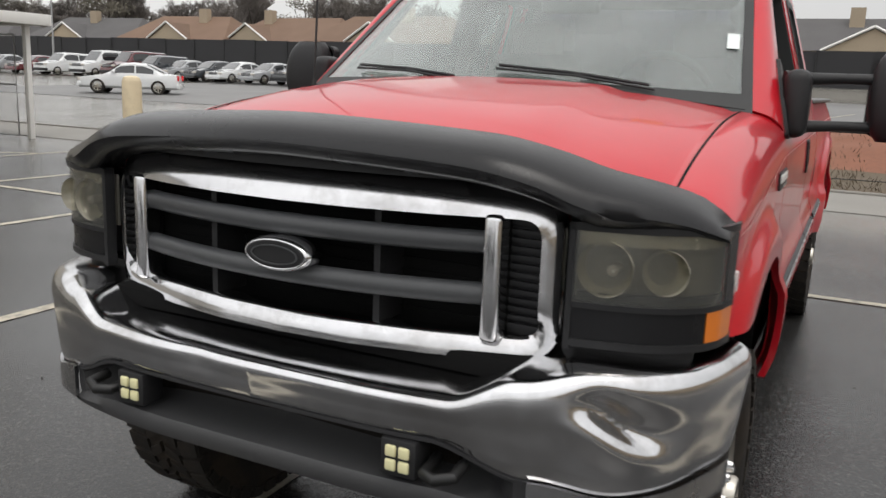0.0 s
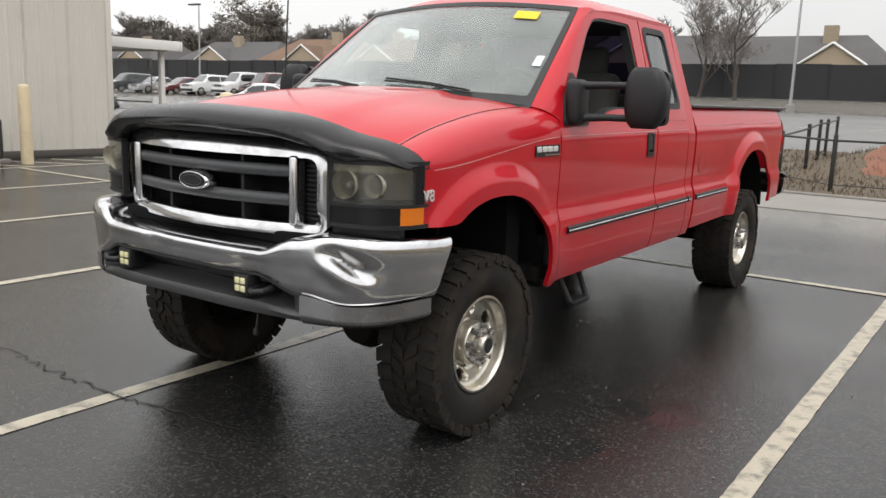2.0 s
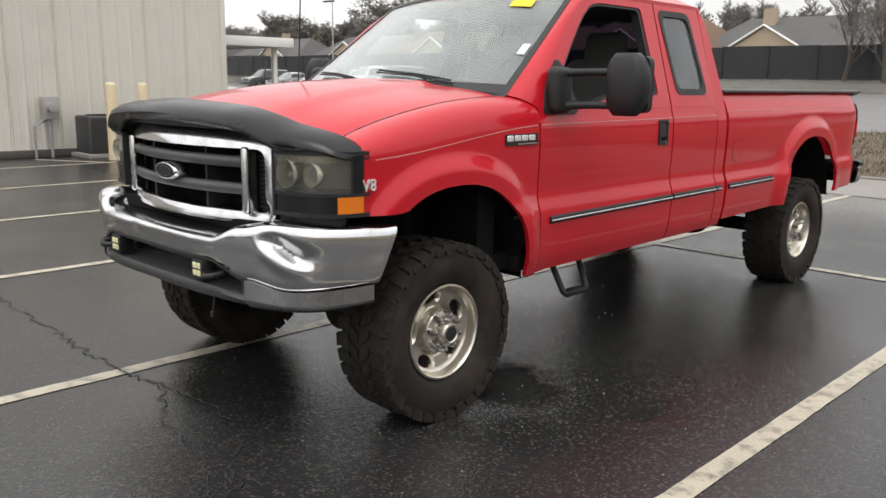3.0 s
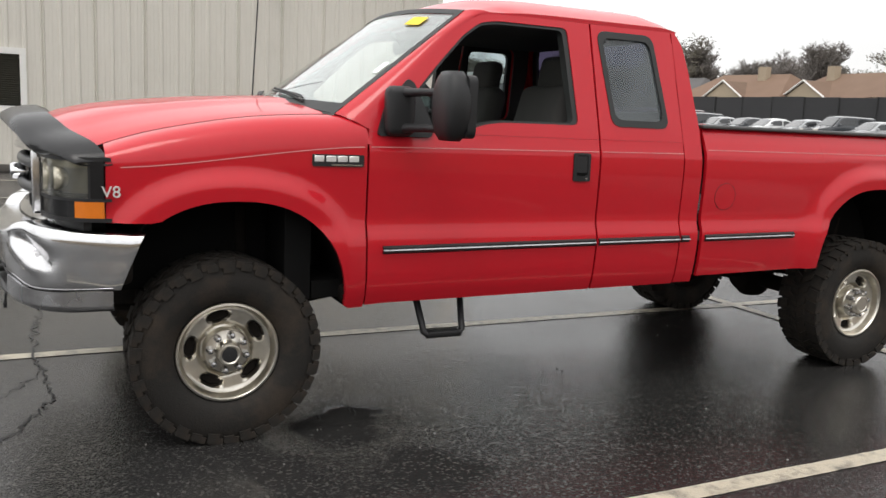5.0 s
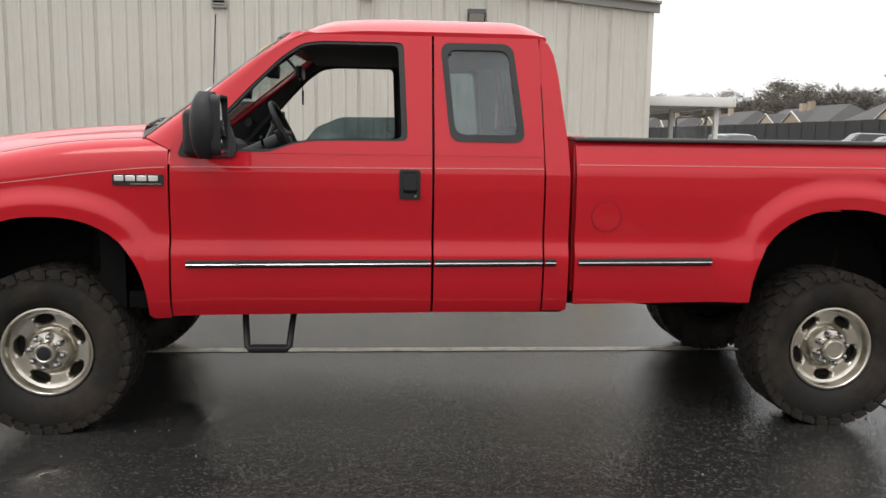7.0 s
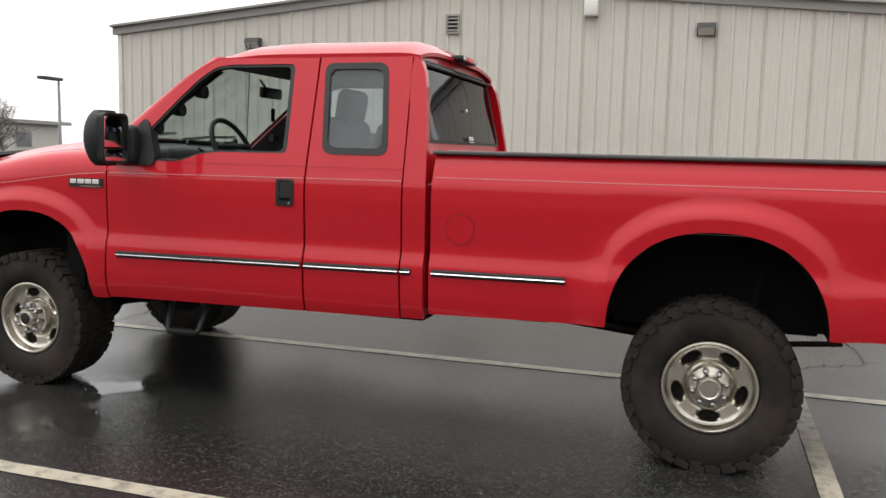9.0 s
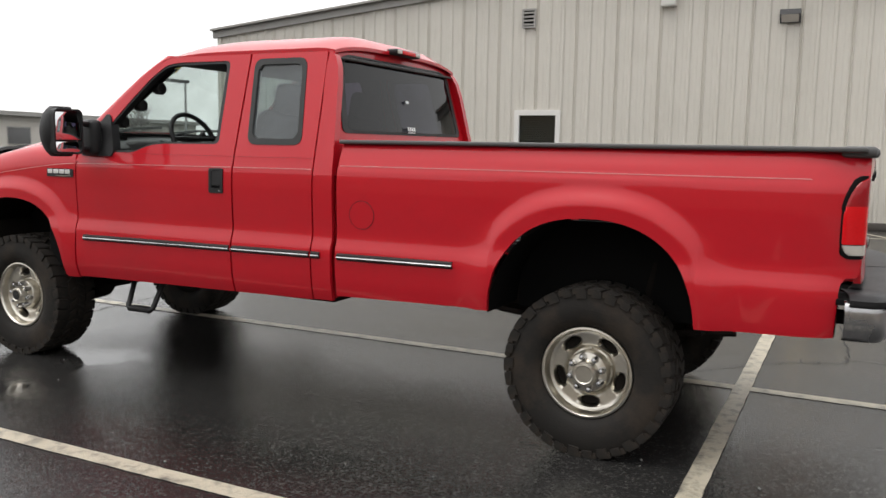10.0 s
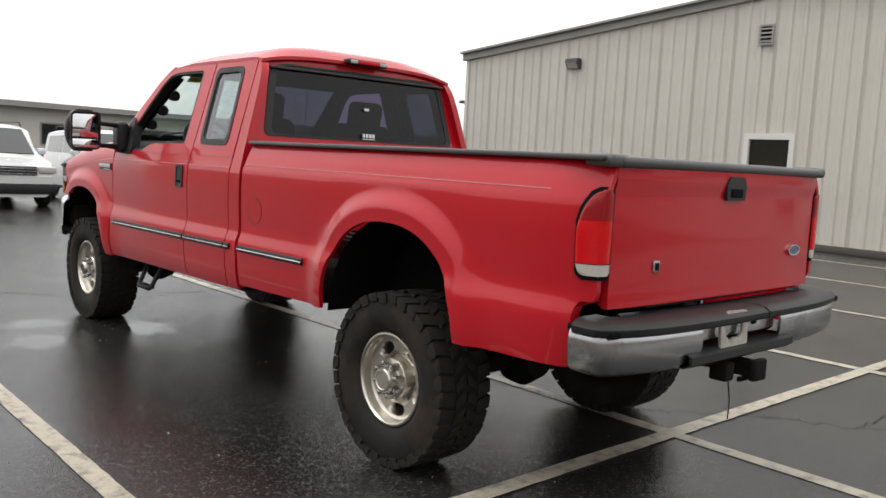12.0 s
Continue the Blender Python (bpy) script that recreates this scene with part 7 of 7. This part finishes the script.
    for v in (-L / 2 + 0.88, L / 2 - 0.92):
        for s in (-1, 1):
            w = part("wheel", CAR_TYRE, None, c, at=(s * (W / 2 - 0.10), v, 0.33), turn=(0, 0, 0 if s > 0 else 180))
            part("rim", CAR_RIM, None, w)
    if kind in ("suv", "van"):
        for s in (-1, 1):
            part("roof_rail", tube([(s * W * 0.36, -L / 2 + 1.9, H - 0.02), (s * W * 0.36, -L / 2 + 2.0, H + 0.06), (s * W * 0.36, L / 2 - 0.8, H + 0.05), (s * W * 0.36, L / 2 - 0.7, H - 0.03)], 0.018, 6), M["black_plastic"], c)
    return c


CAR_TYRE = data_from(*(lambda g: (g[0], [tuple(reversed(f)) for f in g[1]]))(lathe([(0.20, -0.10), (0.30, -0.11), (0.33, -0.08), (0.33, 0.08), (0.30, 0.11), (0.20, 0.10), (0.19, 0.02), (0.001, 0.02)], 28)), M["rubber"], True, 40)
spokes = [geo_move(block(0.06, 0.095, -0.03, 0.03, 0.02, 0.20, 0.008, 1), Matrix.Rotation(2 * math.pi * k / 6, 4, "X")) for k in range(6)]
CAR_RIM = data_from(*geo_join(lathe([(0.19, 0.06), (0.205, 0.10), (0.218, 0.104)], 28), lathe([(0.001, 0.10), (0.05, 0.098), (0.06, 0.06)], 16), *spokes), M["alloy"], True, 40)

car("suv", -2.62, -11.1, 180, M["car_white"], "white sport utility vehicle parked nose out on wet asphalt")
car("suv", -5.35, -11.3, 180, M["car_white"], "white crossover with a dark windscreen parked beside another")
car("suv", -8.1, -11.2, 180, M["car_dark"], "dark sport utility vehicle parked in a row")
car("sedan", -31.2, 29.6, -55, M["car_white"], "white four-door sedan parked alone on wet asphalt")
row = [("suv", "car_white", "white sport utility vehicle in the far row"), ("van", "car_white", "white van with roof racks in the far row"), ("van", "car_maroon", "dark red minivan in the far row"),
       ("suv", "car_dark", "dark crossover in the far row"), ("sedan", "car_silver", "silver sedan in the far row"), ("sedan", "car_dark", "dark grey sedan in the far row"), ("sedan", "car_white", "white sedan in the far row"),
       ("sedan", "car_silver", "silver hatchback in the far row"), ("suv", "car_dark", "dark wagon in the far row"), ("sedan", "car_silver", "pale grey sedan in the far row")]
for k, (kind, paint, label) in enumerate(row):
    car(kind, (-55.3, -51.3, -48.4, -45.6, -43.4, -41.0, -38.4, -35.8, -33.2, -30.4)[k], 46 + 0.2 * (k % 3), -6 - k, M[paint], label, group="far parking row")
for k, (kind, paint, label) in enumerate((("sedan", "car_maroon", "dark red sedan at the end of the far row"), ("sedan", "car_silver", "silver sedan behind the carport"), ("suv", "car_dark", "dark sport utility vehicle behind the carport"))):
    car(kind, -58.6 - k * 3.4, 46 - k * 0.3, -4, M[paint], label, group="far parking row")
car("pickup", -34.5, 20.5, 100, M["car_dark"], "dark pickup seen through the carport")

# low pale building far beyond the parked cars
fb = thing("far_building", (-40, -70, 0), 12, "long low pale commercial building in the distance", "building")
part("wall", block(-40, 40, -8, 8, 0, 3.6), M["siding"], fb, smooth=False)
part("roof", block(-41, 41, -9, 9, 3.6, 4.0), M["trim"], fb, smooth=False)
for k in range(9):
    w = part("window", block(-34 + k * 8, -31 + k * 8, 8.0, 8.06, 0.9, 2.6), M["trim"], fb, smooth=False)
    part("pane", block(-33.9 + k * 8, -31.1 + k * 8, 8.05, 8.08, 1.0, 2.5), M["car_glass"], w, smooth=False)
bare_tree(-38, -36, 5.2, 31, z=0, crown=1.3, twig=0.008, sprays=2)

# unseen plain wall behind the camera, added to close the place and darken reflections
solid("wall_east", block(26, 34, -60, 44, 0, 5.5), M["house_wall"], "plain low unseen wall added to close the car park and darken reflections", "wall", "structure", smooth=False)
